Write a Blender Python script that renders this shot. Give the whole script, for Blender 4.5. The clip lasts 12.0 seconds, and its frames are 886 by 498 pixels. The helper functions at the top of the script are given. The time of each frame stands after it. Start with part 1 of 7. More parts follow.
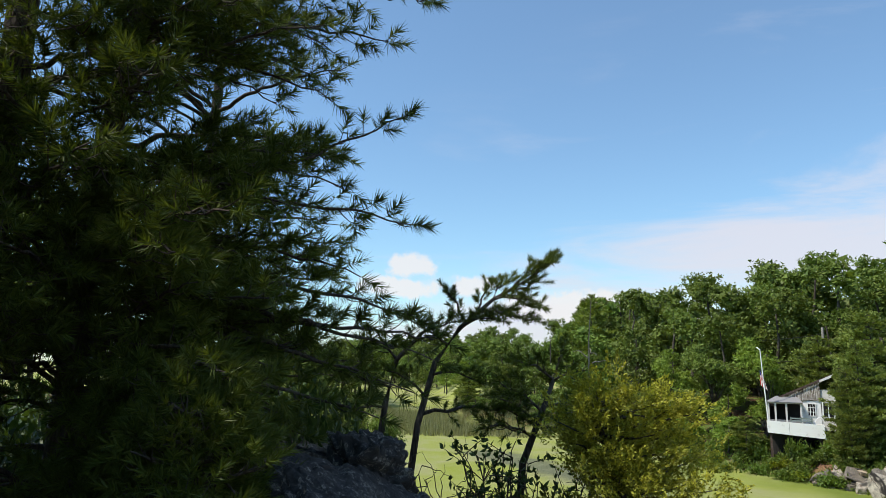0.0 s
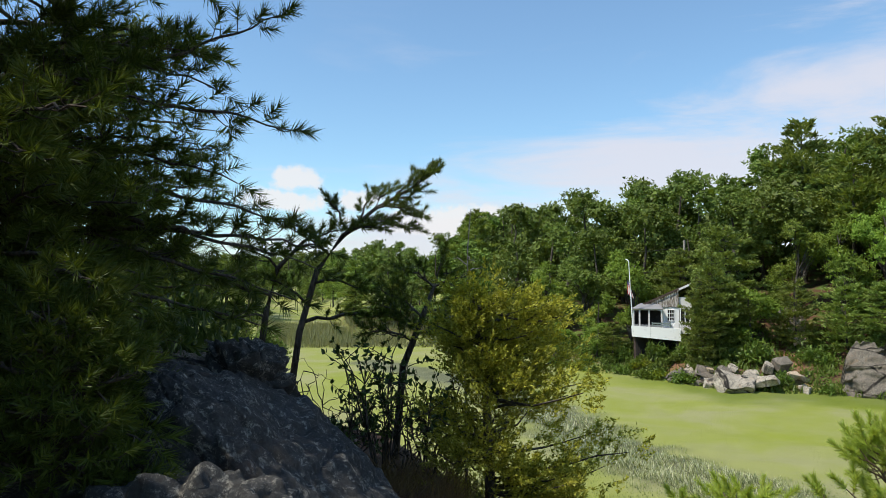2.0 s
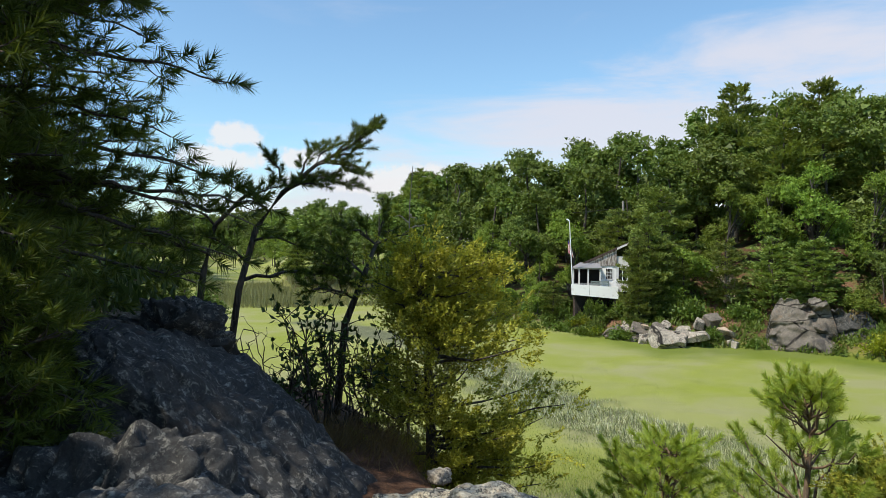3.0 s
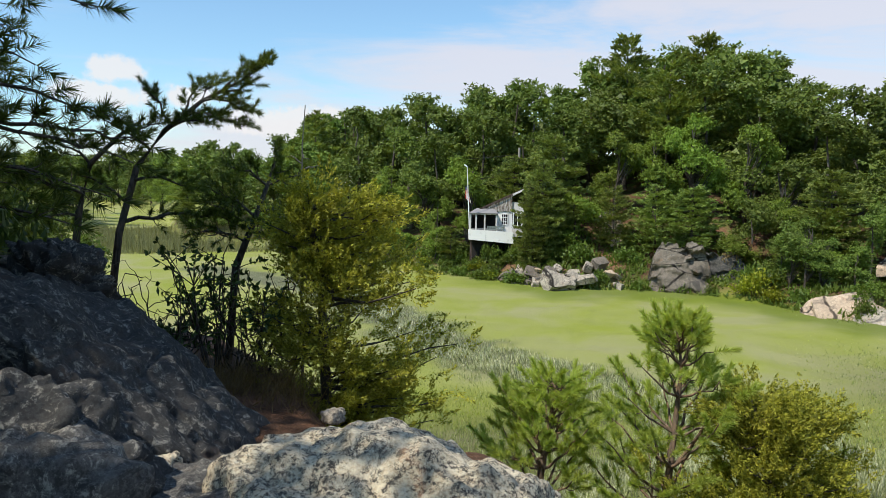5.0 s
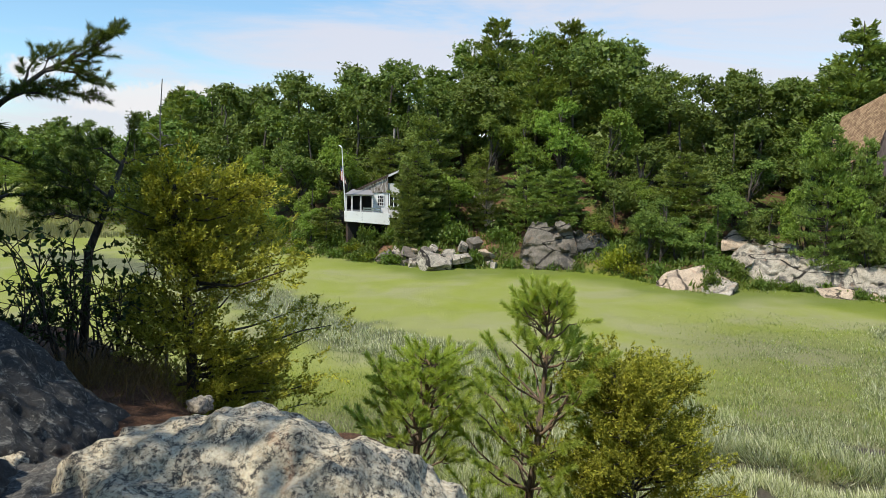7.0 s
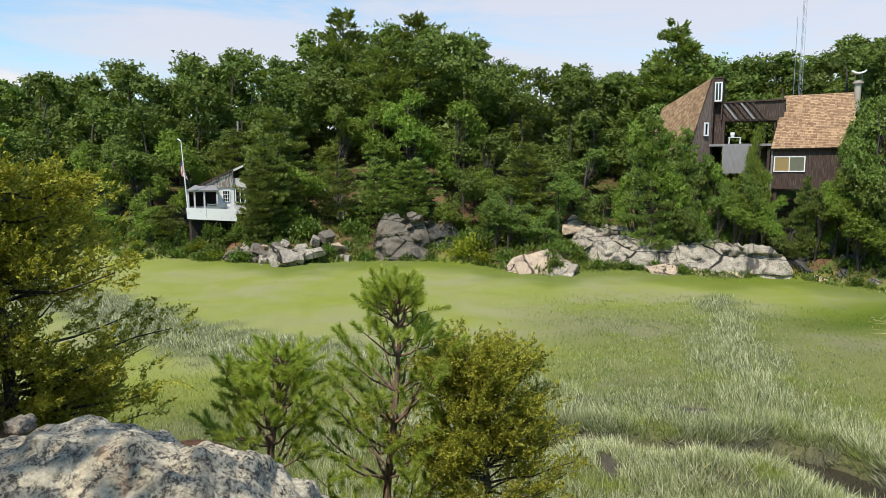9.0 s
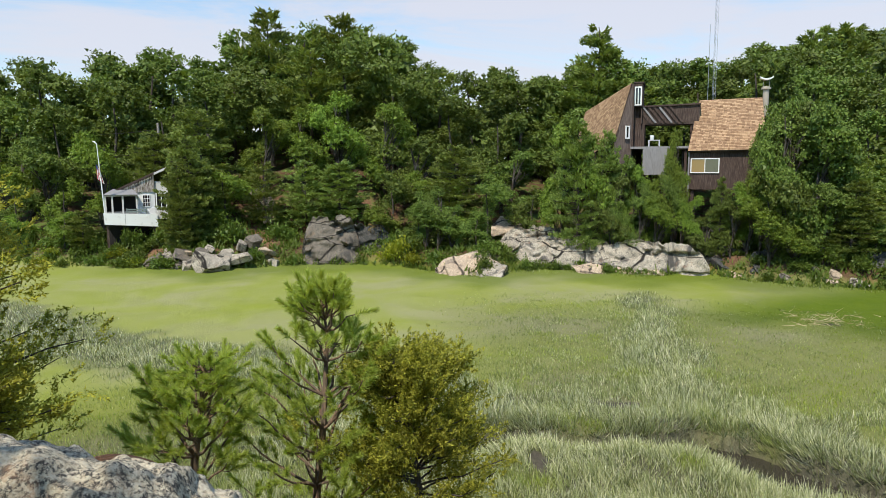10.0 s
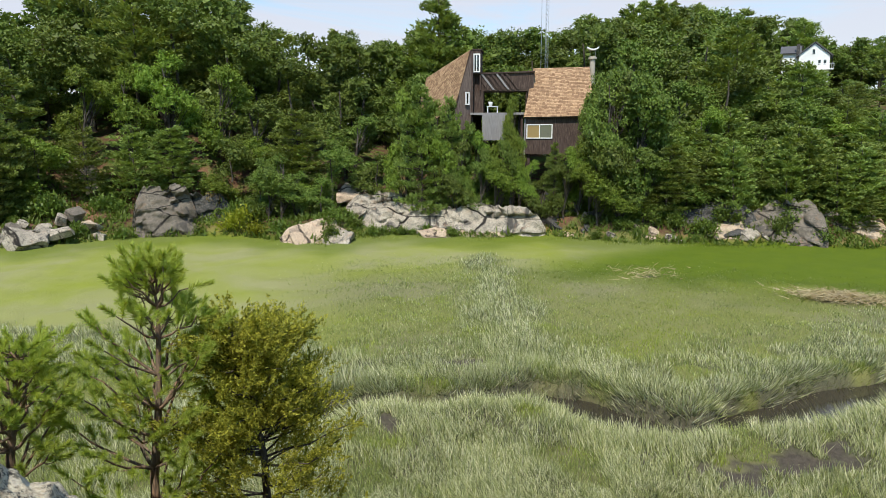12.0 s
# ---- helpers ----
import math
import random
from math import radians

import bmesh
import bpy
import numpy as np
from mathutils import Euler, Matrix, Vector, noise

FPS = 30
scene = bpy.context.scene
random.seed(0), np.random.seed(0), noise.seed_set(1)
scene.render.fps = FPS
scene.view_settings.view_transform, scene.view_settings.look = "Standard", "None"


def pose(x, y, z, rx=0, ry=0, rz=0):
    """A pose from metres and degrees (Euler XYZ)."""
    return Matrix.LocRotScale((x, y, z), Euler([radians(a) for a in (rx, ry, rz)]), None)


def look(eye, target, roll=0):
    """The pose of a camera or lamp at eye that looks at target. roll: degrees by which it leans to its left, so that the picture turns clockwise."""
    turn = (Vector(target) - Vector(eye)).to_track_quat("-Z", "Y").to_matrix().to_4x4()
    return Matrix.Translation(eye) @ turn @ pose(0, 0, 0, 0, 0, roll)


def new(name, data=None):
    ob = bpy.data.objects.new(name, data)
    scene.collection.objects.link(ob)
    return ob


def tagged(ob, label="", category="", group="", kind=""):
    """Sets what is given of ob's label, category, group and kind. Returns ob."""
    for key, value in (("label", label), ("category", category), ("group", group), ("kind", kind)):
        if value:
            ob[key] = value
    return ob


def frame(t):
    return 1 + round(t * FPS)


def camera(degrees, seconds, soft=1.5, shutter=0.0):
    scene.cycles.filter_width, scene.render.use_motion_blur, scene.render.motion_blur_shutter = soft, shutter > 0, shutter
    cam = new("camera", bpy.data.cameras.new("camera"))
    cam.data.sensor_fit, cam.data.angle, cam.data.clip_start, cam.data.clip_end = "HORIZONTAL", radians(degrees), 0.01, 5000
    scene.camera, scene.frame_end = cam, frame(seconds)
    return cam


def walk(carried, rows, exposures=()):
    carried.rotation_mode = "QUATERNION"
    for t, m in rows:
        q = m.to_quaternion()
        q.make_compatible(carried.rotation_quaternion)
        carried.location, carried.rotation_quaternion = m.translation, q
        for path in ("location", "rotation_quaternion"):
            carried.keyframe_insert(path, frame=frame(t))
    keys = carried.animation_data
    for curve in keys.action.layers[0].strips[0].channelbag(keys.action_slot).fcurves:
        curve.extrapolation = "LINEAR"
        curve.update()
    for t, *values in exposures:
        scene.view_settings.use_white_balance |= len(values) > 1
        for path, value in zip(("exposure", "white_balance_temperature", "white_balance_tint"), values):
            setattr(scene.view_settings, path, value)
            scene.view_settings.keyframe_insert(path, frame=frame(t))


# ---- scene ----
cam = camera(65.0, 12.0, soft=0.7)
PATH = [
    (0, (0.000, 0.000, 7.000), (-0.0023, 9.8582, 8.6781), 0.97),
    (0.5, (0.013, -0.007, 6.984), (0.1952, 9.8905, 8.3998), 0.32),
    (1, (0.025, -0.012, 6.971), (0.6846, 9.9170, 7.9564), 0.01),
    (1.5, (0.035, -0.016, 6.958), (1.2580, 9.8798, 7.7189), 0.01),
    (2, (0.045, -0.018, 6.947), (1.6756, 9.8364, 7.4198), 0.35),
    (2.5, (0.054, -0.020, 6.937), (2.0973, 9.7667, 7.1460), 0.25),
    (3, (0.062, -0.021, 6.928), (2.4891, 9.6795, 6.8265), 0.41),
    (5, (0.099, -0.026, 6.901), (3.8996, 9.1824, 6.0331), 0.96),
    (5.5, (0.109, -0.029, 6.896), (4.2883, 9.0110, 5.9973), 0.81),
    (6, (0.119, -0.033, 6.892), (4.6655, 8.8246, 5.9550), 1.01),
    (6.5, (0.130, -0.038, 6.888), (5.0586, 8.6014, 5.8512), 1.00),
    (7, (0.141, -0.044, 6.885), (5.4936, 8.3309, 5.7819), 1.01),
    (9, (0.189, -0.084, 6.875), (7.1633, 6.9811, 5.6783), -0.00),
    (9.5, (0.200, -0.099, 6.874), (7.5246, 6.6043, 5.6833), 0.11),
    (10, (0.210, -0.115, 6.872), (7.8600, 6.2200, 5.7094), -0.18),
    (10.5, (0.220, -0.132, 6.871), (8.2592, 5.6810, 5.6195), -0.19),
    (11, (0.227, -0.152, 6.870), (8.5353, 5.2443, 5.5071), -0.08),
    (11.5, (0.233, -0.173, 6.870), (8.8325, 4.7062, 5.3714), -0.05),
    (12, (0.237, -0.196, 6.870), (9.0235, 4.2851, 5.2220), -0.19),
]
walk(cam, [(t, look(eye, target, roll)) for t, eye, target, roll in PATH],
     exposures=[(0.0, -0.06), (12.0, -0.06)])

# ---- light ----
SUN_AZ, SUN_EL = 106.0, 55.0
sun_way = Vector((-math.sin(radians(SUN_AZ)) * math.cos(radians(SUN_EL)),
                  math.cos(radians(SUN_AZ)) * math.cos(radians(SUN_EL)), math.sin(radians(SUN_EL))))
sun = new("sun", bpy.data.lights.new("sun", "SUN"))
sun.data.energy, sun.data.angle, sun.data.color = 5.1, radians(0.55), (1.0, 0.93, 0.81)
sun.matrix_world = look(sun_way * 200, (0, 0, 0))


class Nodes:
    """Short-hand for building a node tree."""

    def __init__(self, tree):
        self.tree = tree
        tree.nodes.clear()

    def add(self, kind, values=(), operation="", clamp=False, data="", blend="", curve="", feature="", layer=""):
        node = self.tree.nodes.new(kind)
        if operation:
            node.operation = operation
        if clamp:
            node.use_clamp = True
        if data:
            node.data_type, node.blend_type = data, blend
        if curve:
            node.interpolation_type = curve
        if feature:
            node.feature = feature
        if layer:
            node.layer_name = layer
        for key, value in dict(values).items():
            if isinstance(value, bpy.types.NodeSocket):
                self.tree.links.new(value, node.inputs[key])
            else:
                node.inputs[key].default_value = value
        return node

    def math(self, op, a, b=0.0, clamp=False):
        return self.add("ShaderNodeMath", {0: a, 1: b}, operation=op, clamp=clamp).outputs[0]

    def ramp(self, fac, stops):
        node = self.add("ShaderNodeValToRGB", {"Fac": fac})
        el = node.color_ramp.elements
        while len(el) < len(stops):
            el.new(0.5)
        for e, (pos, col) in zip(el, stops):
            e.position, e.color = pos, (*col, 1.0) if len(col) == 3 else col
        return node.outputs["Color"]

    def noise(self, co, scale, detail=4.0, rough=0.55, distort=0.0):
        return self.add("ShaderNodeTexNoise", {"Vector": co, "Scale": scale, "Detail": detail, "Roughness": rough,
                                               "Distortion": distort}).outputs["Fac"]

    def mix(self, fac, a, b, blend="MIX"):
        return self.add("ShaderNodeMix", {0: fac, 6: a, 7: b}, data="RGBA", blend=blend).outputs[2]

    def smooth(self, v, lo, hi):
        return self.add("ShaderNodeMapRange", {"Value": v, "From Min": lo, "From Max": hi}, curve="SMOOTHSTEP").outputs[0]


def grey(v):
    return (v, v, v)


def sky_world():
    world = bpy.data.worlds.new("sky")
    scene.world = world
    world.use_nodes = True
    n = Nodes(world.node_tree)
    sky = n.add("ShaderNodeTexSky")
    sky.sky_type, sky.sun_disc = "NISHITA", False
    sky.sun_elevation, sky.sun_rotation = radians(SUN_EL), math.atan2(sun_way.x, sun_way.y)
    sky.air_density, sky.dust_density, sky.ozone_density = 1.1, 0.35, 3.0
    co = n.add("ShaderNodeTexCoord").outputs["Generated"]
    sep = n.add("ShaderNodeSeparateXYZ", {0: co})
    up = sep.outputs[2]
    # thin high cloud, drawn out in one direction, thickening to the right and towards the horizon
    flat = n.add("ShaderNodeMapping", {"Vector": co, "Rotation": (0.0, 0.42, 0.5), "Scale": (1.2, 1.6, 7.0)}).outputs[0]
    streak = n.noise(flat, 1.7, 7.0, 0.6, 0.4)
    lean = n.math("SUBTRACT", up, n.math("MULTIPLY", sep.outputs[0], 0.42))
    high = n.smooth(lean, 0.16, -0.10)
    thin = n.math("MULTIPLY", n.smooth(n.math("ADD", streak, n.math("MULTIPLY", high, 0.30)), 0.52, 0.84), n.smooth(lean, 0.42, 0.10))
    # a small heap of cloud low over the far marsh
    puff = None
    for px_, pz_, w_, h_ in ((-0.047, 0.140, 0.042, 0.026), (-0.062, 0.112, 0.075, 0.022), (0.045, 0.118, 0.05, 0.02), (0.20, 0.085, 0.2, 0.03)):
        dx = n.math("DIVIDE", n.math("SUBTRACT", sep.outputs[0], px_), w_)
        dz = n.math("DIVIDE", n.math("SUBTRACT", up, pz_), h_)
        d = n.math("SQRT", n.math("ADD", n.math("MULTIPLY", dx, dx), n.math("MULTIPLY", dz, dz)))
        one = n.math("SUBTRACT", 1.0, d)
        puff = one if puff is None else n.math("MAXIMUM", puff, one)
    lump = n.noise(co, 26.0, 6.0, 0.6)
    ahead = n.smooth(sep.outputs[1], 0.0, 0.3)
    heap = n.math("MULTIPLY", n.smooth(n.math("ADD", puff, n.math("MULTIPLY", n.math("SUBTRACT", lump, 0.5), 1.7)), 0.12, 0.50), ahead)
    clear = n.mix(1.0, sky.outputs[0], (0.90, 1.11, 1.15, 1.0), "MULTIPLY")
    cover = n.math("ADD", n.math("MULTIPLY", thin, 0.80), 0.05, clamp=True)
    tone = n.mix(n.math("MULTIPLY", heap, 0.85), n.mix(cover, clear, (4.95, 4.9, 5.4, 1.0)), (5.7, 5.65, 5.7, 1.0))
    back = n.add("ShaderNodeBackground", {"Color": tone, "Strength": 0.163})
    out = n.add("ShaderNodeOutputWorld", {"Surface": back.outputs[0]})


sky_world()


# ---- materials ----
def material(name):
    mat = bpy.data.materials.new(name)
    mat.use_nodes = True
    return mat, Nodes(mat.node_tree)


def finish(n, color, rough=0.8, bump=None, height=0.02, strength=0.6, metal=0.0, spec=0.3):
    values = {"Base Color": color, "Roughness": rough, "Metallic": metal, "Specular IOR Level": spec}
    if bump is not None:
        values["Normal"] = n.add("ShaderNodeBump", {"Height": bump, "Distance": height, "Strength": strength}).outputs[0]
    shade = n.add("ShaderNodeBsdfPrincipled", values)
    n.add("ShaderNodeOutputMaterial", {"Surface": shade.outputs[0]})


def leaf_material(name, dark, light, thin=0.35, sheen=0.35, tint=0.5):
    """Leaves: two greens by leaf and by tree, part of the light coming through."""
    mat, n = material(name)
    geo = n.add("ShaderNodeNewGeometry")
    info = n.add("ShaderNodeObjectInfo")
    each = n.mix(geo.outputs["Random Per Island"], (*dark, 1), (*light, 1))
    co = n.add("ShaderNodeTexCoord").outputs["Object"]
    big = n.noise(co, 0.45, 2.0)
    each = n.mix(n.smooth(big, 0.35, 0.7), each, n.mix(0.5, each, (*light, 1)))
    hsv = n.add("ShaderNodeHueSaturation", {"Color": each,
                "Hue": n.math("ADD", 0.5 - 0.02 * tint, n.math("MULTIPLY", info.outputs["Random"], 0.04 * tint)),
                "Value": n.math("ADD", 0.9 - 0.35 * tint, n.math("MULTIPLY", info.outputs["Random"], 0.7 * tint))}).outputs[0]
    body = n.add("ShaderNodeBsdfPrincipled", {"Base Color": hsv, "Roughness": 0.5, "Specular IOR Level": sheen})
    glow = n.add("ShaderNodeBsdfTranslucent", {"Color": n.mix(1.0, hsv, (1.3, 1.25, 0.5, 1), "MULTIPLY")})
    mixed = n.add("ShaderNodeMixShader", {0: thin, 1: body.outputs[0], 2: glow.outputs[0]})
    n.add("ShaderNodeOutputMaterial", {"Surface": mixed.outputs[0]})
    return mat


def bark_material(name, dark, light):
    mat, n = material(name)
    co = n.add("ShaderNodeTexCoord").outputs["Object"]
    long = n.add("ShaderNodeMapping", {"Vector": co, "Scale": (1, 1, 0.25)}).outputs[0]
    plates = n.add("ShaderNodeTexVoronoi", {"Vector": long, "Scale": 26.0}, feature="DISTANCE_TO_EDGE").outputs["Distance"]
    grain = n.noise(long, 40.0, 6.0)
    tone = n.ramp(n.math("ADD", n.math("MULTIPLY", plates, 1.2), n.math("MULTIPLY", grain, 0.5)), [(0.15, dark), (0.75, light)])
    finish(n, n.mix(n.smooth(n.noise(co, 1.5), 0.4, 0.7), tone, n.mix(0.4, tone, (0.2, 0.2, 0.17, 1))), 0.9, n.math("ADD", plates, n.math("MULTIPLY", grain, 0.4)), 0.02, 0.9)
    return mat


def rock_material(name, dark, mid, pale, lichen=0.5, warm=(0.30, 0.18, 0.10), speck=0.2, stain=0.3, cracks=0.0):
    """Weathered granite: blotches, salt-and-pepper grain, pale lichen crust, black lichen and rusty stains."""
    mat, n = material(name)
    co = n.add("ShaderNodeTexCoord").outputs["Object"]
    big = n.noise(co, 0.9, 6.0, 0.62, 0.5)
    fine = n.noise(co, 55.0, 4.0, 0.75)
    patch = n.noise(co, 13.0, 9.0, 0.76, 0.6)
    small = n.noise(co, 21.0, 6.0, 0.72, 0.3)
    base = n.ramp(n.math("ADD", n.math("MULTIPLY", big, 0.55), n.math("MULTIPLY", small, 0.45)), [(0.36, dark), (0.52, mid), (0.66, pale)])
    grain = n.smooth(fine, 0.36, 0.66)
    base = n.mix(0.5, base, n.mix(grain, (*[c * 0.45 for c in mid], 1), (*[min(0.8, c * 1.45) for c in mid], 1)))
    crust = n.math("MULTIPLY", n.smooth(patch, 0.51, 0.57), n.smooth(small, 0.40, 0.58))
    base = n.mix(n.math("MULTIPLY", crust, lichen), base, (0.58, 0.55, 0.46, 1))
    soot = n.math("MULTIPLY", n.smooth(n.noise(co, 9.0, 8.0, 0.75, 0.8), 0.53, 0.62), n.smooth(small, 0.62, 0.44))
    base = n.mix(n.math("MULTIPLY", soot, 0.75), base, (0.03, 0.03, 0.03, 1))
    dots = n.math("MULTIPLY", n.smooth(n.noise(co, 30.0, 6.0, 0.88), 0.50, 0.54), n.smooth(n.noise(co, 5.0, 4.0, 0.65), 0.34, 0.52))
    base = n.mix(n.math("MULTIPLY", dots, speck), base, (0.045, 0.042, 0.040, 1))
    wash = n.smooth(n.noise(n.add("ShaderNodeMapping", {"Vector": co, "Scale": (1.0, 1.0, 0.45)}).outputs[0], 1.3, 5.0, 0.65, 0.6), 0.52, 0.66)
    base = n.mix(n.math("MULTIPLY", wash, stain), base, (0.06, 0.056, 0.052, 1))
    rust = n.math("MULTIPLY", n.smooth(n.noise(co, 1.9, 7.0, 0.7, 0.8), 0.56, 0.70), 0.55)
    base = n.mix(rust, base, (*warm, 1))
    # thin dark cracks
    bent = n.mix(0.18, co, n.add("ShaderNodeTexNoise", {"Vector": co, "Scale": 1.6, "Detail": 4.0}).outputs["Color"])
    skew = n.add("ShaderNodeMapping", {"Vector": bent, "Rotation": (0.25, 0.35, 0.5), "Scale": (0.35, 0.6, 2.2)}).outputs[0]
    crack = n.add("ShaderNodeTexVoronoi", {"Vector": skew, "Scale": 0.5}, feature="DISTANCE_TO_EDGE").outputs["Distance"]
    split = n.math("MULTIPLY", n.smooth(crack, 0.020, 0.006), n.smooth(big, 0.30, 0.44))
    base = n.mix(n.math("MULTIPLY", split, cracks), base, (0.022, 0.018, 0.015, 1))
    height = n.math("ADD", n.math("ADD", n.math("MULTIPLY", patch, 1.4), n.math("MULTIPLY", small, 0.8)), n.math("MULTIPLY", fine, 0.25))
    finish(n, base, 0.9, height, 0.018, 0.8)
    return mat


def board_material(name, dark, light, scale=1.0, stops=None):
    """Weathered boards: grain along z, each board its own tone."""
    mat, n = material(name)
    geo = n.add("ShaderNodeNewGeometry")
    co = n.add("ShaderNodeTexCoord").outputs["Object"]
    long = n.add("ShaderNodeMapping", {"Vector": co, "Scale": (9 * scale, 9 * scale, 0.6)}).outputs[0]
    grain = n.noise(long, 3.0, 6.0, 0.65)
    each = n.math("ADD", n.math("MULTIPLY", grain, 0.7), n.math("MULTIPLY", geo.outputs["Random Per Island"], 0.4))
    tone = n.ramp(each, stops or [(0.25, dark), (0.8, light)])
    finish(n, tone, 0.85, grain, 0.01, 0.5)
    return mat


def paint_material(name, color, rough=0.55, wear=(0.35, 0.33, 0.30)):
    mat, n = material(name)
    co = n.add("ShaderNodeTexCoord").outputs["Object"]
    dirt = n.noise(co, 3.0, 7.0, 0.7)
    tone = n.mix(n.math("MULTIPLY", n.smooth(dirt, 0.55, 0.75), 0.45), (*color, 1), (*wear, 1))
    finish(n, tone, rough, dirt, 0.004, 0.4)
    return mat


def shingle_material(name, dark, light):
    mat, n = material(name)
    geo = n.add("ShaderNodeNewGeometry")
    co = n.add("ShaderNodeTexCoord").outputs["Object"]
    grain = n.noise(co, 12.0, 5.0, 0.7)
    tone = n.ramp(n.math("ADD", n.math("MULTIPLY", geo.outputs["Random Per Island"], 0.6), n.math("MULTIPLY", grain, 0.5)), [(0.2, dark), (0.85, light)])
    finish(n, n.mix(n.math("MULTIPLY", n.smooth(n.noise(co, 0.7), 0.5, 0.75), 0.35), tone, (*dark, 1)), 0.9, grain, 0.01, 0.6)
    return mat


def glass_material():
    mat, n = material("window_glass")
    shade = n.add("ShaderNodeBsdfPrincipled", {"Base Color": (0.02, 0.022, 0.025, 1), "Roughness": 0.04, "Specular IOR Level": 0.8})
    n.add("ShaderNodeOutputMaterial", {"Surface": shade.outputs[0]})
    return mat


def metal_material(name, color, rough=0.45):
    mat, n = material(name)
    co = n.add("ShaderNodeTexCoord").outputs["Object"]
    finish(n, n.mix(n.smooth(n.noise(co, 6.0, 6.0), 0.45, 0.75), (*color, 1), (*[c * 0.55 for c in color], 1)), rough, metal=0.8)
    return mat


def ground_material():
    """Soil, leaf litter and low growth on the banks, turf and mud on the marsh; the zones come with the mesh."""
    mat, n = material("ground_cover")
    mark = n.add("ShaderNodeVertexColor", layer="zone")
    zone, lush = mark.outputs["Color"], mark.outputs["Alpha"]
    sep = n.add("ShaderNodeSeparateColor", {0: zone})
    co = n.add("ShaderNodeTexCoord").outputs["Object"]
    fine = n.noise(co, 9.0, 6.0, 0.7)
    mid = n.noise(co, 0.9, 5.0, 0.6, 0.5)
    wide = n.noise(co, 0.16, 4.0, 0.55, 0.8)
    straw = n.noise(n.add("ShaderNodeMapping", {"Vector": co, "Scale": (1.0, 0.35, 1.0)}).outputs[0], 70.0, 4.0, 0.8)
    litter = n.ramp(n.math("ADD", n.math("MULTIPLY", fine, 0.35), n.math("ADD", n.math("MULTIPLY", mid, 0.25), n.math("MULTIPLY", straw, 0.4))), [(0.3, (0.03, 0.02, 0.012)), (0.5, (0.10, 0.05, 0.028)), (0.66, (0.24, 0.14, 0.08))])
    turf = n.ramp(n.math("ADD", n.math("MULTIPLY", wide, 0.85), n.math("MULTIPLY", fine, 0.12)), [(0.38, (0.29, 0.29, 0.12)), (0.5, (0.265, 0.285, 0.072)), (0.64, (0.235, 0.27, 0.035))])
    turf = n.mix(lush, turf, n.mix(mid, (0.066, 0.112, 0.002, 1), (0.125, 0.170, 0.003, 1)))
    away = n.smooth(n.add("ShaderNodeVectorMath", {0: co}, operation="LENGTH").outputs["Value"], 25.0, 35.0)
    litter = n.mix(n.math("MULTIPLY", away, n.smooth(n.math("ADD", n.math("MULTIPLY", mid, 0.6), n.math("MULTIPLY", fine, 0.4)), 0.46, 0.56)), litter, n.mix(mid, (0.05, 0.085, 0.015, 1), (0.12, 0.17, 0.03, 1)))
    litter = n.mix(lush, litter, n.ramp(n.math("ADD", n.math("MULTIPLY", fine, 0.6), n.math("MULTIPLY", mid, 0.4)), [(0.35, (0.10, 0.045, 0.025)), (0.55, (0.27, 0.14, 0.085)), (0.7, (0.42, 0.27, 0.18))]))
    # dark peat under the pale grass, deepened for shade between blades
    pale = n.ramp(n.math("ADD", n.math("MULTIPLY", fine, 0.6), n.math("MULTIPLY", mid, 0.4)), [(0.3, (0.07, 0.075, 0.035)), (0.7, (0.20, 0.21, 0.115))])
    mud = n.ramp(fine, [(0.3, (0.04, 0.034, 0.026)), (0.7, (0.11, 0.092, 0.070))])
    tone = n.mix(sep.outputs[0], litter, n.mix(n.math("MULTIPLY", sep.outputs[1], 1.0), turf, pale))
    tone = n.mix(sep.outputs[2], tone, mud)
    finish(n, tone, 0.95, n.math("ADD", fine, mid), 0.08, 0.7)
    return mat


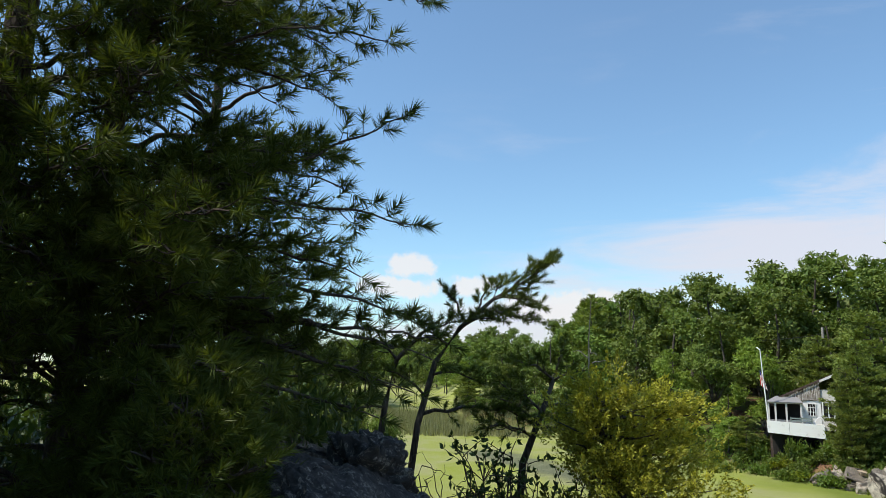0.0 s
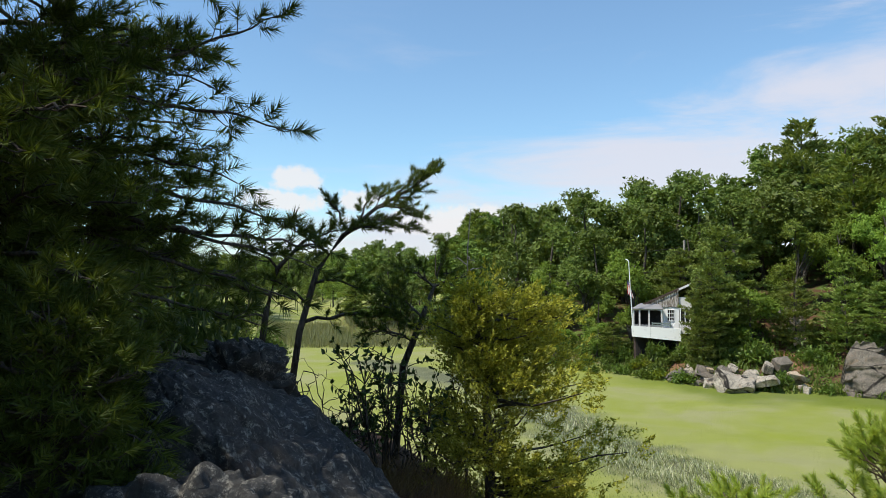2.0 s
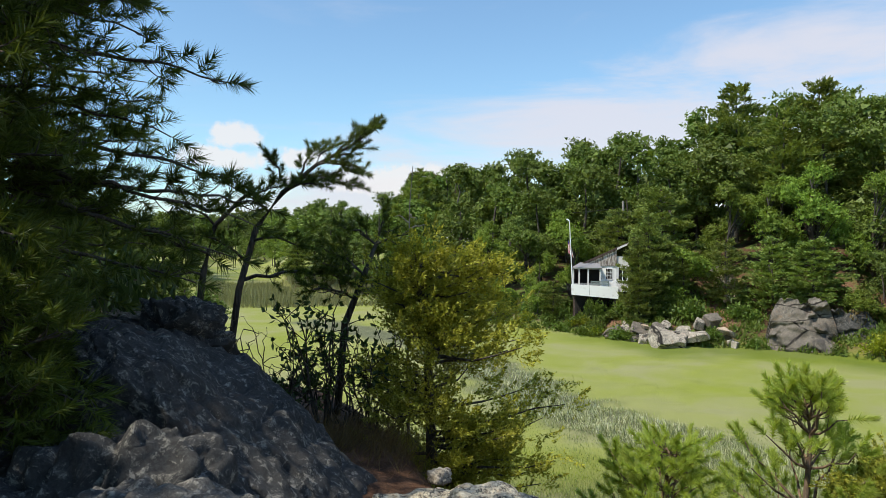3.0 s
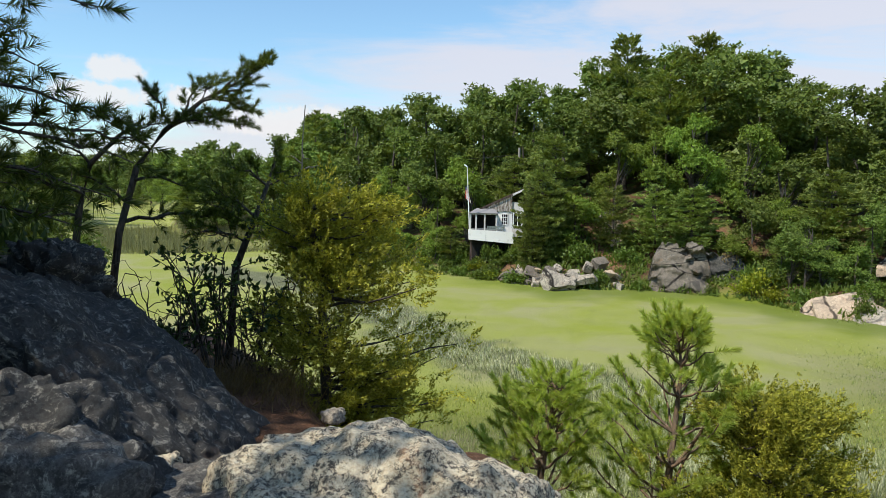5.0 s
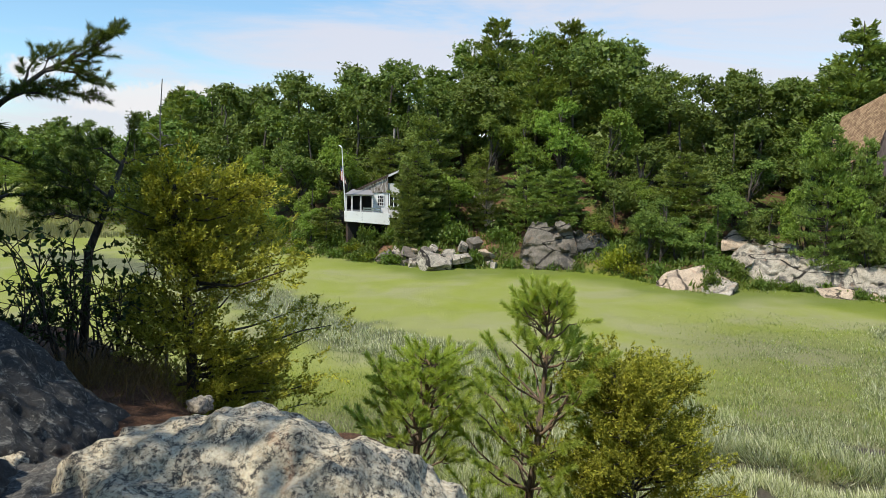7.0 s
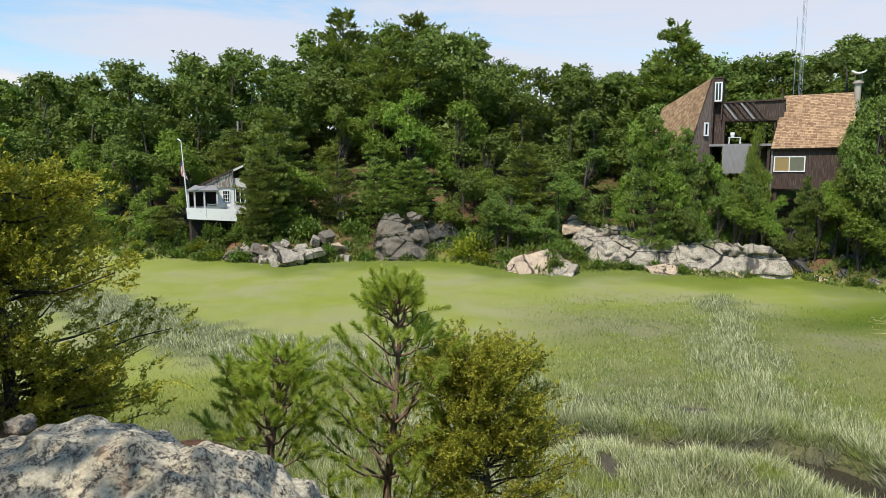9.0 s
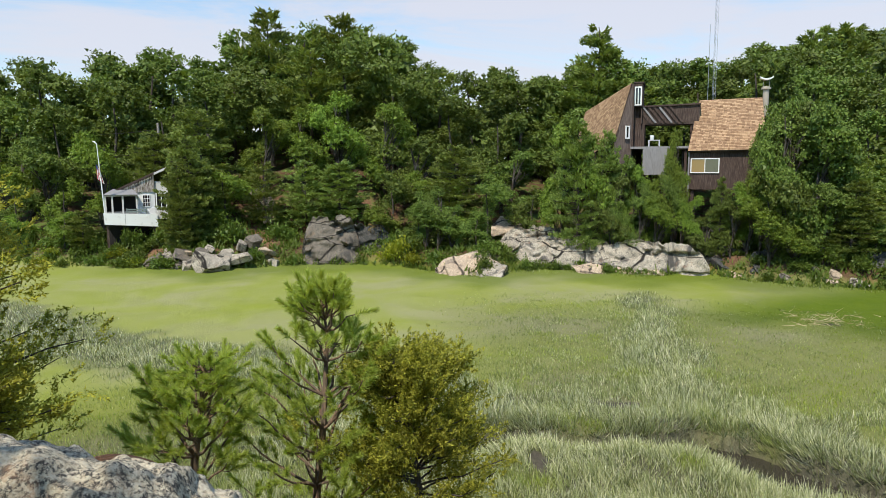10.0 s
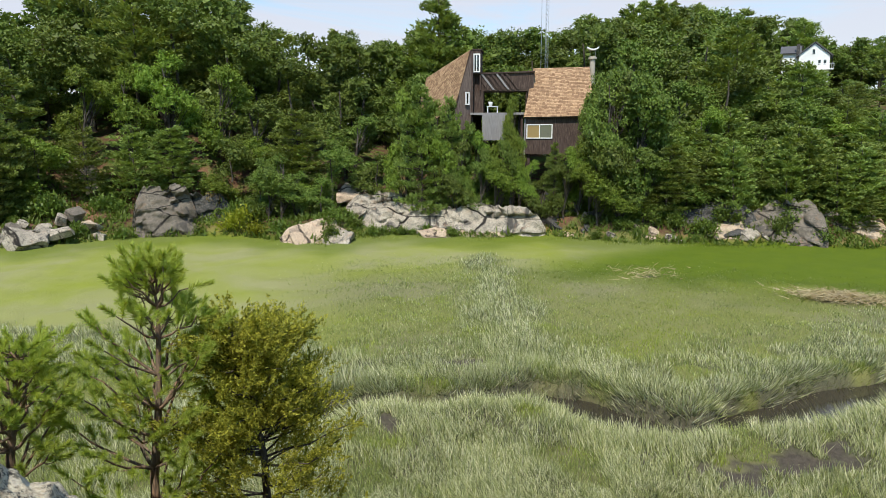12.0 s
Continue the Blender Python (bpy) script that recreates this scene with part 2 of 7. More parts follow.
def grass_material():
    mat, n = material("marsh_grass_blades")
    mark = n.add("ShaderNodeVertexColor", layer="zone")
    zone = mark.outputs["Color"]
    sep = n.add("ShaderNodeSeparateColor", {0: zone})
    geo = n.add("ShaderNodeNewGeometry")
    co = n.add("ShaderNodeTexCoord").outputs["Object"]
    wide = n.noise(co, 0.16, 4.0, 0.55, 0.8)
    each = geo.outputs["Random Per Island"]
    green = n.ramp(n.math("ADD", n.math("MULTIPLY", wide, 0.6), n.math("MULTIPLY", each, 0.4)), [(0.3, (0.17, 0.22, 0.07)), (0.5, (0.28, 0.34, 0.085)), (0.68, (0.40, 0.47, 0.09))])
    pale = n.ramp(each, [(0.0, (0.10, 0.125, 0.05)), (0.4, (0.42, 0.46, 0.18)), (1.0, (0.97, 0.94, 0.66))])
    green = n.mix(n.math("MULTIPLY", n.smooth(n.noise(co, 0.38, 3.0, 0.5, 0.5), 0.50, 0.64), 0.8), green, n.mix(each, (0.22, 0.30, 0.02, 1), (0.42, 0.50, 0.05, 1)))
    green = n.mix(mark.outputs["Alpha"], green, (0.14, 0.20, 0.006, 1))
    tone = n.mix(sep.outputs[1], green, pale)
    # dull brown-green sheaths at the foot of the blades, darkened for shade between them
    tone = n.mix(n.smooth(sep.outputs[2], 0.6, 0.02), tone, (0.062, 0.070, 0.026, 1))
    body = n.add("ShaderNodeBsdfPrincipled", {"Base Color": tone, "Roughness": 0.6, "Specular IOR Level": 0.25})
    glow = n.add("ShaderNodeBsdfTranslucent", {"Color": tone})
    mixed = n.add("ShaderNodeMixShader", {0: 0.34, 1: body.outputs[0], 2: glow.outputs[0]})
    n.add("ShaderNodeOutputMaterial", {"Surface": mixed.outputs[0]})
    return mat


def water_material():
    mat, n = material("creek_water")
    co = n.add("ShaderNodeTexCoord").outputs["Object"]
    ripple = n.noise(co, 5.0, 3.0)
    finish(n, n.mix(n.noise(co, 0.5), (0.028, 0.024, 0.017, 1), (0.055, 0.047, 0.035, 1)), 0.06, ripple, 0.004, 0.25, spec=0.5)
    return mat


M_OAK = leaf_material("oak_leaves", (0.055, 0.092, 0.016), (0.195, 0.262, 0.050), 0.24, 0.25, 0.7)
M_OAK_LIGHT = leaf_material("young_leaves", (0.090, 0.150, 0.018), (0.250, 0.340, 0.050), 0.28, 0.25, 0.6)
M_WPINE = leaf_material("white_pine_needles", (0.095, 0.145, 0.034), (0.290, 0.360, 0.090), 0.30, 0.2, 0.6)
M_PINE = leaf_material("pine_needles", (0.036, 0.064, 0.012), (0.135, 0.180, 0.030), 0.32, 0.25, 0.15)
M_PINE_LIGHT = leaf_material("young_pine_needles", (0.24, 0.34, 0.060), (0.62, 0.70, 0.17), 0.48, 0.3, 0.15)
M_JUNIPER = leaf_material("juniper_sprays", (0.10, 0.120, 0.016), (0.56, 0.55, 0.080), 0.33, 0.2, 0.15)
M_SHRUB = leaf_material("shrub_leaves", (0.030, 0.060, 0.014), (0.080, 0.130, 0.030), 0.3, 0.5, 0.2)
M_BUSH = leaf_material("bank_bush_leaves", (0.075, 0.128, 0.018), (0.175, 0.245, 0.042), 0.35)
M_YELLOW = leaf_material("yellow_bush_leaves", (0.16, 0.21, 0.015), (0.34, 0.36, 0.025), 0.35)
M_DRYLEAF = leaf_material("dry_leaves", (0.13, 0.085, 0.035), (0.30, 0.21, 0.09), 0.3)
M_NEEDLE = leaf_material("fallen_pine_needles", (0.10, 0.045, 0.025), (0.30, 0.16, 0.09), 0.1)
M_STRAW = leaf_material("straw", (0.34, 0.26, 0.14), (0.62, 0.52, 0.33), 0.2)
M_REED = leaf_material("reed_blades", (0.16, 0.18, 0.08), (0.34, 0.35, 0.18), 0.3)
M_BARK = bark_material("dark_bark", (0.018, 0.014, 0.011), (0.11, 0.085, 0.065))
M_BARK_RED = bark_material("reddish_bark", (0.08, 0.05, 0.03), (0.34, 0.21, 0.13))
M_DEADWOOD = bark_material("dead_wood", (0.17, 0.15, 0.13), (0.42, 0.39, 0.34))
# darker copy of the granite, with shade put into its colour
M_ROCK_DARK = rock_material("shade_dark_granite", (0.018, 0.018, 0.018), (0.060, 0.060, 0.058), (0.145, 0.143, 0.135), 0.42, (0.09, 0.06, 0.045), 0.7, 0.6)
M_ROCK_GREY = rock_material("bank_granite", (0.06, 0.048, 0.038), (0.19, 0.16, 0.125), (0.36, 0.31, 0.245), 0.35, (0.26, 0.15, 0.08), 0.6, 0.8, 1.0)
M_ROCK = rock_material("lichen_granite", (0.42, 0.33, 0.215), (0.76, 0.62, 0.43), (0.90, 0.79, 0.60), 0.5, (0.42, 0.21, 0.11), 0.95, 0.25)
# the hump's granite again, its colour darkened for canopy shade
M_ROCK_SHADE = rock_material("shade_lichen_granite", (0.045, 0.043, 0.040), (0.135, 0.13, 0.12), (0.27, 0.26, 0.235), 0.5, (0.16, 0.10, 0.06), 0.8, 0.4)
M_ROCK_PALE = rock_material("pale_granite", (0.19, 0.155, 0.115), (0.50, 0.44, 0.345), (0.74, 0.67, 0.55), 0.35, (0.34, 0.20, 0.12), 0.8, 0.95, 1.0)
M_ROCK_PINK = rock_material("pink_granite", (0.30, 0.20, 0.13), (0.60, 0.45, 0.32), (0.74, 0.60, 0.45), 0.25, (0.40, 0.20, 0.12), 0.5, 0.5, 0.9)
M_BOARD = board_material("weathered_boards", None, None, 1.3, [(0.42, (0.012, 0.008, 0.007)), (0.60, (0.075, 0.05, 0.04)), (0.78, (0.20, 0.155, 0.135))])
M_PEEL = board_material("peeling_boards", None, None, 1.0, [(0.44, (0.03, 0.02, 0.015)), (0.54, (0.12, 0.085, 0.065)), (0.66, (0.66, 0.62, 0.56))])
M_BOARD_GREY = board_material("grey_boards", (0.10, 0.095, 0.095), (0.34, 0.33, 0.33))
M_SHINGLE = shingle_material("cedar_shingles", (0.20, 0.115, 0.065), (0.47, 0.31, 0.18))
M_SLATE = shingle_material("slate_shingles", (0.05, 0.05, 0.055), (0.14, 0.14, 0.15))
M_WHITE = paint_material("white_paint", (0.80, 0.80, 0.78))
M_WHITE_OLD = paint_material("peeling_white_paint", (0.62, 0.60, 0.57), 0.7, (0.16, 0.13, 0.11))
# near black, for the shade under the deck and inside the bay; also wires
M_DARKIN = paint_material("dark_interior", (0.025, 0.022, 0.02), 0.9, (0.05, 0.04, 0.03))
M_BLIND = paint_material("tan_blind", (0.30, 0.215, 0.09), 0.8, (0.22, 0.16, 0.07))
# flat grey-green colour for the reflection in the right-hand pane
M_PANE_REFLECT = paint_material("grey_green_pane_reflection", (0.14, 0.145, 0.10), 0.7, (0.09, 0.09, 0.07))
M_GREEN_RAIL = paint_material("grey_green_paint", (0.22, 0.26, 0.24), 0.6)
M_RED = paint_material("red_cloth", (0.42, 0.03, 0.04), 0.85, (0.30, 0.02, 0.03))
M_CLOTH = paint_material("white_cloth", (0.72, 0.72, 0.72), 0.85, (0.6, 0.6, 0.6))
M_BLUE = paint_material("blue_cloth", (0.03, 0.04, 0.16), 0.85, (0.02, 0.03, 0.10))
M_FLUE = paint_material("flue_metal", (0.42, 0.37, 0.30), 0.5, (0.25, 0.2, 0.16))
M_STEEL = metal_material("galvanised_steel", (0.50, 0.51, 0.52))
M_GLASS = glass_material()
M_GROUND = ground_material()
M_GRASS = grass_material()
M_WATER = water_material()


# ---- mesh tools ----
def mesh_of(name, chunks, zone=None):
    """One mesh from chunks of (vertices, faces, material, smooth); faces of a chunk have one number of corners."""
    mesh = bpy.data.meshes.new(name)
    mats, verts, loops, starts, totals, index, smooth, base, at = [], [], [], [], [], [], [], 0, 0
    for v, f, mat, soft in chunks:
        v, f = np.asarray(v, float).reshape(-1, 3), np.asarray(f, int)
        if not len(f):
            continue
        if mat not in mats:
            mats.append(mat)
        k = f.shape[1]
        verts.append(v)
        loops.append((f + base).ravel())
        starts.append(at + k * np.arange(len(f)))
        totals.append(np.full(len(f), k))
        index.append(np.full(len(f), mats.index(mat)))
        smooth.append(np.full(len(f), soft))
        base, at = base + len(v), at + k * len(f)
    verts, loops = np.concatenate(verts), np.concatenate(loops)
    mesh.vertices.add(len(verts))
    mesh.vertices.foreach_set("co", verts.ravel())
    mesh.loops.add(len(loops))
    mesh.loops.foreach_set("vertex_index", loops)
    count = sum(len(s) for s in starts)
    mesh.polygons.add(count)
    mesh.polygons.foreach_set("loop_start", np.concatenate(starts))
    mesh.polygons.foreach_set("loop_total", np.concatenate(totals))
    mesh.polygons.foreach_set("material_index", np.concatenate(index))
    mesh.polygons.foreach_set("use_smooth", np.concatenate(smooth))
    for mat in mats:
        mesh.materials.append(mat)
    if zone is not None:
        layer = mesh.color_attributes.new("zone", "FLOAT_COLOR", "POINT")
        layer.data.foreach_set("color", np.asarray(zone).ravel())
    mesh.update(calc_edges=True)
    mesh.validate()
    return mesh


def part(name, chunks, parent=None, label="", zone=None):
    """ONE mesh object, under a thing or a part where one is given."""
    ob = new(name, mesh_of(name, chunks, zone))
    if parent is not None:
        ob.parent = parent
    return tagged(ob, label) if label else ob


def thing(name, m, label, category, group="", kind=""):
    ob = new(name)
    ob.empty_display_size = 0.2
    ob.matrix_world = m
    return tagged(ob, label, category, group, kind)


def join(pieces):
    """Several (vertices, faces) with alike faces as one."""
    verts, faces, base = [], [], 0
    for v, f in pieces:
        verts.append(np.asarray(v, float).reshape(-1, 3))
        faces.append(np.asarray(f, int) + base)
        base += len(verts[-1])
    return np.concatenate(verts), np.concatenate(faces)


def tube(points, radii, sides=6):
    """A tapered limb along points, closed at the tip."""
    p = np.asarray(points, float)
    radii = np.broadcast_to(np.asarray(radii, float), (len(p),))
    way = np.gradient(p, axis=0)
    way /= np.linalg.norm(way, axis=1)[:, None] + 1e-9
    ref = np.where(np.abs(way[:, 2:3]) > 0.9, [[1.0, 0, 0]], [[0, 0, 1.0]])
    a = np.cross(way, ref)
    a /= np.linalg.norm(a, axis=1)[:, None]
    b = np.cross(way, a)
    ang = np.linspace(0, 2 * np.pi, sides, endpoint=False)
    ring = np.cos(ang)[None, :, None] * a[:, None] + np.sin(ang)[None, :, None] * b[:, None]
    v = (p[:, None] + ring * radii[:, None, None]).reshape(-1, 3)
    i, j = np.meshgrid(np.arange(len(p) - 1), np.arange(sides), indexing="ij")
    k = (j + 1) % sides
    f = np.stack([i * sides + j, i * sides + k, (i + 1) * sides + k, (i + 1) * sides + j], -1).reshape(-1, 4)
    return v, f


def bend(a, b, sag=0.0, steps=6, wob=0.0, rng=None):
    """Points from a to b, bowed up by sag."""
    t = np.linspace(0, 1, steps)[:, None]
    p = np.asarray(a, float) * (1 - t) + np.asarray(b, float) * t
    p[:, 2:] += sag * 4 * t * (1 - t)
    if wob and rng is not None:
        p[1:-1] += rng.normal(0, wob, (steps - 2, 3))
    return p


def unit(v):
    v = np.asarray(v, float)
    return v / (np.linalg.norm(v, axis=-1, keepdims=True) + 1e-9)


def leaves(p, d, length, width, rng, face=None):
    """Diamond leaves from points p along d, their upper side towards face or turned at random."""
    d = unit(d)
    n = unit(rng.normal(size=d.shape) if face is None else face)
    s = unit(np.cross(n, d))
    length, width = np.reshape(length, (-1, 1)), np.reshape(width, (-1, 1))
    up = np.cross(s, d) * width * 0.25
    v = np.stack([p, p + d * length * 0.45 + s * width / 2 + up, p + d * length, p + d * length * 0.45 - s * width / 2 + up], 1)
    return v.reshape(-1, 3), np.arange(4 * len(d)).reshape(-1, 4)


def sprigs(p, d, length, width, rng, face):
    """Small three-cornered leaf sprigs, their upper side towards face."""
    d = unit(d)
    s = unit(np.cross(unit(face), d))
    length, width = np.reshape(length, (-1, 1)), np.reshape(width, (-1, 1))
    v = np.stack([p - s * width / 2, p + s * width / 2, p + d * length], 1)
    return v.reshape(-1, 3), np.arange(3 * len(d)).reshape(-1, 3)


def bent_blades(p, d, over, length, width, rng):
    """Grass blades in two pieces, the upper one leaning along over."""
    d, up = unit(d), unit(d + over)
    s = unit(np.cross(d, unit(rng.normal(size=d.shape))))
    length, width = np.reshape(length, (-1, 1)), np.reshape(width, (-1, 1))
    mid = p + d * length * 0.55
    v = np.stack([p - s * width / 2, p + s * width / 2, mid - s * width * 0.42, mid + s * width * 0.42, mid + up * length * 0.5], 1)
    i = np.arange(len(d))[:, None, None] * 5
    return v.reshape(-1, 3), (i + np.array([(0, 1, 3), (0, 3, 2), (2, 3, 4)])).reshape(-1, 3)


def blades(p, d, length, width, rng):
    """Thin triangles: needles and grass."""
    d = unit(d)
    s = unit(np.cross(d, unit(rng.normal(size=d.shape))))
    length, width = np.reshape(length, (-1, 1)), np.reshape(width, (-1, 1))
    v = np.stack([p - s * width / 2, p + s * width / 2, p + d * length], 1)
    return v.reshape(-1, 3), np.arange(3 * len(d)).reshape(-1, 3)


def box(x0, x1, y0, y1, z0, z1, bevel=0.0):
    if bevel <= 0:
        v = np.array([(x, y, z) for x in (x0, x1) for y in (y0, y1) for z in (z0, z1)], float)
        return v, np.array([(0, 1, 3, 2), (4, 6, 7, 5), (0, 4, 5, 1), (2, 3, 7, 6), (0, 2, 6, 4), (1, 5, 7, 3)])
    v, f = box(x0, x1, y0, y1, z0, z1)
    bm = bmesh.new()
    vs = [bm.verts.new(c) for c in v]
    for q in f:
        bm.faces.new([vs[i] for i in q])
    bmesh.ops.bevel(bm, geom=bm.edges[:], offset=bevel, segments=1, affect="EDGES")
    bmesh.ops.triangulate(bm, faces=bm.faces[:])
    bm.verts.index_update()
    out = np.array([x.co[:] for x in bm.verts]), np.array([[x.index for x in g.verts] for g in bm.faces])
    bm.free()
    return out


def prism(outline, a, b):
    """A plate: an outline of (x, z) drawn out from y = a to y = b, as triangles."""
    bm = bmesh.new()
    front = [bm.verts.new((x, a, z)) for x, z in outline]
    back = [bm.verts.new((x, b, z)) for x, z in outline]
    bm.faces.new(front)
    bm.faces.new(back[::-1])
    for i in range(len(outline)):
        j = (i + 1) % len(outline)
        bm.faces.new((front[i], back[i], back[j], front[j]))
    bmesh.ops.recalc_face_normals(bm, faces=bm.faces[:])
    bmesh.ops.triangulate(bm, faces=bm.faces[:])
    bm.verts.index_update()
    out = np.array([v.co[:] for v in bm.verts]), np.array([[v.index for v in g.verts] for g in bm.faces])
    bm.free()
    return out


def polar(az, r, z=0.0):
    """A place by its bearing (degrees to the left of +y), its range and its height."""
    return np.array([-math.sin(radians(az)) * r, math.cos(radians(az)) * r, z])


# ---- the lie of the land ----
SHORE = np.array([(-180, 60), (-130, 60), (-96, 48.7), (-86, 46.2), (-78, 45.2), (-71, 47.6), (-67.6, 45.9), (-60.3, 47.3),
                  (-56.5, 46.5), (-53.7, 44.0), (-50.6, 46.0), (-47.5, 48.0), (-44.2, 50), (-38.6, 50.6), (-31.5, 49), (-27.2, 53),
                  (-20.6, 56.5), (-16.4, 66), (-9.8, 74), (-1.6, 95), (-0.3, 200), (4.4, 250), (5.4, 112), (14, 100), (180, 100)], float)
SKYLINE = np.array([(-180, 8), (-100, 6), (-94.3, 6.1), (-91, 6.4), (-89.8, 7.6), (-87.9, 8.5), (-84.9, 9.0), (-81, 9.6), (-78.9, 9.3), (-75.6, 8.6),
                    (-72.5, 7.9), (-67.4, 8.0), (-61.7, 7.8), (-59.4, 7.4), (-54.5, 7.9), (-52.2, 8.1), (-50.6, 8.4), (-47.9, 9.8), (-45.7, 11.4), (-42.8, 11.7),
                    (-39.9, 11.6), (-35.7, 10.4), (-32.6, 9.7), (-29, 8.3), (-26.9, 8.8), (-23.5, 7.9), (-20.3, 8.1), (-16.3, 6.8), (-14.5, 6.3),
                    (-11, 5.3), (-9.7, 4.1), (-7.5, 2.8), (-5.1, 3.5), (-3.4, 2.9), (0.5, 2.5), (5.5, 2.1), (30, 3), (180, 8)], float)
CREEK = np.array([(12.2, 10.4), (13.05, 10.14), (14.0, 10.1), (14.7, 9.0), (15.56, 7.4), (16.5, 6.5), (17.3, 5.5), (17.1, 4.6), (16.5, 3.5), (16.4, 2.4),
                  (16.8, 1.4), (17.9, 0.4), (19.2, -0.7), (20.9, -1.8), (22.5, -3.2), (26, -5.5), (31, -9.0), (38, -20)], float)
BROAD = np.array([0.6, 0.6, 0.5, 0.25, 0.2, 0.22, 0.36, 0.72, 0.85, 0.7, 0.3, 0.65, 0.85, 0.75, 0.6, 0.7, 0.8, 0.8])  # half width of the creek at those points
FRONT = np.array([(-100, 0.5), (-95, 1.3), (-92.3, 2.9), (-89.8, 4.3), (-87.9, 6.2), (-84, 7.4), (-78.9, 7.0), (-76, 7.4)], float)
SPUR = np.array([(14.2, 9.9), (15.3, 10.8), (16.0, 12.8), (16.15, 14.6), (15.2, 17.9), (13.8, 21.7), (12.6, 24.9), (11.5, 29), (12.0, 33), (10.5, 46), (4, 60)], float)


RILL = np.array([(35.4, 15.2), (29.4, 12.1), (24.9, 9.8), (21.1, 7.7), (19.3, 6.5)], float)


def off_line(x, y, line):
    """Distance from points to a broken line."""
    best = np.full(np.shape(x), 1e9)
    for (ax, ay), (bx, by) in zip(line[:-1], line[1:]):
        dx, dy = bx - ax, by - ay
        t = np.clip(((x - ax) * dx + (y - ay) * dy) / (dx * dx + dy * dy), 0, 1)
        best = np.minimum(best, np.hypot(x - ax - t * dx, y - ay - t * dy))
    return best


def past_water(x, y):
    """Distance from the edge of the creek's water."""
    best = np.full(np.shape(x), 1e9)
    for (ax, ay), (bx, by), wa, wb in zip(CREEK[:-1], CREEK[1:], BROAD[:-1], BROAD[1:]):
        dx, dy = bx - ax, by - ay
        t = np.clip(((x - ax) * dx + (y - ay) * dy) / (dx * dx + dy * dy), 0, 1)
        best = np.minimum(best, np.hypot(x - ax - t * dx, y - ay - t * dy) - wa - t * (wb - wa))
    return best + 0.10 * waves(x, y, 2.6, 8)


def ease(v, lo, hi):
    t = np.clip((v - lo) / (hi - lo), 0, 1)
    return t * t * (3 - 2 * t)


def waves(x, y, size, seed=0):
    """A cheap uneven field between -1 and 1."""
    rng, out = np.random.default_rng(seed), 0
    for k in range(5):
        a, q = rng.uniform(0, 6.28, 2)
        s = (1.0 + 0.45 * k) / size
        out = out + np.sin((x * math.cos(a) + y * math.sin(a)) * 6.28 * s + q + 1.3 * np.sin((y * math.cos(a) - x * math.sin(a)) * 4.1 * s)) / (1 + 0.5 * k)
    return out / 2.6


def bearing(x, y):
    return np.degrees(np.arctan2(-x, y))


def land(x, y):
    """The height of the ground."""
    x, y = np.asarray(x, float), np.asarray(y, float)
    r, az = np.hypot(x, y), bearing(x, y)
    k = ease(az, -18, -1) * (1 - ease(az, 90, 160)) * ease(r, 0.6, 3.0)
    r0 = 2.1 + 2.0 * ease(az, -44, -26) + 3.9 * k + 60 * ease(az, 7, 40) ** 1.5 + 300 * ease(az, 30, 60) + 500 * ease(-az, 125, 150)
    r1 = r0 + 7.6 + 1.2 * k
    z0 = 5.15 + 0.10 * k
    near = z0 * (1 - ease(r, r0, r1)) + 0.06 * waves(x, y, 2.3, 3) * (1 - ease(r, r0, r1))
    edge = np.interp(az, SHORE[:, 0], SHORE[:, 1]) + 0.5 * waves(x, y, 9, 5)
    s = r - edge
    high = np.interp(az, [-180, -100, -80, -60, -40, -25, -14, -8, 0, 180], [9, 9, 7, 6, 7, 5, 5, 2.5, 2, 4])
    far = 1.1 * ease(s, 0, 2.0) + (high - 1.1) * ease(s, 2, np.interp(az, [-50, -44, -33, -29.5], [26, 13, 13, 26])) + 0.25 * waves(x, y, 7, 6) * ease(s, 0, 4)
    far = far + np.interp(az, [-180, -100, -88, -76, -66, -56, -10, 180], [5, 5, 5.5, 8, 4, 2, 2, 2]) * np.where(az < -76, ease(s, 58, 90), ease(s, 35, 95))
    far = far + 4.5 * ease(s, 14, 34) * ease(az, -52, -46) * (1 - ease(az, -34, -29))
    water = past_water(x, y)
    spur = off_line(x, y, SPUR)
    marsh = 0.07 * waves(x, y, 3.1, 7) + 0.15 * np.exp(-((water - 0.9) / 0.8) ** 2) - 0.95 * (1 - ease(water, 0.0, 0.22)) - 0.15 * np.exp(-(spur / 0.5) ** 2)
    flat = (1 - ease(r, r0 + 500, r0 + 501)) * ease(r, r0 + 0.75 * (r1 - r0), r1) * (1 - ease(s, -0.3, 0.6))
    return near + far + marsh * flat


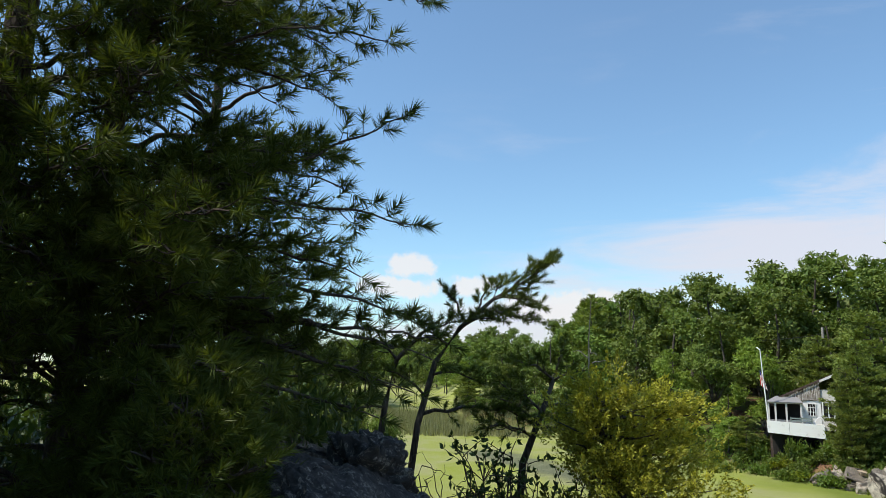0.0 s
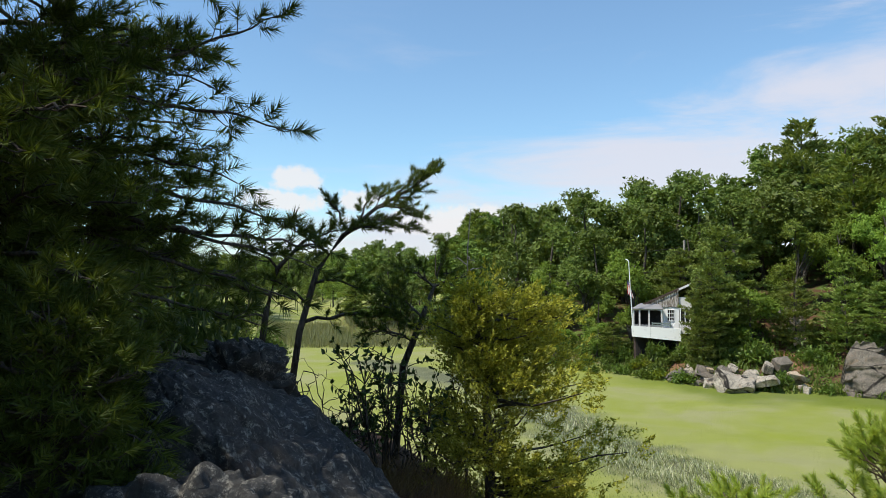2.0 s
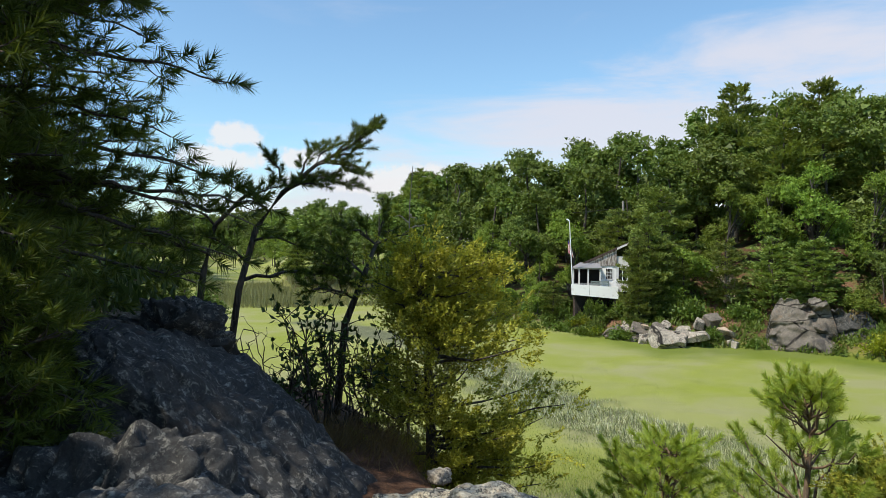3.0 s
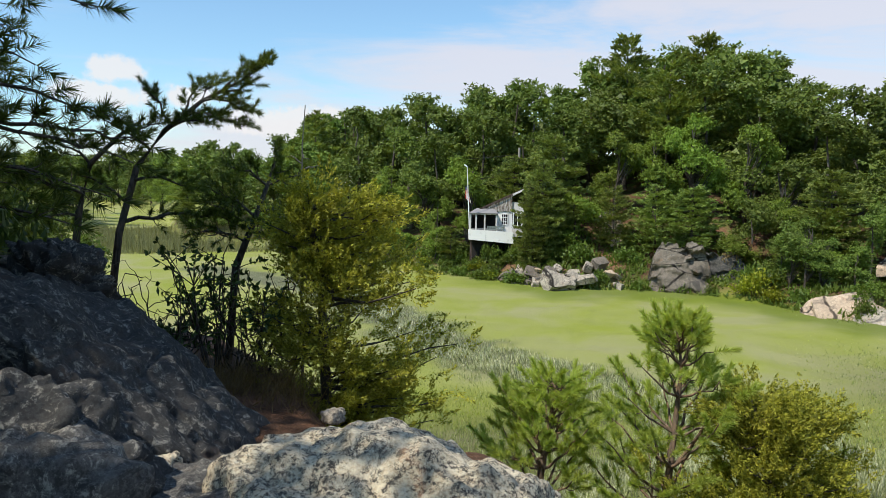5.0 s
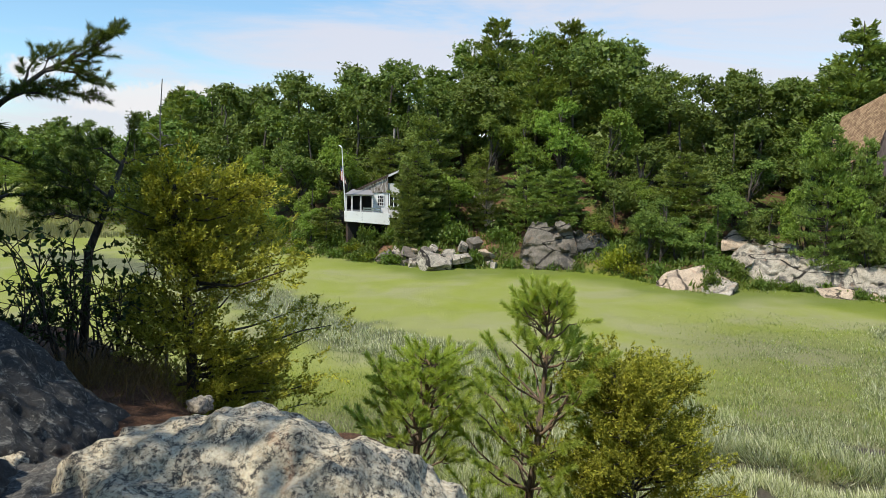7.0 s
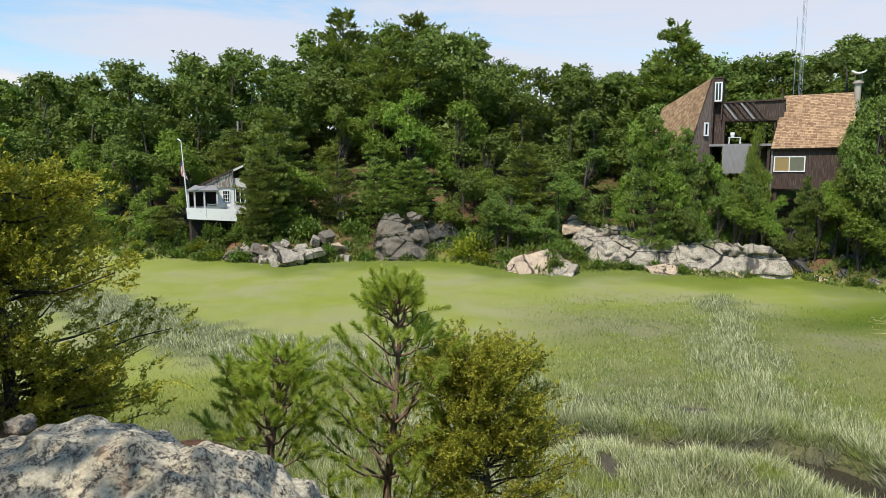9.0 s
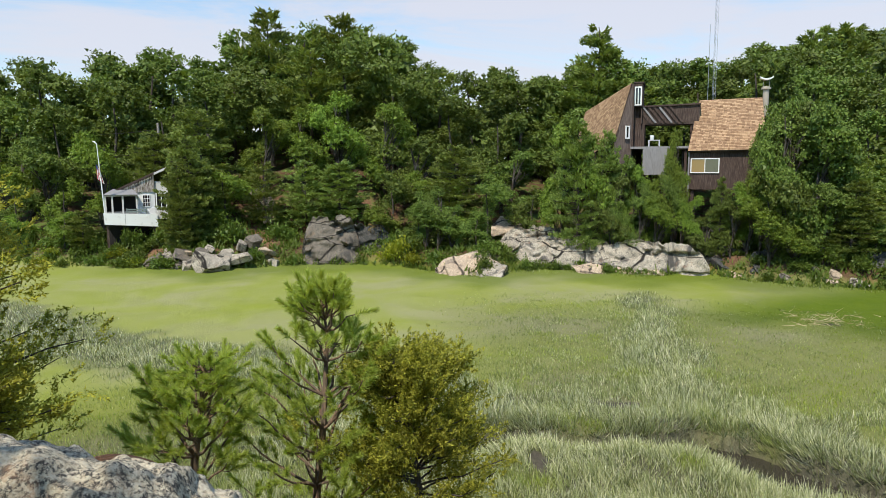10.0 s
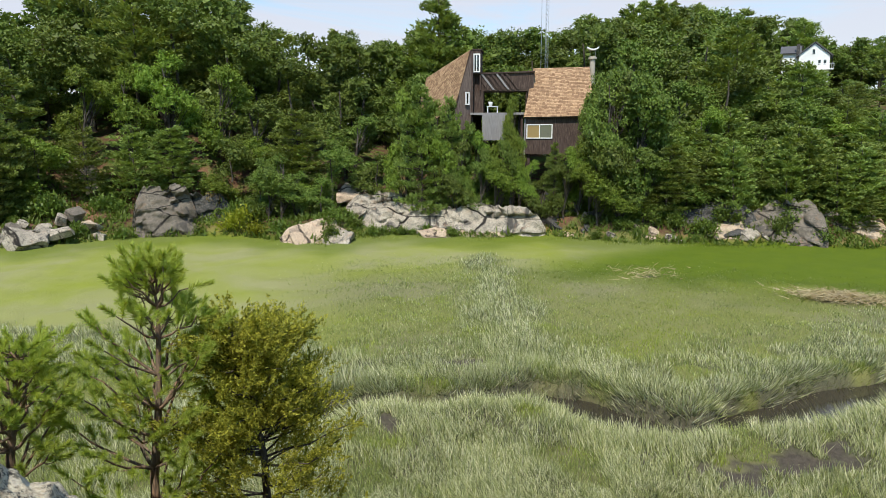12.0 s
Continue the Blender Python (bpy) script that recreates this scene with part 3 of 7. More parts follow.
def zones(x, y):
    """Red: marsh against bank; green: pale tall grass; blue: bare mud."""
    r, az = np.hypot(x, y), bearing(x, y)
    h = land(x, y)
    edge = np.interp(az, SHORE[:, 0], SHORE[:, 1])
    marsh = (1 - ease(h, 0.15, 0.6)) * (1 - ease(r - edge, 0.0, 1.2))
    marsh = np.maximum(marsh, ease(r, 110, 130) * ease(az, -16, -8))
    water, spur = past_water(x, y), np.minimum(off_line(x, y, SPUR), off_line(x, y, RILL) + 0.7 + 0.05 * np.maximum(r - 26, 0))
    pale = np.maximum(1 - ease(water + 0.9 * waves(x, y, 3, 11), 1.6, 6.0), 1.0 * (1 - ease(spur + 0.7 * waves(x, y, 4, 12), 1.2, 3.2)))
    near = (1 - ease(r + 2.0 * waves(x, y, 5, 13), 17, 24)) * ease(-az, 20, 40)
    pale = np.clip(np.maximum(pale, 0.95 * near) - 0.95 * ease(waves(x, y, 4.2, 14), 0.15, 0.5) * ease(spur, 1.0, 3.0), 0, 1)
    streak = ease(-az, 50, 62) * (1 - ease(-az, 66, 74)) * (1 - ease(r, 30, 42))
    pale = np.maximum(pale, 0.28 * streak * (1 - ease(waves(x, y, 5, 15), 0.2, 0.7)))
    mud = 1 - ease(water, 0.05, 0.20)
    for mx, my, mr in ((18.4, 8.36, 0.75), (13.5, 8.0, 0.4), (14.5, 0.4, 0.75), (15.6, -0.6, 0.75), (16.3, -1.4, 0.6), (32.2, -1.6, 0.7), (32.6, -2.8, 0.7), (34.0, 5.9, 0.5), (17.5, 12.5, 0.4)):
        mud = np.maximum(mud, 1 - ease(np.hypot(x - mx, y - my) + 0.6 * mr * waves(x, y, 1.1, 16), mr * 0.5, mr))
    lush = ease(-az - 0.8 * (r - 34), 66, 76) * ease(r + 2 * waves(x, y, 8, 17), 30, 36)
    lush = np.maximum(lush, 0.7 * ease(r - edge + 1.5 * waves(x, y, 6, 18), -7, -2) * ease(-az, 20, 30))
    # bare red-brown soil on the far bank
    soil = np.zeros_like(r)
    for a, q, wide, deep in ((-36.2, 54.5, 1.6, 4.0), (-44.6, 55.5, 2.2, 3.0), (-46.0, 53.0, 1.4, 1.6), (-41.0, 55.5, 2.0, 2.4), (-72.0, 49.8, 2.0, 2.2), (-57.0, 52.2, 3.0, 1.6), (-32.6, 51.8, 2.6, 1.4), (-28.4, 53.4, 1.2, 1.2)):
        soil = np.maximum(soil, 1 - ease(np.hypot((az - a) * r * 0.01745 / wide, (r - q) / deep) + 0.35 * waves(x, y, 1.7, 19), 0.5, 1.1))
    lush = np.where(marsh > 0.3, lush, soil * (1 - marsh))
    return np.stack([marsh, pale * (1 - np.where(marsh > 0.3, lush, 0)), mud, lush], -1)


def build_ground():
    az = np.radians(np.concatenate([np.arange(-112, 40, 0.55), np.arange(40, 248, 4.0)]))
    r = np.concatenate([[0.25], np.geomspace(0.8, 11.5, 120), np.linspace(11.62, 25, 112), np.geomspace(25.3, 70, 70), np.geomspace(72, 4200, 60)])
    a, q = np.meshgrid(az, r, indexing="ij")
    x, y = -np.sin(a) * q, np.cos(a) * q
    z = land(x, y)
    n, m = a.shape
    i, j = np.meshgrid(np.arange(n), np.arange(m - 1), indexing="ij")
    k = (i + 1) % n
    f = np.stack([i * m + j, i * m + j + 1, k * m + j + 1, k * m + j], -1).reshape(-1, 4)
    v = np.stack([x, y, z], -1).reshape(-1, 3)
    v = np.concatenate([v, [[0, 0, land(0, 0.01)]]])
    hub = len(v) - 1
    cap = np.stack([np.full(n, hub), np.arange(n) * m, (np.arange(n) + 1) % n * m], -1)
    zone = zones(v[:, 0], v[:, 1])
    # thatch nearer by, darkened for the shade between the thick blades
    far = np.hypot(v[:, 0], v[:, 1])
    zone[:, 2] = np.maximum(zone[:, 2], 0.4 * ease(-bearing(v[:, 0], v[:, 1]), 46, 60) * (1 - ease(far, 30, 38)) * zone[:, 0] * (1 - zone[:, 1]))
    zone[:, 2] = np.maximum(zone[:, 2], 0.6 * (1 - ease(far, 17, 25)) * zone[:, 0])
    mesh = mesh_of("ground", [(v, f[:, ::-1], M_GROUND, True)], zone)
    bm = bmesh.new()
    bm.from_mesh(mesh)
    bm.verts.ensure_lookup_table()
    for tri in cap:
        bm.faces.new([bm.verts[t] for t in tri])
    bmesh.ops.recalc_face_normals(bm, faces=bm.faces[:])
    bm.to_mesh(mesh)
    bm.free()
    tagged(new("ground", mesh), "rocky bank and flat salt marsh with a muddy creek bed", "ground", kind="structure")


def build_water():
    xs, ys = np.linspace(11.0, 42.0, 32), np.linspace(-24.0, 12.0, 37)
    gx, gy = np.meshgrid(xs, ys, indexing="ij")
    v = np.stack([gx, gy, np.full(gx.shape, -0.31)], -1).reshape(-1, 3)
    i, j = np.meshgrid(np.arange(31), np.arange(36), indexing="ij")
    f = np.stack([i * 37 + j, (i + 1) * 37 + j, (i + 1) * 37 + j + 1, i * 37 + j + 1], -1).reshape(-1, 4)
    f = f[off_line(v[f].mean(1)[:, 0], v[f].mean(1)[:, 1], CREEK) < 2.6]
    tagged(part("water", [(v, f, M_WATER, True)]), "still brown water in a narrow winding marsh creek", "creek", kind="structure")


build_ground()
build_water()


def build_grass():
    """Blades all over the near marsh, taller and thicker along the creek and the ditch."""
    rng = np.random.default_rng(21)
    count = 840000
    az = rng.uniform(-104, 8, count)
    r = 11.2 + 35.0 * rng.random(count) ** 1.9
    x, y = -np.sin(np.radians(az)) * r, np.cos(np.radians(az)) * r
    # part of the blades stand in tussocks of two dozen
    lead = np.arange(count) // 24 * 24
    group = rng.random(count // 24 + 1)[np.arange(count) // 24] < 0.6
    spread = rng.normal(0, 1, (count, 2)) * (0.10 + 0.005 * r[lead])[:, None]
    x, y = np.where(group, x[lead] + spread[:, 0], x), np.where(group, y[lead] + spread[:, 1], y)
    r = np.hypot(x, y)
    h, zone = land(x, y), zones(x, y)
    edge = np.interp(bearing(x, y), SHORE[:, 0], SHORE[:, 1])
    water = past_water(x, y)
    shore = np.exp(-((np.hypot(x, y) - edge) / 1.1) ** 2)
    keep = ((zone[:, 0] > 0.4) | (shore > 0.4)) & ((zone[:, 2] < 0.35 * rng.random(count) + 0.25) | ((water > 0.04) & (water < 0.6))) & (h < 0.9) & (np.hypot(x, y) < edge + 0.9) & (water > 0.04)
    keep &= rng.random(count) < np.clip(0.95 * zone[:, 1] * (1 - 0.6 * ease(r, 26, 34)) + 0.8 * (1 - ease(r, 15, 29)) + 0.75 * ease(-bearing(x, y), 48, 60) * (1 - ease(r, 33, 40)) + 0.9 * shore, 0, 1)
    x, y, h, zone, r, water, shore = x[keep], y[keep], h[keep], zone[keep], r[keep], water[keep], shore[keep]
    tuft, lead = (np.arange(count) // 24)[keep], lead[keep]
    n = len(x)
    lot = rng.random((count // 24 + 1, 3))[tuft]
    near = 1 - ease(r, 18, 30)
    far_side = 0.25 + 0.75 * (past_water(x * 1.02, y * 1.02) > water)
    tall = (0.12 + (0.13 + 0.09 * near) * zone[:, 1] + 0.06 * near + 0.14 * np.exp(-(np.minimum(off_line(x, y, SPUR), off_line(x, y, RILL)) / 1.4) ** 2) + 0.25 * shore) * (0.45 + 1.1 * lot[:, 0]) * rng.uniform(0.6, 1.25, n) * (1 + 0.30 * waves(x, y, 2.2, 31))
    tall = tall * 0.60 + 0.16 * np.exp(-((water - 0.45) / 0.55) ** 2) * rng.uniform(0.3, 1.2, n) * far_side
    # the blades fan out of each tussock, lean with the wind and hang over the water
    e = 0.05
    slope = np.stack([past_water(x + e, y) - past_water(x - e, y), past_water(x, y + e) - past_water(x, y - e)], -1) / (2 * e)
    hang = (1 - ease(water, 0.2, 1.0))[:, None] * slope * -0.75
    turn = 2.2 + 1.8 * waves(x, y, 4.5, 32) + 2.2 * (lot[:, 2] - 0.5) + rng.normal(0, 0.5, n)
    lean = (0.05 + 0.35 * lot[:, 1] ** 2) * (0.6 + 0.7 * zone[:, 1])
    wind = np.stack([np.cos(turn) * lean, np.sin(turn) * lean], -1) + hang
    d = np.concatenate([wind * 0.6 + rng.normal(0, 0.30, (n, 2)), np.ones((n, 1))], -1)
    over = np.concatenate([wind * 1.6 + rng.normal(0, 0.35, (n, 2)), -0.15 + 0.4 * rng.random((n, 1)) - 0.5 * lot[:, 1:2]], -1)
    zone[:, 1] = np.clip(zone[:, 1] + 1.1 * (lot[:, 2] - 0.5), 0, 1)
    root = np.stack([x, y, h - 0.02], -1)
    wide = (0.0040 + 0.00050 * r) * rng.uniform(0.6, 1.3, n)
    zone[:, 2] = 0
    close = r < 13.5
    v, f = bent_blades(root[close], d[close], over[close], tall[close] * 1.1, wide[close], rng)
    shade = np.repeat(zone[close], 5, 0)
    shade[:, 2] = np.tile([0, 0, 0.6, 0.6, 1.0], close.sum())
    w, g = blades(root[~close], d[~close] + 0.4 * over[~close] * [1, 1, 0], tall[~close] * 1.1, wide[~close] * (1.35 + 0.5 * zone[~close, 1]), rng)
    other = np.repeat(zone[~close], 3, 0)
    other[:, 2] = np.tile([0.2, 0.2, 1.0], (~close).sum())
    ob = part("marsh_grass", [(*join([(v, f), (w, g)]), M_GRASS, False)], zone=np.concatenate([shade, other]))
    tagged(ob, "pale and yellow-green salt marsh grass bent by wind", "marsh grass", kind="stuff")


build_grass()


# ---- trees ----
def at_ground(az, r, sink=0.1):
    p = polar(az, r)
    return (p[0], p[1], float(land(p[0], p[1])) - sink)


def oak_parts(seed, leaf=0.145, lobes=36, per=290):
    """A broad-leaved tree 10 m high with a crown about 3 m in radius: (trunk and limbs, crown)."""
    rng = np.random.default_rng(seed)
    wood = []
    stem = bend((0, 0, -0.6), (rng.normal(0, 0.4), rng.normal(0, 0.4), 7.8), 0, 8, 0.08, rng)
    wood.append(tube(stem, np.linspace(0.17, 0.05, 8), 7))
    pts, ways, faces, size = [], [], [], []
    for k in range(lobes):
        a = k * 2.4 + rng.uniform(-0.5, 0.5)
        up = -0.92 + 1.86 * ((k * 0.618 + rng.uniform(0, 0.12)) % 1.0)
        out = max(0.0, 1 - abs(up) ** 3) ** 0.45 * rng.uniform(0.55, 1.05)
        c = np.array([math.cos(a) * out * 2.35, math.sin(a) * out * 2.35, 5.5 + up * 3.4 + rng.uniform(-0.3, 0.3)])
        big = rng.uniform(0.6, 1.15) * (1.12 - 0.25 * abs(up))
        root = stem[int(np.clip((c[2] - 2.5) / 7.8 * 7, 1, 6))]
        limb = bend(root, c, 0.3, 5, 0.1, rng)
        wood.append(tube(limb, np.linspace(0.06, 0.02, 5), 5))
        # sprays of leaves over the upper side of the lobe, larger loose leaves within it
        heads = 22
        for hd in unit(rng.normal(size=(heads, 3)) + [0, 0, 0.45]):
            m = per // heads + rng.integers(-4, 5)
            mid = c + hd * big * rng.uniform(0.78, 1.1) * [1, 1, 0.75]
            pts.append(mid + rng.normal(0, 0.15, (m, 3)) * [1, 1, 0.55])
            ways.append(hd * 0.6 + rng.normal(0, 0.7, (m, 3)) + [0, 0, -0.2])
            faces.append((pts[-1] - mid) * 2.2 + hd * 0.8 + [0, 0, 0.5] + rng.normal(0, 0.38, (m, 3)))
            size.append(leaf * rng.uniform(0.65, 1.35, m))
        m = 22
        pts.append(c + unit(rng.normal(size=(m, 3))) * big * [0.62, 0.62, 0.48] * rng.uniform(0.6, 1.1, (m, 1)))
        ways.append(rng.normal(0, 1, (m, 3)))
        faces.append(pts[-1] - c + rng.normal(0, 0.2, (m, 3)))
        size.append(leaf * rng.uniform(2.2, 3.2, m))
    pts, ways, faces, size = np.concatenate(pts), np.concatenate(ways), np.concatenate(faces), np.concatenate(size)
    return join(wood), sprigs(pts, ways, size, size * 0.85, rng, faces)


def wpine_parts(seed, spread=3.2, tuft=0.26, dome=True):
    """A white pine 10 m high with layered, feathery branches."""
    rng = np.random.default_rng(seed)
    stem = bend((0, 0, -0.6), (rng.normal(0, 0.2), rng.normal(0, 0.2), 10), 0, 8, 0.04, rng)
    wood, pts, ways = [tube(stem, np.linspace(0.16, 0.02, 8), 7)], [], []
    z = 0.7
    while z < 9.9:
        grow = min(1.0, (10.15 - z) / (4.2 if dome else 8.0)) ** (0.55 if dome else 0.9) * (0.75 + 0.25 * min(1.0, z / 3))
        for k in range(rng.integers(4, 7)):
            a = rng.uniform(0, 6.28)
            length = spread * grow * rng.uniform(0.6, 1.1)
            if length < 0.25:
                length = 0.25
            root = np.array([np.interp(z, stem[:, 2], stem[:, 0]), np.interp(z, stem[:, 2], stem[:, 1]), z + rng.uniform(-0.2, 0.2)])
            rise = rng.uniform(0.0, 0.25) * length
            tip = root + [math.cos(a) * length, math.sin(a) * length, rise]
            limb = bend(root, tip, -0.05 * length, 5, 0.03, rng)
            if length > 0.6:
                wood.append(tube(limb, np.linspace(0.035, 0.008, 5), 4))
            n = int(6 + 11 * length)
            s = rng.uniform(0.25, 1.02, n)
            side = np.array([-math.sin(a), math.cos(a), 0])
            wide = 0.38 * length * (1.1 - s) ** 0.6
            off = rng.uniform(-1, 1, n) * wide
            base = root + (tip - root) * s[:, None] + side * off[:, None]
            base[:, 2] += rng.normal(0.02, 0.07, n)
            for q in range(5):
                pts.append(base + rng.normal(0, 0.075, (n, 3)))
                ways.append(np.array([math.cos(a), math.sin(a), 0.65]) + side * np.sign(off)[:, None] * 0.7 + rng.normal(0, 0.45, (n, 3)))
        z += rng.uniform(0.28, 0.46)
    pts, ways = np.concatenate(pts), np.concatenate(ways)
    n = len(pts)
    return join(wood), sprigs(pts, ways, tuft * rng.uniform(0.6, 1.25, n), tuft * 0.55 * rng.uniform(0.7, 1.2, n), rng, rng.normal(0, 0.75, (n, 3)) + [0, 0, 0.9])


def bush_parts(seed, leaf=0.19, count=640):
    """A bush 1 m high and 2 m across."""
    rng = np.random.default_rng(seed)
    wood, pts, ways = [], [], []
    for k in range(9):
        a, o = rng.uniform(0, 6.28), rng.uniform(0.1, 0.75)
        tip = np.array([math.cos(a) * o, math.sin(a) * o, rng.uniform(0.45, 0.85) * (1.15 - 0.5 * o)])
        wood.append(tube(bend((0.1 * math.cos(a), 0.1 * math.sin(a), -0.2), tip, 0.05, 4, 0.02, rng), np.linspace(0.02, 0.006, 4), 4))
        m = count // 9
        pts.append(tip + rng.normal(0, 1, (m, 3)) * [0.24, 0.24, 0.17] - [0, 0, 0.08])
        ways.append(rng.normal(0, 0.7, (m, 3)) + [math.cos(a) * 0.4, math.sin(a) * 0.4, 0.35])
    pts, ways = np.concatenate(pts), np.concatenate(ways)
    pts[:, 2] = np.abs(pts[:, 2])
    n = len(pts)
    return join(wood), sprigs(pts, ways, leaf * rng.uniform(0.6, 1.3, n), leaf * 0.8 * rng.uniform(0.7, 1.2, n), rng, ways * 0.4 + rng.normal(0, 0.4, (n, 3)) + [0, 0, 0.8])


def planter(name, pieces, foliage, bark, label, category, group, woodname="trunk", leafname="crown"):
    """Gives a function that sets one more plant of this shape."""
    state = {"meshes": None}
    wood, crown = pieces

    def plant(place, turn, sx, sz, tag=""):
        m = Matrix.LocRotScale(place, Euler((0, 0, turn)), (sx, sx, sz))
        ob = thing(name, m, tag or label, category, group)
        if state["meshes"] is None:
            state["meshes"] = (mesh_of(woodname, [(*wood, bark, True)]), mesh_of(leafname, [(*crown, foliage, False)]))
        for nm, me in zip((woodname, leafname), state["meshes"]):
            kid = new(nm, me)
            kid.parent = ob
        return ob

    return plant


def small_version(pieces, share, seed, grow, floor=-9.0):
    """A lighter crown for far-off trees: fewer, larger leaves."""
    (wv, wf), (v, f) = pieces
    wv, wf = wv[:56], wf[wf.max(1) < 56]
    rng = np.random.default_rng(seed)
    k = f.shape[1]
    q = v.reshape(-1, k, 3)
    q = q[(rng.random(len(f)) < share) & (q[:, 0, 2] > floor)]
    mid = q.mean(1, keepdims=True)
    q = mid + (q - mid) * grow
    return (wv, wf), (q.reshape(-1, 3), np.arange(k * len(q)).reshape(-1, k))


WOODS = []


def far_tree(pieces, foliage):
    """Gives a function that adds one more tree to the woods in the distance."""
    (wood, crown), made = pieces, []

    def plant(place, turn, sx, sz):
        if not made:
            made.extend((mesh_of("trunk", [(*wood, M_BARK, True)]), mesh_of("crown", [(*crown, foliage, False)])))
        m = Matrix.LocRotScale(place, Euler((0, 0, turn)), (sx, sx, sz))
        WOODS.extend((name, mesh, m) for name, mesh in zip(("trunk", "crown"), made))

    return plant


FAR_OAKS = [far_tree(small_version(oak_parts(180 + k), 0.22, k, 1.75, 3.2), M_OAK) for k in range(5)]
FAR_LOW = [far_tree(small_version(oak_parts(185 + k), 0.09, k, 2.7), M_OAK) for k in range(2)]
FAR_PINES = [far_tree(small_version(wpine_parts(190 + k, 3.0, 0.26), 0.3, k, 1.6, 3.0), M_WPINE) for k in range(2)]
MID_OAKS = [planter("oak_tree", small_version(oak_parts(200 + k), 0.60, k, 1.2, 2.6), M_OAK, M_BARK, "tall oak with a dense dark green crown", "tree", "trees on the far bank") for k in range(4)]
SAPLINGS = [planter("sapling", small_version(oak_parts(220 + k), 0.40, k, 1.35), (M_OAK, M_OAK_LIGHT)[k % 2], M_BARK, "leafy sapling on the bank", "tree", "trees on the far bank") for k in range(4)]
SMALL_PINES = [planter("pine_sapling", small_version(wpine_parts(230 + k), 0.26, k, 1.6), M_WPINE, M_BARK, "small white pine with spreading boughs", "tree", "pines on the far bank") for k in range(2)]
MID_PINES = [planter("pine_tree", small_version(wpine_parts(210 + k), 0.6, k, 1.2, 3.0), M_WPINE, M_BARK, "white pine with layered dark green boughs", "tree", "pines on the far bank") for k in range(3)]
OAKS = [planter("oak_tree", oak_parts(100 + k), M_OAK, M_BARK, "tall oak with a dense dark green crown", "tree", "trees on the far bank") for k in range(5)]
OAKS_LIGHT = [planter("maple_tree", oak_parts(120 + k, 0.14), M_OAK_LIGHT, M_BARK, "bright green leafy tree on the bank", "tree", "trees on the far bank") for k in range(3)]
WPINES = [planter("pine_tree", wpine_parts(140 + k), M_WPINE, M_BARK, "white pine with layered dark green boughs", "tree", "pines on the far bank") for k in range(4)]
LONE_PINE = planter("pine_tree", wpine_parts(150, 5.0, 0.27, False), M_WPINE, M_BARK, "tall white pine rising over the roofs", "tree", "pines on the far bank")
BUSHES = [planter("bush", bush_parts(160 + k), M_BUSH, M_BARK, "low green bush at the edge of the marsh", "bush", "bushes along the shore", "stem", "foliage") for k in range(4)]
YELLOW = planter("bush", bush_parts(170, 0.15), M_YELLOW, M_BARK, "yellow-green bush at the foot of the rocks", "bush", "bushes along the shore", "stem", "foliage")
DRYBUSH = planter("dry_bush", bush_parts(171, 0.14, 500), M_DRYLEAF, M_DEADWOOD, "brown dried-out bush on the rocks", "bush", "", "stem", "foliage")

# what may stand before and behind the buildings: bearings, the range of the front and back, the highest top before it
OPEN = [(-28.5, -24.2, 54.5, 61.5, 1.7), (-75.4, -66.0, 49.0, 59.0, 5.0), (-66.0, -63.6, 49.0, 58.0, 5.9), (-63.6, -61.2, 49.5, 57.0, 8.4)]


def ceiling_at(az, r, wide):
    """The highest top that a tree may have here, or None where it would stand in a building."""
    spread, top = math.degrees(wide / r) * 0.75, 99.0
    for a, b, front, back, high in OPEN:
        if a - spread < az < b + spread:
            if front - 0.5 * wide < r < back:
                return None
            if r < front:
                top = min(top, high)
    return top


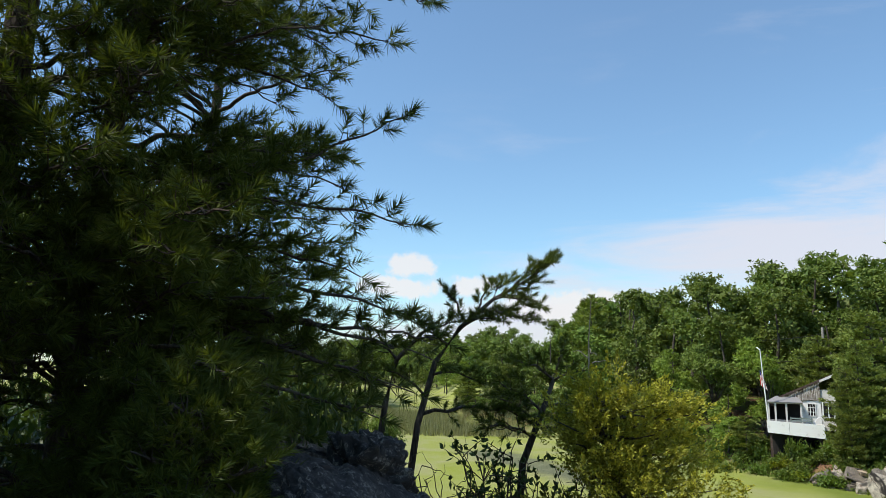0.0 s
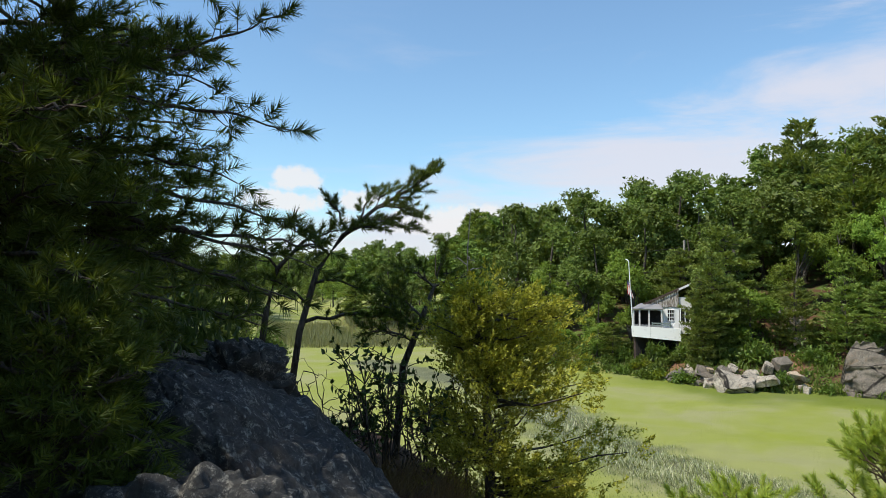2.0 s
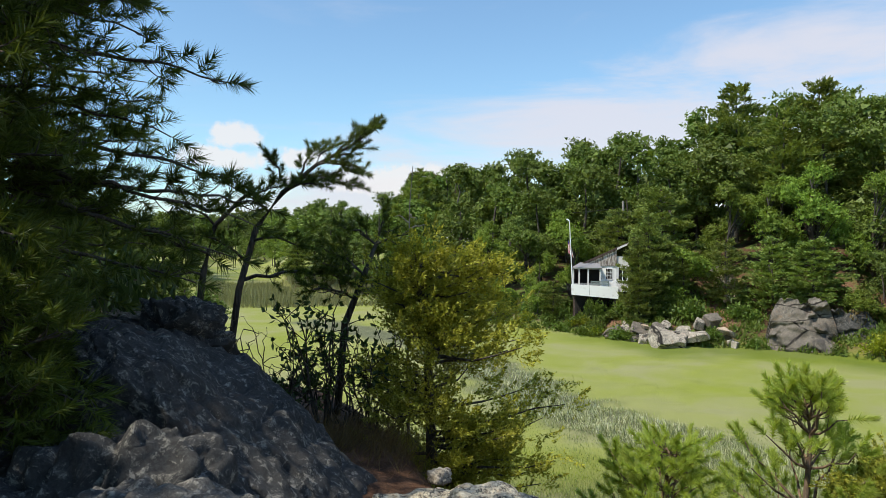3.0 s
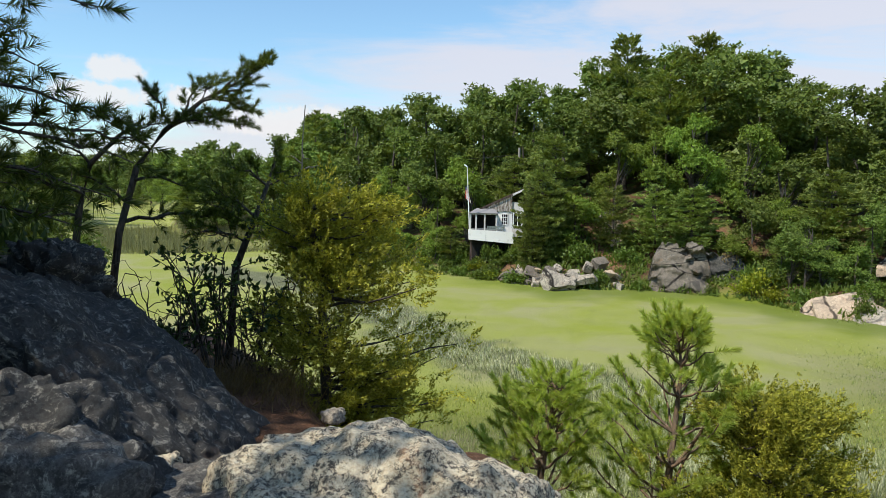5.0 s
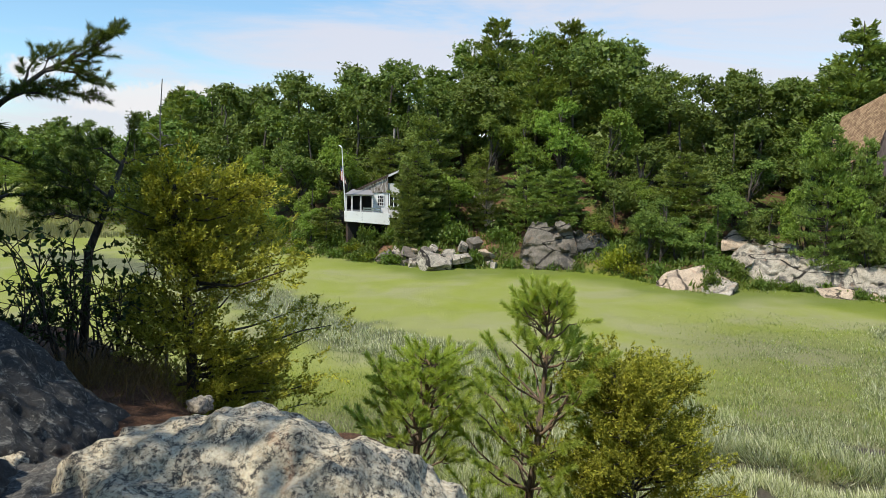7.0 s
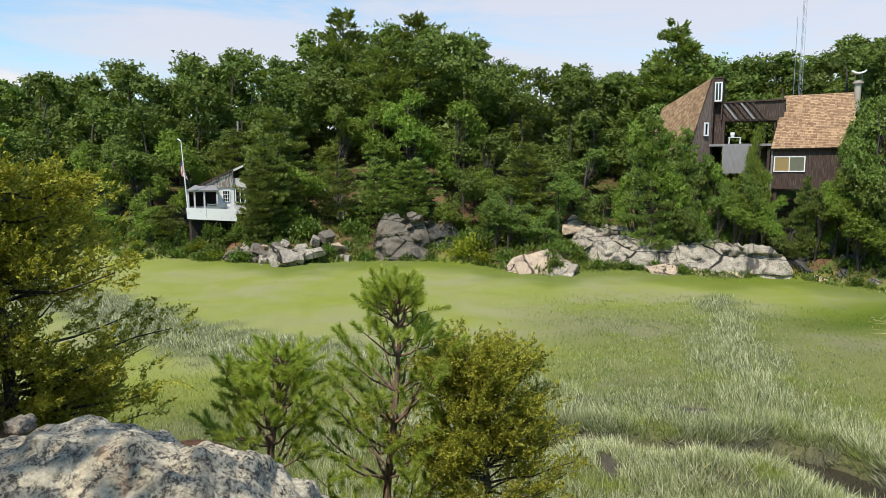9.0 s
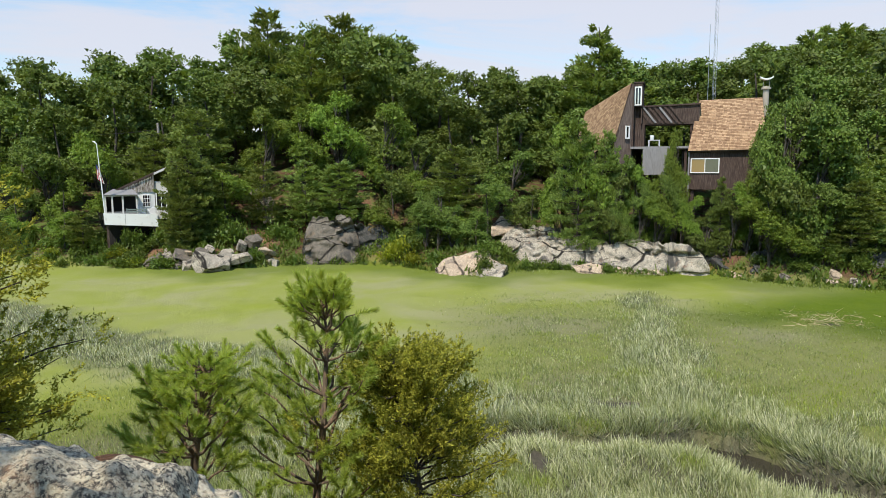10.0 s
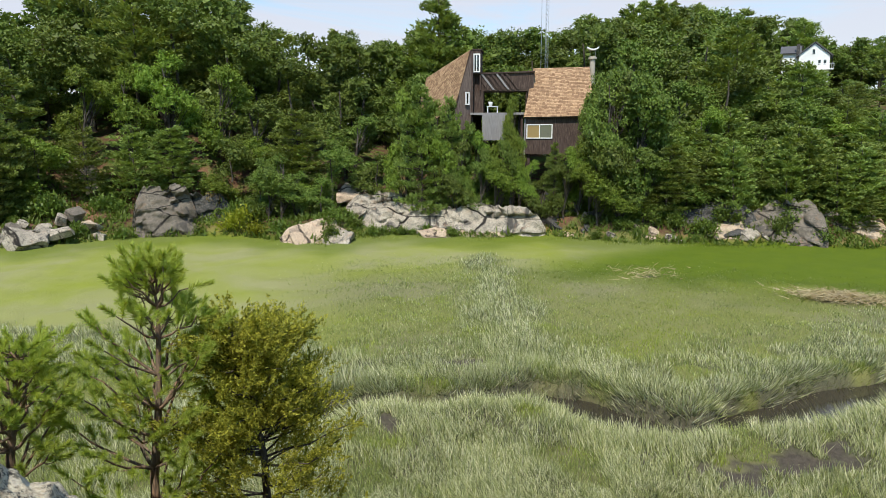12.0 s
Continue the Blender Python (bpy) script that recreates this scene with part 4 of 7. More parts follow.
def plant_far_bank():
    rng = np.random.default_rng(5)
    for depth, gap, low, cap in ((2.6, 2.2, 2.6, 0.22), (5.0, 3.0, 4.2, 0.40), (8.5, 3.6, 6.0, 0.62), (13.0, 4.0, 8.0, 0.86), (19.0, 4.2, 9.0, 1.0), (26.0, 3.4, 9.0, 0.96), (32.0, 3.2, 6.0, 0.6), (40.0, 5.0, 8.0, 0.75)):
        az = -101.0
        while az < 16:
            r = float(np.interp(az, SHORE[:, 0], SHORE[:, 1])) + depth + rng.uniform(-1.2, 1.2)
            here = az + rng.uniform(-0.5, 0.5)
            az += math.degrees(gap * rng.uniform(0.75, 1.2) / r)
            el = float(np.interp(here, SKYLINE[:, 0], SKYLINE[:, 1]))
            if here < -76:
                el = float(np.interp(here, FRONT[:, 0], FRONT[:, 1]))
            x, y, z = at_ground(here, r)
            top = 7 + r * math.tan(radians(el)) + (1.15 if cap > 0.95 else -0.2) - rng.uniform(0.0, 0.6)
            tall = (top - z) * cap * rng.uniform(0.85, 1.08)
            tall = min(max(tall, low * 0.8), top - z)
            rocky = -72 < here < -55.5 or -44.5 < here < -36.5 or -35 < here < -28 or -93 < here < -82
            if depth < 4 and rocky or depth < 4 and abs(here + 36.2) < 1.0:
                continue
            roof = ceiling_at(here, r, 0.12 + 0.24 * min(tall, 9))
            if roof is None:
                continue
            tall = min(tall, roof - z)
            if tall < 1.3:
                continue
            piny = -47 < here < -37 or -34 < here < -30 or -101 < here < -84
            kind = rng.random()
            turn = rng.uniform(0, 6.28)
            if r > 76 or depth > 24:
                (FAR_PINES[rng.integers(2)] if kind < 0.06 else FAR_OAKS[rng.integers(5)])((x, y, z), turn, 0.36 + 0.078 * tall, tall / 10.0)
            elif tall < 5.5:
                pick = SMALL_PINES[rng.integers(2)] if kind < (0.6 if piny else 0.15) else SAPLINGS[rng.integers(4)]
                pick((x, y, z), turn, 0.26 + 0.062 * tall * rng.uniform(0.9, 1.2), tall / 10.0)
            elif depth > 12:
                pick = MID_PINES[rng.integers(3)] if kind < (0.25 if piny else 0.05) else MID_OAKS[rng.integers(4)]
                pick((x, y, z), turn, 0.34 + 0.078 * tall * rng.uniform(0.9, 1.15), tall / 10.0)
            elif kind < (0.6 if piny else 0.08):
                WPINES[rng.integers(4)]((x, y, z), turn, 0.32 + 0.070 * tall * rng.uniform(0.9, 1.15), tall / 10.0)
            elif depth < 10 and rng.random() < 0.5:
                OAKS_LIGHT[rng.integers(3)]((x, y, z), turn, 0.26 + 0.060 * tall, tall / 10.0)
            else:
                OAKS[rng.integers(5)]((x, y, z), turn, 0.34 + 0.072 * tall * rng.uniform(0.9, 1.1), tall / 10.0)
    # the understorey that closes the view between the trunks
    for k in range(96):
        az = -101 + 117 * k / 96.0
        r = float(np.interp(az, SHORE[:, 0], SHORE[:, 1])) + (23.0 if k % 2 else 30.0)
        if r < 90:
            x, y, z = at_ground(az, r)
            tall = rng.uniform(6.0, 8.0)
            if az < -76:
                tall = min(tall, 6.5 + r * math.tan(radians(float(np.interp(az, FRONT[:, 0], FRONT[:, 1])))) - z)
            if ceiling_at(az, r, 1.0) is not None and tall > 2:
                FAR_LOW[k % 2]((x, y, z - 0.8), k * 1.1, 0.95, tall / 10.0)
                if az > -76:
                    x, y, z = at_ground(az + 0.5, r + 7.0)
                    FAR_LOW[k % 2]((x, y, z - 0.8), k * 1.7, 1.05, tall / 9.0)
                if -52 < az < -16:
                    x, y, z = at_ground(az + 0.2, r + 14.0)
                    FAR_LOW[k % 2]((x, y, z - 0.8), k * 2.3, 1.25, tall / 7.5)
    # pines above the rocks where the skyline falls away
    for k in range(46):
        az = -80.5 - 18.0 * rng.random()
        r = float(np.interp(az, SHORE[:, 0], SHORE[:, 1])) + rng.uniform(4.5, 16)
        x, y, z = at_ground(az, r)
        tall = min(rng.uniform(3.5, 6.5), 7 + r * math.tan(radians(float(np.interp(az, FRONT[:, 0], FRONT[:, 1])))) - z)
        if tall > 1.6:
            (SMALL_PINES[k % 2] if k % 3 else SAPLINGS[k % 4])((x, y, z), k * 1.7, 0.32 + 0.075 * tall, tall / 10.0)
    # the wood behind the timber house
    for k in range(13):
        az, r = -58.5 - 1.45 * k, 69.0 + 3.0 * (k % 3)
        x, y, z = at_ground(az, r)
        MID_OAKS[k % 4]((x, y, z), k * 1.9, 1.2 + 0.1 * (k % 3), (7 + r * math.tan(radians(float(np.interp(az, SKYLINE[:, 0], SKYLINE[:, 1])) - 0.25 * (k % 2))) - z) / 9.4)
    # low pines hanging over the ledges
    for k in range(11):
        az = -82.6 - 1.15 * k
        r = float(np.interp(az, SHORE[:, 0], SHORE[:, 1])) + 2.6 + 0.9 * (k % 3)
        x, y, z = at_ground(az, r)
        (SMALL_PINES[k % 2] if k % 4 else SAPLINGS[k % 4])((x, y, z), k * 2.1, 0.52 + 0.05 * (k % 3), 0.36 + 0.06 * (k % 4))
    # the tree that hides the far end of the timber house, and the lone pine behind it
    x, y, z = at_ground(-78.4, 49.4)
    OAKS[0]((x, y, z), 1.0, 1.0, (12.2 - z) / 10.0)
    # the pine beside the shack
    for az, r, top, wide in ((-29.9, 52.6, 7.2, 0.5), (-30.8, 53.6, 9.0, 0.62)):
        x, y, z = at_ground(az, r)
        WPINES[3]((x, y, z), az, wide, (top - z) / 10.0)
    # saplings and brush before the house, up to the sill of its lower walls: bearing, range, top, width, kind
    for az, r, top, wide, kind in ((-60.2, 48.9, 10.6, 0.6, 0), (-61.6, 48.4, 10.0, 0.6, 2), (-62.8, 48.6, 9.8, 0.5, 0), (-63.9, 48.8, 9.2, 0.42, 2), (-65.0, 48.8, 8.3, 0.42, 1), (-65.9, 48.9, 7.6, 0.36, 0), (-64.4, 48.2, 6.8, 0.5, 1),
                                   (-66.9, 48.8, 6.3, 0.36, 1), (-67.9, 48.9, 6.4, 0.34, 0), (-69.1, 49.2, 10.0, 0.27, 0), (-68.8, 48.9, 8.0, 0.30, 1), (-69.6, 49.0, 7.0, 0.26, 0), (-66.2, 48.2, 5.4, 0.5, 1), (-67.6, 48.3, 5.2, 0.5, 0),
                                   (-70.4, 48.7, 5.4, 0.34, 0), (-71.2, 48.5, 4.6, 0.4, 1), (-72.3, 48.6, 6.1, 0.26, 2), (-73.2, 48.4, 5.2, 0.42, 1), (-74.3, 48.5, 6.4, 0.42, 0), (-75.6, 48.4, 8.0, 0.45, 0), (-76.8, 48.2, 10.2, 0.60, 1),
                                   (-76.6, 47.8, 12.4, 0.62, 1), (-75.2, 48.2, 10.4, 0.30, 1), (-77.2, 47.6, 11.6, 0.8, 3), (-78.6, 47.8, 11.6, 0.85, 3), (-75.9, 47.2, 6.0, 0.6, 0), (-77.6, 46.9, 5.2, 0.6, 0), (-79.4, 47.3, 6.4, 0.6, 1), (-81.0, 47.8, 6.0, 0.6, 2)):
        x, y, z = at_ground(az, r)
        kinds = (OAKS_LIGHT[int(-az * 10) % 3], OAKS[int(-az * 10) % 5], WPINES[int(-az * 10) % 4], OAKS[0])
        kinds[kind]((x, y, z), az, wide, (top - z) / 10.0)
    x, y, z = at_ground(-63.1, 66.0)
    LONE_PINE((x, y, z), 1.0, 1.5, (7 + 66 * math.tan(radians(10.6)) - z) / 10.0)


def plant_distance():
    """Woods beyond the far meadow, the hill behind the houses and the near woods at the side."""
    rng = np.random.default_rng(6)
    for r_in, r_out, a0, a1, count, cut in ((255, 330, -3, 8, 30, 0.0), (105, 150, -18, 14, 36, 0.0), (95, 150, -104, -72, 90, 0.0), (76, 95, -102, -72, 36, 0.8), (140, 180, -98, -76, 46, 0.0)):
        for k in range(count):
            az, r = rng.uniform(a0, a1), rng.uniform(r_in, r_out)
            el = float(np.interp(az, SKYLINE[:, 0], SKYLINE[:, 1]))
            x, y, z = at_ground(az, r)
            if -94.0 < az < -85.6 and 120 < r < 140:
                continue
            if -95.5 < az < -84.0 and r < 132:
                el = min(el, 3.6)
            tall = 7 + r * math.tan(radians(el)) - z - rng.uniform(-1.0, 1.4) - cut * 2
            if -1.2 < az < 4.8 and r < 250:
                continue
            if tall < 4:
                continue
            tall = min(tall, 24)
            pick = FAR_OAKS[rng.integers(5)] if rng.random() < 0.85 else FAR_PINES[rng.integers(2)]
            pick((x, y, z), rng.uniform(0, 6.28), 0.5 + 0.075 * tall, tall / 10.0)
    # full crowns that close the hill behind the white house
    for k in range(15):
        az, r = -82.6 - 1.1 * k, 146.0 + 3.0 * (k % 2)
        x, y, z = at_ground(az, r)
        FAR_LOW[k % 2]((x, y, z - 1.0), k * 1.3, 1.5, (7 + r * math.tan(radians(5.9)) - z) / 9.0)
    for k in range(30):
        az, r = rng.uniform(5, 48), rng.uniform(16, 36)
        x, y, z = at_ground(az, r)
        tall = min(rng.uniform(4, 9), 7 + r * math.tan(radians(-4 + 1.6 * max(az, 5))) - z)
        if tall > 1.5:
            MID_OAKS[rng.integers(4)]((x, y, z), rng.uniform(0, 6.28), 0.25 + 0.05 * tall, tall / 10.0, "shaded oak in the woods beside the outcrop")
    # the trees that stand over the outcrop and shade it
    for k, (x, y, wide, tall) in enumerate(((-6.5, 4.0, 0.98, 1.28), (-7.4, 1.2, 0.92, 1.12), (-3.2, -2.6, 0.95, 1.15), (-6.4, -1.8, 1.0, 1.2))):
        OAKS[k]((x, y, float(land(x, y)) - 0.1), 1.3 * k, wide, tall, "tall oak whose crown shades the outcrop")
    for x, y, wide, tall in ((-4.6, 1.7, 0.5, 0.60), (-6.2, 3.6, 0.7, 0.8), (-6.5, 0.8, 0.7, 0.6)):
        WPINES[2]((x, y, float(land(x, y)) - 0.1), x, wide, tall, "pine in the woods over the outcrop")


def plant_bushes():
    rng = np.random.default_rng(7)
    az = -100.0
    while az < -10:
        edge = float(np.interp(az, SHORE[:, 0], SHORE[:, 1]))
        for k in range(2):
            here, r = az + rng.uniform(-0.8, 0.8), edge + rng.uniform(0.2, 2.6) + k * 1.4
            rocky = -75 < here < -55.5 or -53.5 < here < -50.5 or -44.5 < here < -29
            if rocky and rng.random() < (0.9 if -44 < here < -39 else 0.6):
                continue
            x, y, z = at_ground(here, r, 0.05)
            BUSHES[rng.integers(4)]((x, y, z), rng.uniform(0, 6.28), rng.uniform(0.5, 1.0) * (0.7 if rocky else 1), rng.uniform(0.7, 1.5) * (0.6 if rocky else 1))
        az += 1.35
    for az, r, s, h in ((-47.2, 48.6, 1.2, 1.7), (-46.2, 48.9, 0.9, 1.2), (-48.2, 47.8, 0.9, 1.0)):
        x, y, z = at_ground(az, r, 0.05)
        YELLOW((x, y, z), az, s, h)
    x, y, z = at_ground(-45.2, 52.5, 0.05)
    DRYBUSH((x, y, z), 0.4, 1.2, 2.6)
    # weeds and low bushes in a belt before the shack
    for k in range(46):
        az = -13.5 - 16.0 * rng.random()
        r = float(np.interp(az, SHORE[:, 0], SHORE[:, 1])) + rng.uniform(-0.5, 1.6)
        x, y, z = at_ground(az, r, 0.05)
        s = rng.uniform(0.5, 1.0)
        (YELLOW if k % 7 == 0 else BUSHES[k % 4])((x, y, z), k * 1.9, s, s * rng.uniform(0.6, 1.1))
    # brush on and between the ledges, and low growth at their foot
    for k in range(60):
        az = (-28 - 18 * rng.random()) if k % 2 else (-55 - 36 * rng.random())
        edge = float(np.interp(az, SHORE[:, 0], SHORE[:, 1]))
        r = edge + (rng.uniform(-0.2, 0.5) if k % 3 == 0 else rng.uniform(3.2, 5.5))
        x, y, z = at_ground(az, r, 0.05)
        s = rng.uniform(0.35, 0.7) if k % 3 == 0 else rng.uniform(0.8, 1.3)
        if k % 3 or rng.random() < 0.6:
            BUSHES[k % 4]((x, y, z), k * 1.3, s, s * rng.uniform(0.9, 1.5))
    # a rounded dark bush between the rocks
    for az, r, s, h in ((-50.2, 48.4, 2.1, 4.6), (-49.2, 48.6, 1.6, 3.6), (-51.3, 48.2, 1.6, 3.4)):
        x, y, z = at_ground(az, r, 0.05)
        OAKS[1]((x, y, z), az, s * 0.26, h / 9.4, "dense rounded shrub standing between shore rocks")


plant_far_bank()
plant_distance()
plant_bushes()
woods = thing("woods", Matrix.Identity(4), "dense green woods behind the trees of the far bank", "woods", kind="stuff")
for name_, mesh_, place_ in WOODS:
    tree_ = new(name_, mesh_)
    tree_.matrix_world = place_
    tree_.parent = woods


def build_reeds():
    rng = np.random.default_rng(41)
    n = 24000
    az, r = rng.uniform(-9, 5.5, n), rng.uniform(74, 112, n)
    x, y = -np.sin(np.radians(az)) * r, np.cos(np.radians(az)) * r
    tall = rng.uniform(0.4, 1.5, n) * (0.8 + 0.7 * waves(x, y, 13, 42))
    tall = np.maximum(tall, 0.2)
    v, f = blades(np.stack([x, y, land(x, y) - 0.05], -1), np.array([0.05, 0, 1]) + rng.normal(0, 0.1, (n, 3)), tall, np.full(n, 0.06), rng)
    tagged(part("reeds", [(v, f, M_REED, False)]), "tall pale reeds beyond the open marsh", "reeds", kind="stuff")


build_reeds()


# ---- near plants ----
def needles(p, d, rng, length=0.22, count=64, needle=0.085, width=0.006):
    """The brush of needles round one shoot from p along d."""
    d = unit(d)
    s = rng.random(count) ** 0.8
    a = unit(np.cross(d, rng.normal(size=(count, 3))))
    spread = 0.95 - 0.45 * s
    way = d * (0.30 + 0.65 * s)[:, None] + a * spread[:, None]
    return p + d * (length * s)[:, None], way, needle * rng.uniform(0.75, 1.15, count), np.full(count, width)


def near_pine(name, label, trunk, radii, branches, foliage, bark, seed, shoot=0.2, needle=0.085, dense=58, twig=0.45, width=0.0042, bare=0.35, category="tree", every=0.13):
    """A pine from its trunk line and its branches, each (root, tip, sag): twigs with needle brushes towards the tips."""
    rng = np.random.default_rng(seed)
    ob = thing(name, Matrix.Translation(trunk[0]), label, category)
    o = np.asarray(trunk[0], float)
    part("trunk", [(*tube(np.asarray(trunk, float) - o, radii, 10), bark, True)], ob)
    for root, tip, sag in branches:
        root, tip = np.asarray(root, float), np.asarray(tip, float)
        length = np.linalg.norm(tip - root)
        steps = max(5, int(length / 0.12))
        line = bend(root, tip, sag, steps, 0.015, rng)
        wood, brush = [tube(line - o, np.linspace(0.010 + 0.010 * length, 0.005, steps), 5)], []

        def spray(p, d):
            brush.append(needles(np.asarray(p) - o, d, rng, shoot * rng.uniform(0.7, 1.2), int(dense * rng.uniform(0.8, 1.2)), needle, width))

        spray(line[-1], line[-1] - line[-2])
        s = bare
        while s < 0.98:
            i = s * (steps - 1)
            k = min(int(i), steps - 2)
            here = line[k] + (line[k + 1] - line[k]) * (i - k)
            way = unit(line[k + 1] - line[k])
            for side in (1, -1):
                reach = twig * (0.35 + 0.65 * (1 - s)) * rng.uniform(0.5, 1.15)
                across = unit(np.cross(way, rng.normal(0, 0.45, 3) + [0, 0, 1]))
                out = unit(way * 0.75 + across * side * 0.9 + rng.normal(0, 0.12, 3) + [0, 0, 0.12])
                end = here + out * reach
                end[2] += 0.08 * reach
                if reach > 0.1:
                    wood.append(tube(bend(here, end, -0.02, 4) - o, np.linspace(0.006, 0.003, 4), 4))
                spray(end - out * 0.03, out + [0, 0, 0.25])
                if reach > 0.22:
                    for q in (1, -1):
                        mid = here + (end - here) * rng.uniform(0.4, 0.75)
                        o2 = unit(out + across * q * 0.8 + rng.normal(0, 0.2, 3) + [0, 0, 0.2])
                        spray(mid + o2 * 0.05, o2)
            s += every / length * rng.uniform(0.8, 1.25)
        limb = part("branch", [(*join(wood), bark, True)], ob)
        p, d, l, w = (np.concatenate([b[i] for b in brush]) for i in range(4))
        part("foliage", [(*blades(p, d, l, w, rng), foliage, False)], limb)
    return ob


def whorls(trunk, levels, reach, rng, rise=0.35, count=5, lo=0.2, hi=0.97):
    """Branches all round a young trunk, shorter towards the top."""
    trunk = np.asarray(trunk, float)
    out = []
    for t in np.linspace(lo, hi, levels):
        i = t * (len(trunk) - 1)
        k = min(int(i), len(trunk) - 2)
        root = trunk[k] + (trunk[k + 1] - trunk[k]) * (i - k)
        a0 = rng.uniform(0, 6.28)
        for q in range(count):
            a = a0 + q * 6.28 / count + rng.normal(0, 0.3)
            length = reach * (1.08 - t) ** 0.75 * rng.uniform(0.7, 1.1)
            out.append((root, root + [math.cos(a) * length, math.sin(a) * length, rise * length * rng.uniform(0.6, 1.6)], -0.04 * length))
    return out


def build_young_pines():
    rng = np.random.default_rng(51)
    ground = float(land(4.72, 5.5))
    stem = [(4.76, 5.46, ground - 0.1), (4.79, 5.44, 3.4), (4.86, 5.38, 4.2), (4.92, 5.36, 5.15), (4.90, 5.40, 5.46)]
    near_pine("young_pine", "young pine with upright light green shoots", stem, [0.05, 0.045, 0.035, 0.018, 0.008],
              whorls(stem, 9, 0.95, rng, 0.80, 6, 0.18), M_PINE_LIGHT, M_BARK_RED, 52, 0.20, 0.074, 210, 0.19, 0.0066, 0.45, every=0.17)
    ground = float(land(3.8, 6.13))
    stem = [(3.77, 6.15, ground - 0.1), (3.8, 6.14, 3.9), (3.86, 6.1, 4.4), (3.92, 6.06, 4.88)]
    near_pine("young_pine", "short bushy young pine with bright green tips", stem, [0.05, 0.04, 0.03, 0.012],
              whorls(stem, 7, 0.86, rng, 0.75, 6, 0.26), M_PINE_LIGHT, M_BARK_RED, 53, 0.20, 0.074, 210, 0.19, 0.0066, 0.42, every=0.17)


def build_leaning_pines():
    rng = np.random.default_rng(55)
    # a shaded young pine under the big one
    for x, y, top, reach in ((-1.45, 4.1, 6.75, 0.75), (-1.95, 4.9, 7.0, 0.8)):
        g = float(land(x, y))
        stem = [(x, y, g - 0.1), (x + 0.02, y, 5.9), (x + 0.04, y, 6.4), (x + 0.02, y, top)]
        near_pine("small_pine", "shaded young pine beside the outcrop", stem, [0.03, 0.026, 0.018, 0.006], whorls(stem, 9, reach, rng, 0.25, 6, 0.25), M_PINE, M_BARK, 59, 0.13, 0.09, 46, 0.3, 0.0085, 0.25, every=0.13)
    g = float(land(-0.24, 6.97))
    stem = [(-0.26, 6.97, g - 0.1), (-0.24, 6.97, 5.98), (-0.17, 6.98, 6.53), (-0.01, 6.98, 7.13), (0.23, 6.98, 7.47), (0.56, 6.96, 7.76), (0.85, 6.93, 7.93), (1.1, 6.9, 8.1)]
    rows = [((0.56, 6.96, 7.76), (1.0, 6.75, 7.66), 0.03), ((0.40, 6.97, 7.62), (0.95, 6.9, 7.55), 0.04), ((0.23, 6.98, 7.47), (0.62, 6.6, 7.52), 0.05), ((0.40, 6.97, 7.62), (0.55, 7.2, 7.95), 0.03),
            ((0.7, 6.95, 7.84), (1.05, 7.0, 7.95), 0.02), ((0.85, 6.93, 7.93), (1.13, 6.8, 8.12), 0.0), ((0.3, 6.98, 7.53), (0.1, 6.9, 7.82), 0.02), ((0.1, 6.98, 7.3), (-0.3, 6.8, 7.55), 0.03),
            ((0.56, 6.96, 7.76), (0.75, 7.1, 8.0), 0.02), ((0.75, 6.94, 7.87), (0.98, 6.85, 8.08), 0.02), ((0.9, 6.93, 7.96), (1.16, 6.93, 8.17), 0.0), ((0.65, 6.95, 7.82), (0.9, 6.8, 7.75), 0.02), ((0.3, 6.98, 7.55), (0.75, 7.15, 7.62), 0.02),
            ((-0.05, 6.98, 7.0), (0.45, 6.7, 6.95), 0.05), ((-0.1, 6.98, 6.8), (-0.5, 6.7, 7.05), 0.04), ((-0.15, 6.98, 6.62), (0.95, 6.75, 6.55), 0.12)]
    tree = near_pine("leaning_pine", "wind-bent pine leaning over the marsh edge", stem, [0.036, 0.036, 0.033, 0.03, 0.025, 0.018, 0.010, 0.005], rows, M_PINE, M_BARK, 56, 0.11, 0.060, 90, 0.12, 0.0060, 0.2, every=0.06)
    tree.location += Vector((-0.05, 0, -0.08))
    g = float(land(-0.59, 6.95))
    stem = [(-0.6, 6.95, g - 0.1), (-0.59, 6.95, 6.21), (-0.54, 6.95, 6.64), (-0.44, 6.96, 7.07), (-0.2, 6.98, 7.33), (0.02, 6.98, 7.5)]
    rows = [((-0.44, 6.96, 7.07), (-0.75, 6.8, 7.25), 0.03), ((-0.3, 6.97, 7.22), (-0.05, 6.7, 7.3), 0.03), ((-0.2, 6.98, 7.33), (0.15, 6.9, 7.45), 0.02), ((-0.5, 6.95, 6.8), (-0.95, 6.8, 6.9), 0.04), ((-0.54, 6.95, 6.6), (-0.9, 6.7, 6.55), 0.04)]
    near_pine("leaning_pine", "thin crooked pine beside the leaning one", stem, [0.035, 0.035, 0.03, 0.025, 0.018, 0.008], rows, M_PINE, M_BARK, 57, 0.10, 0.080, 60, 0.22, 0.0075, 0.2, every=0.07)
    g = float(land(0.74, 6.9))
    stem = [(0.72, 6.95, g - 0.1), (0.8, 6.94, 6.1), (0.96, 6.92, 6.52), (1.1, 6.9, 6.9), (1.16, 6.9, 7.1)]
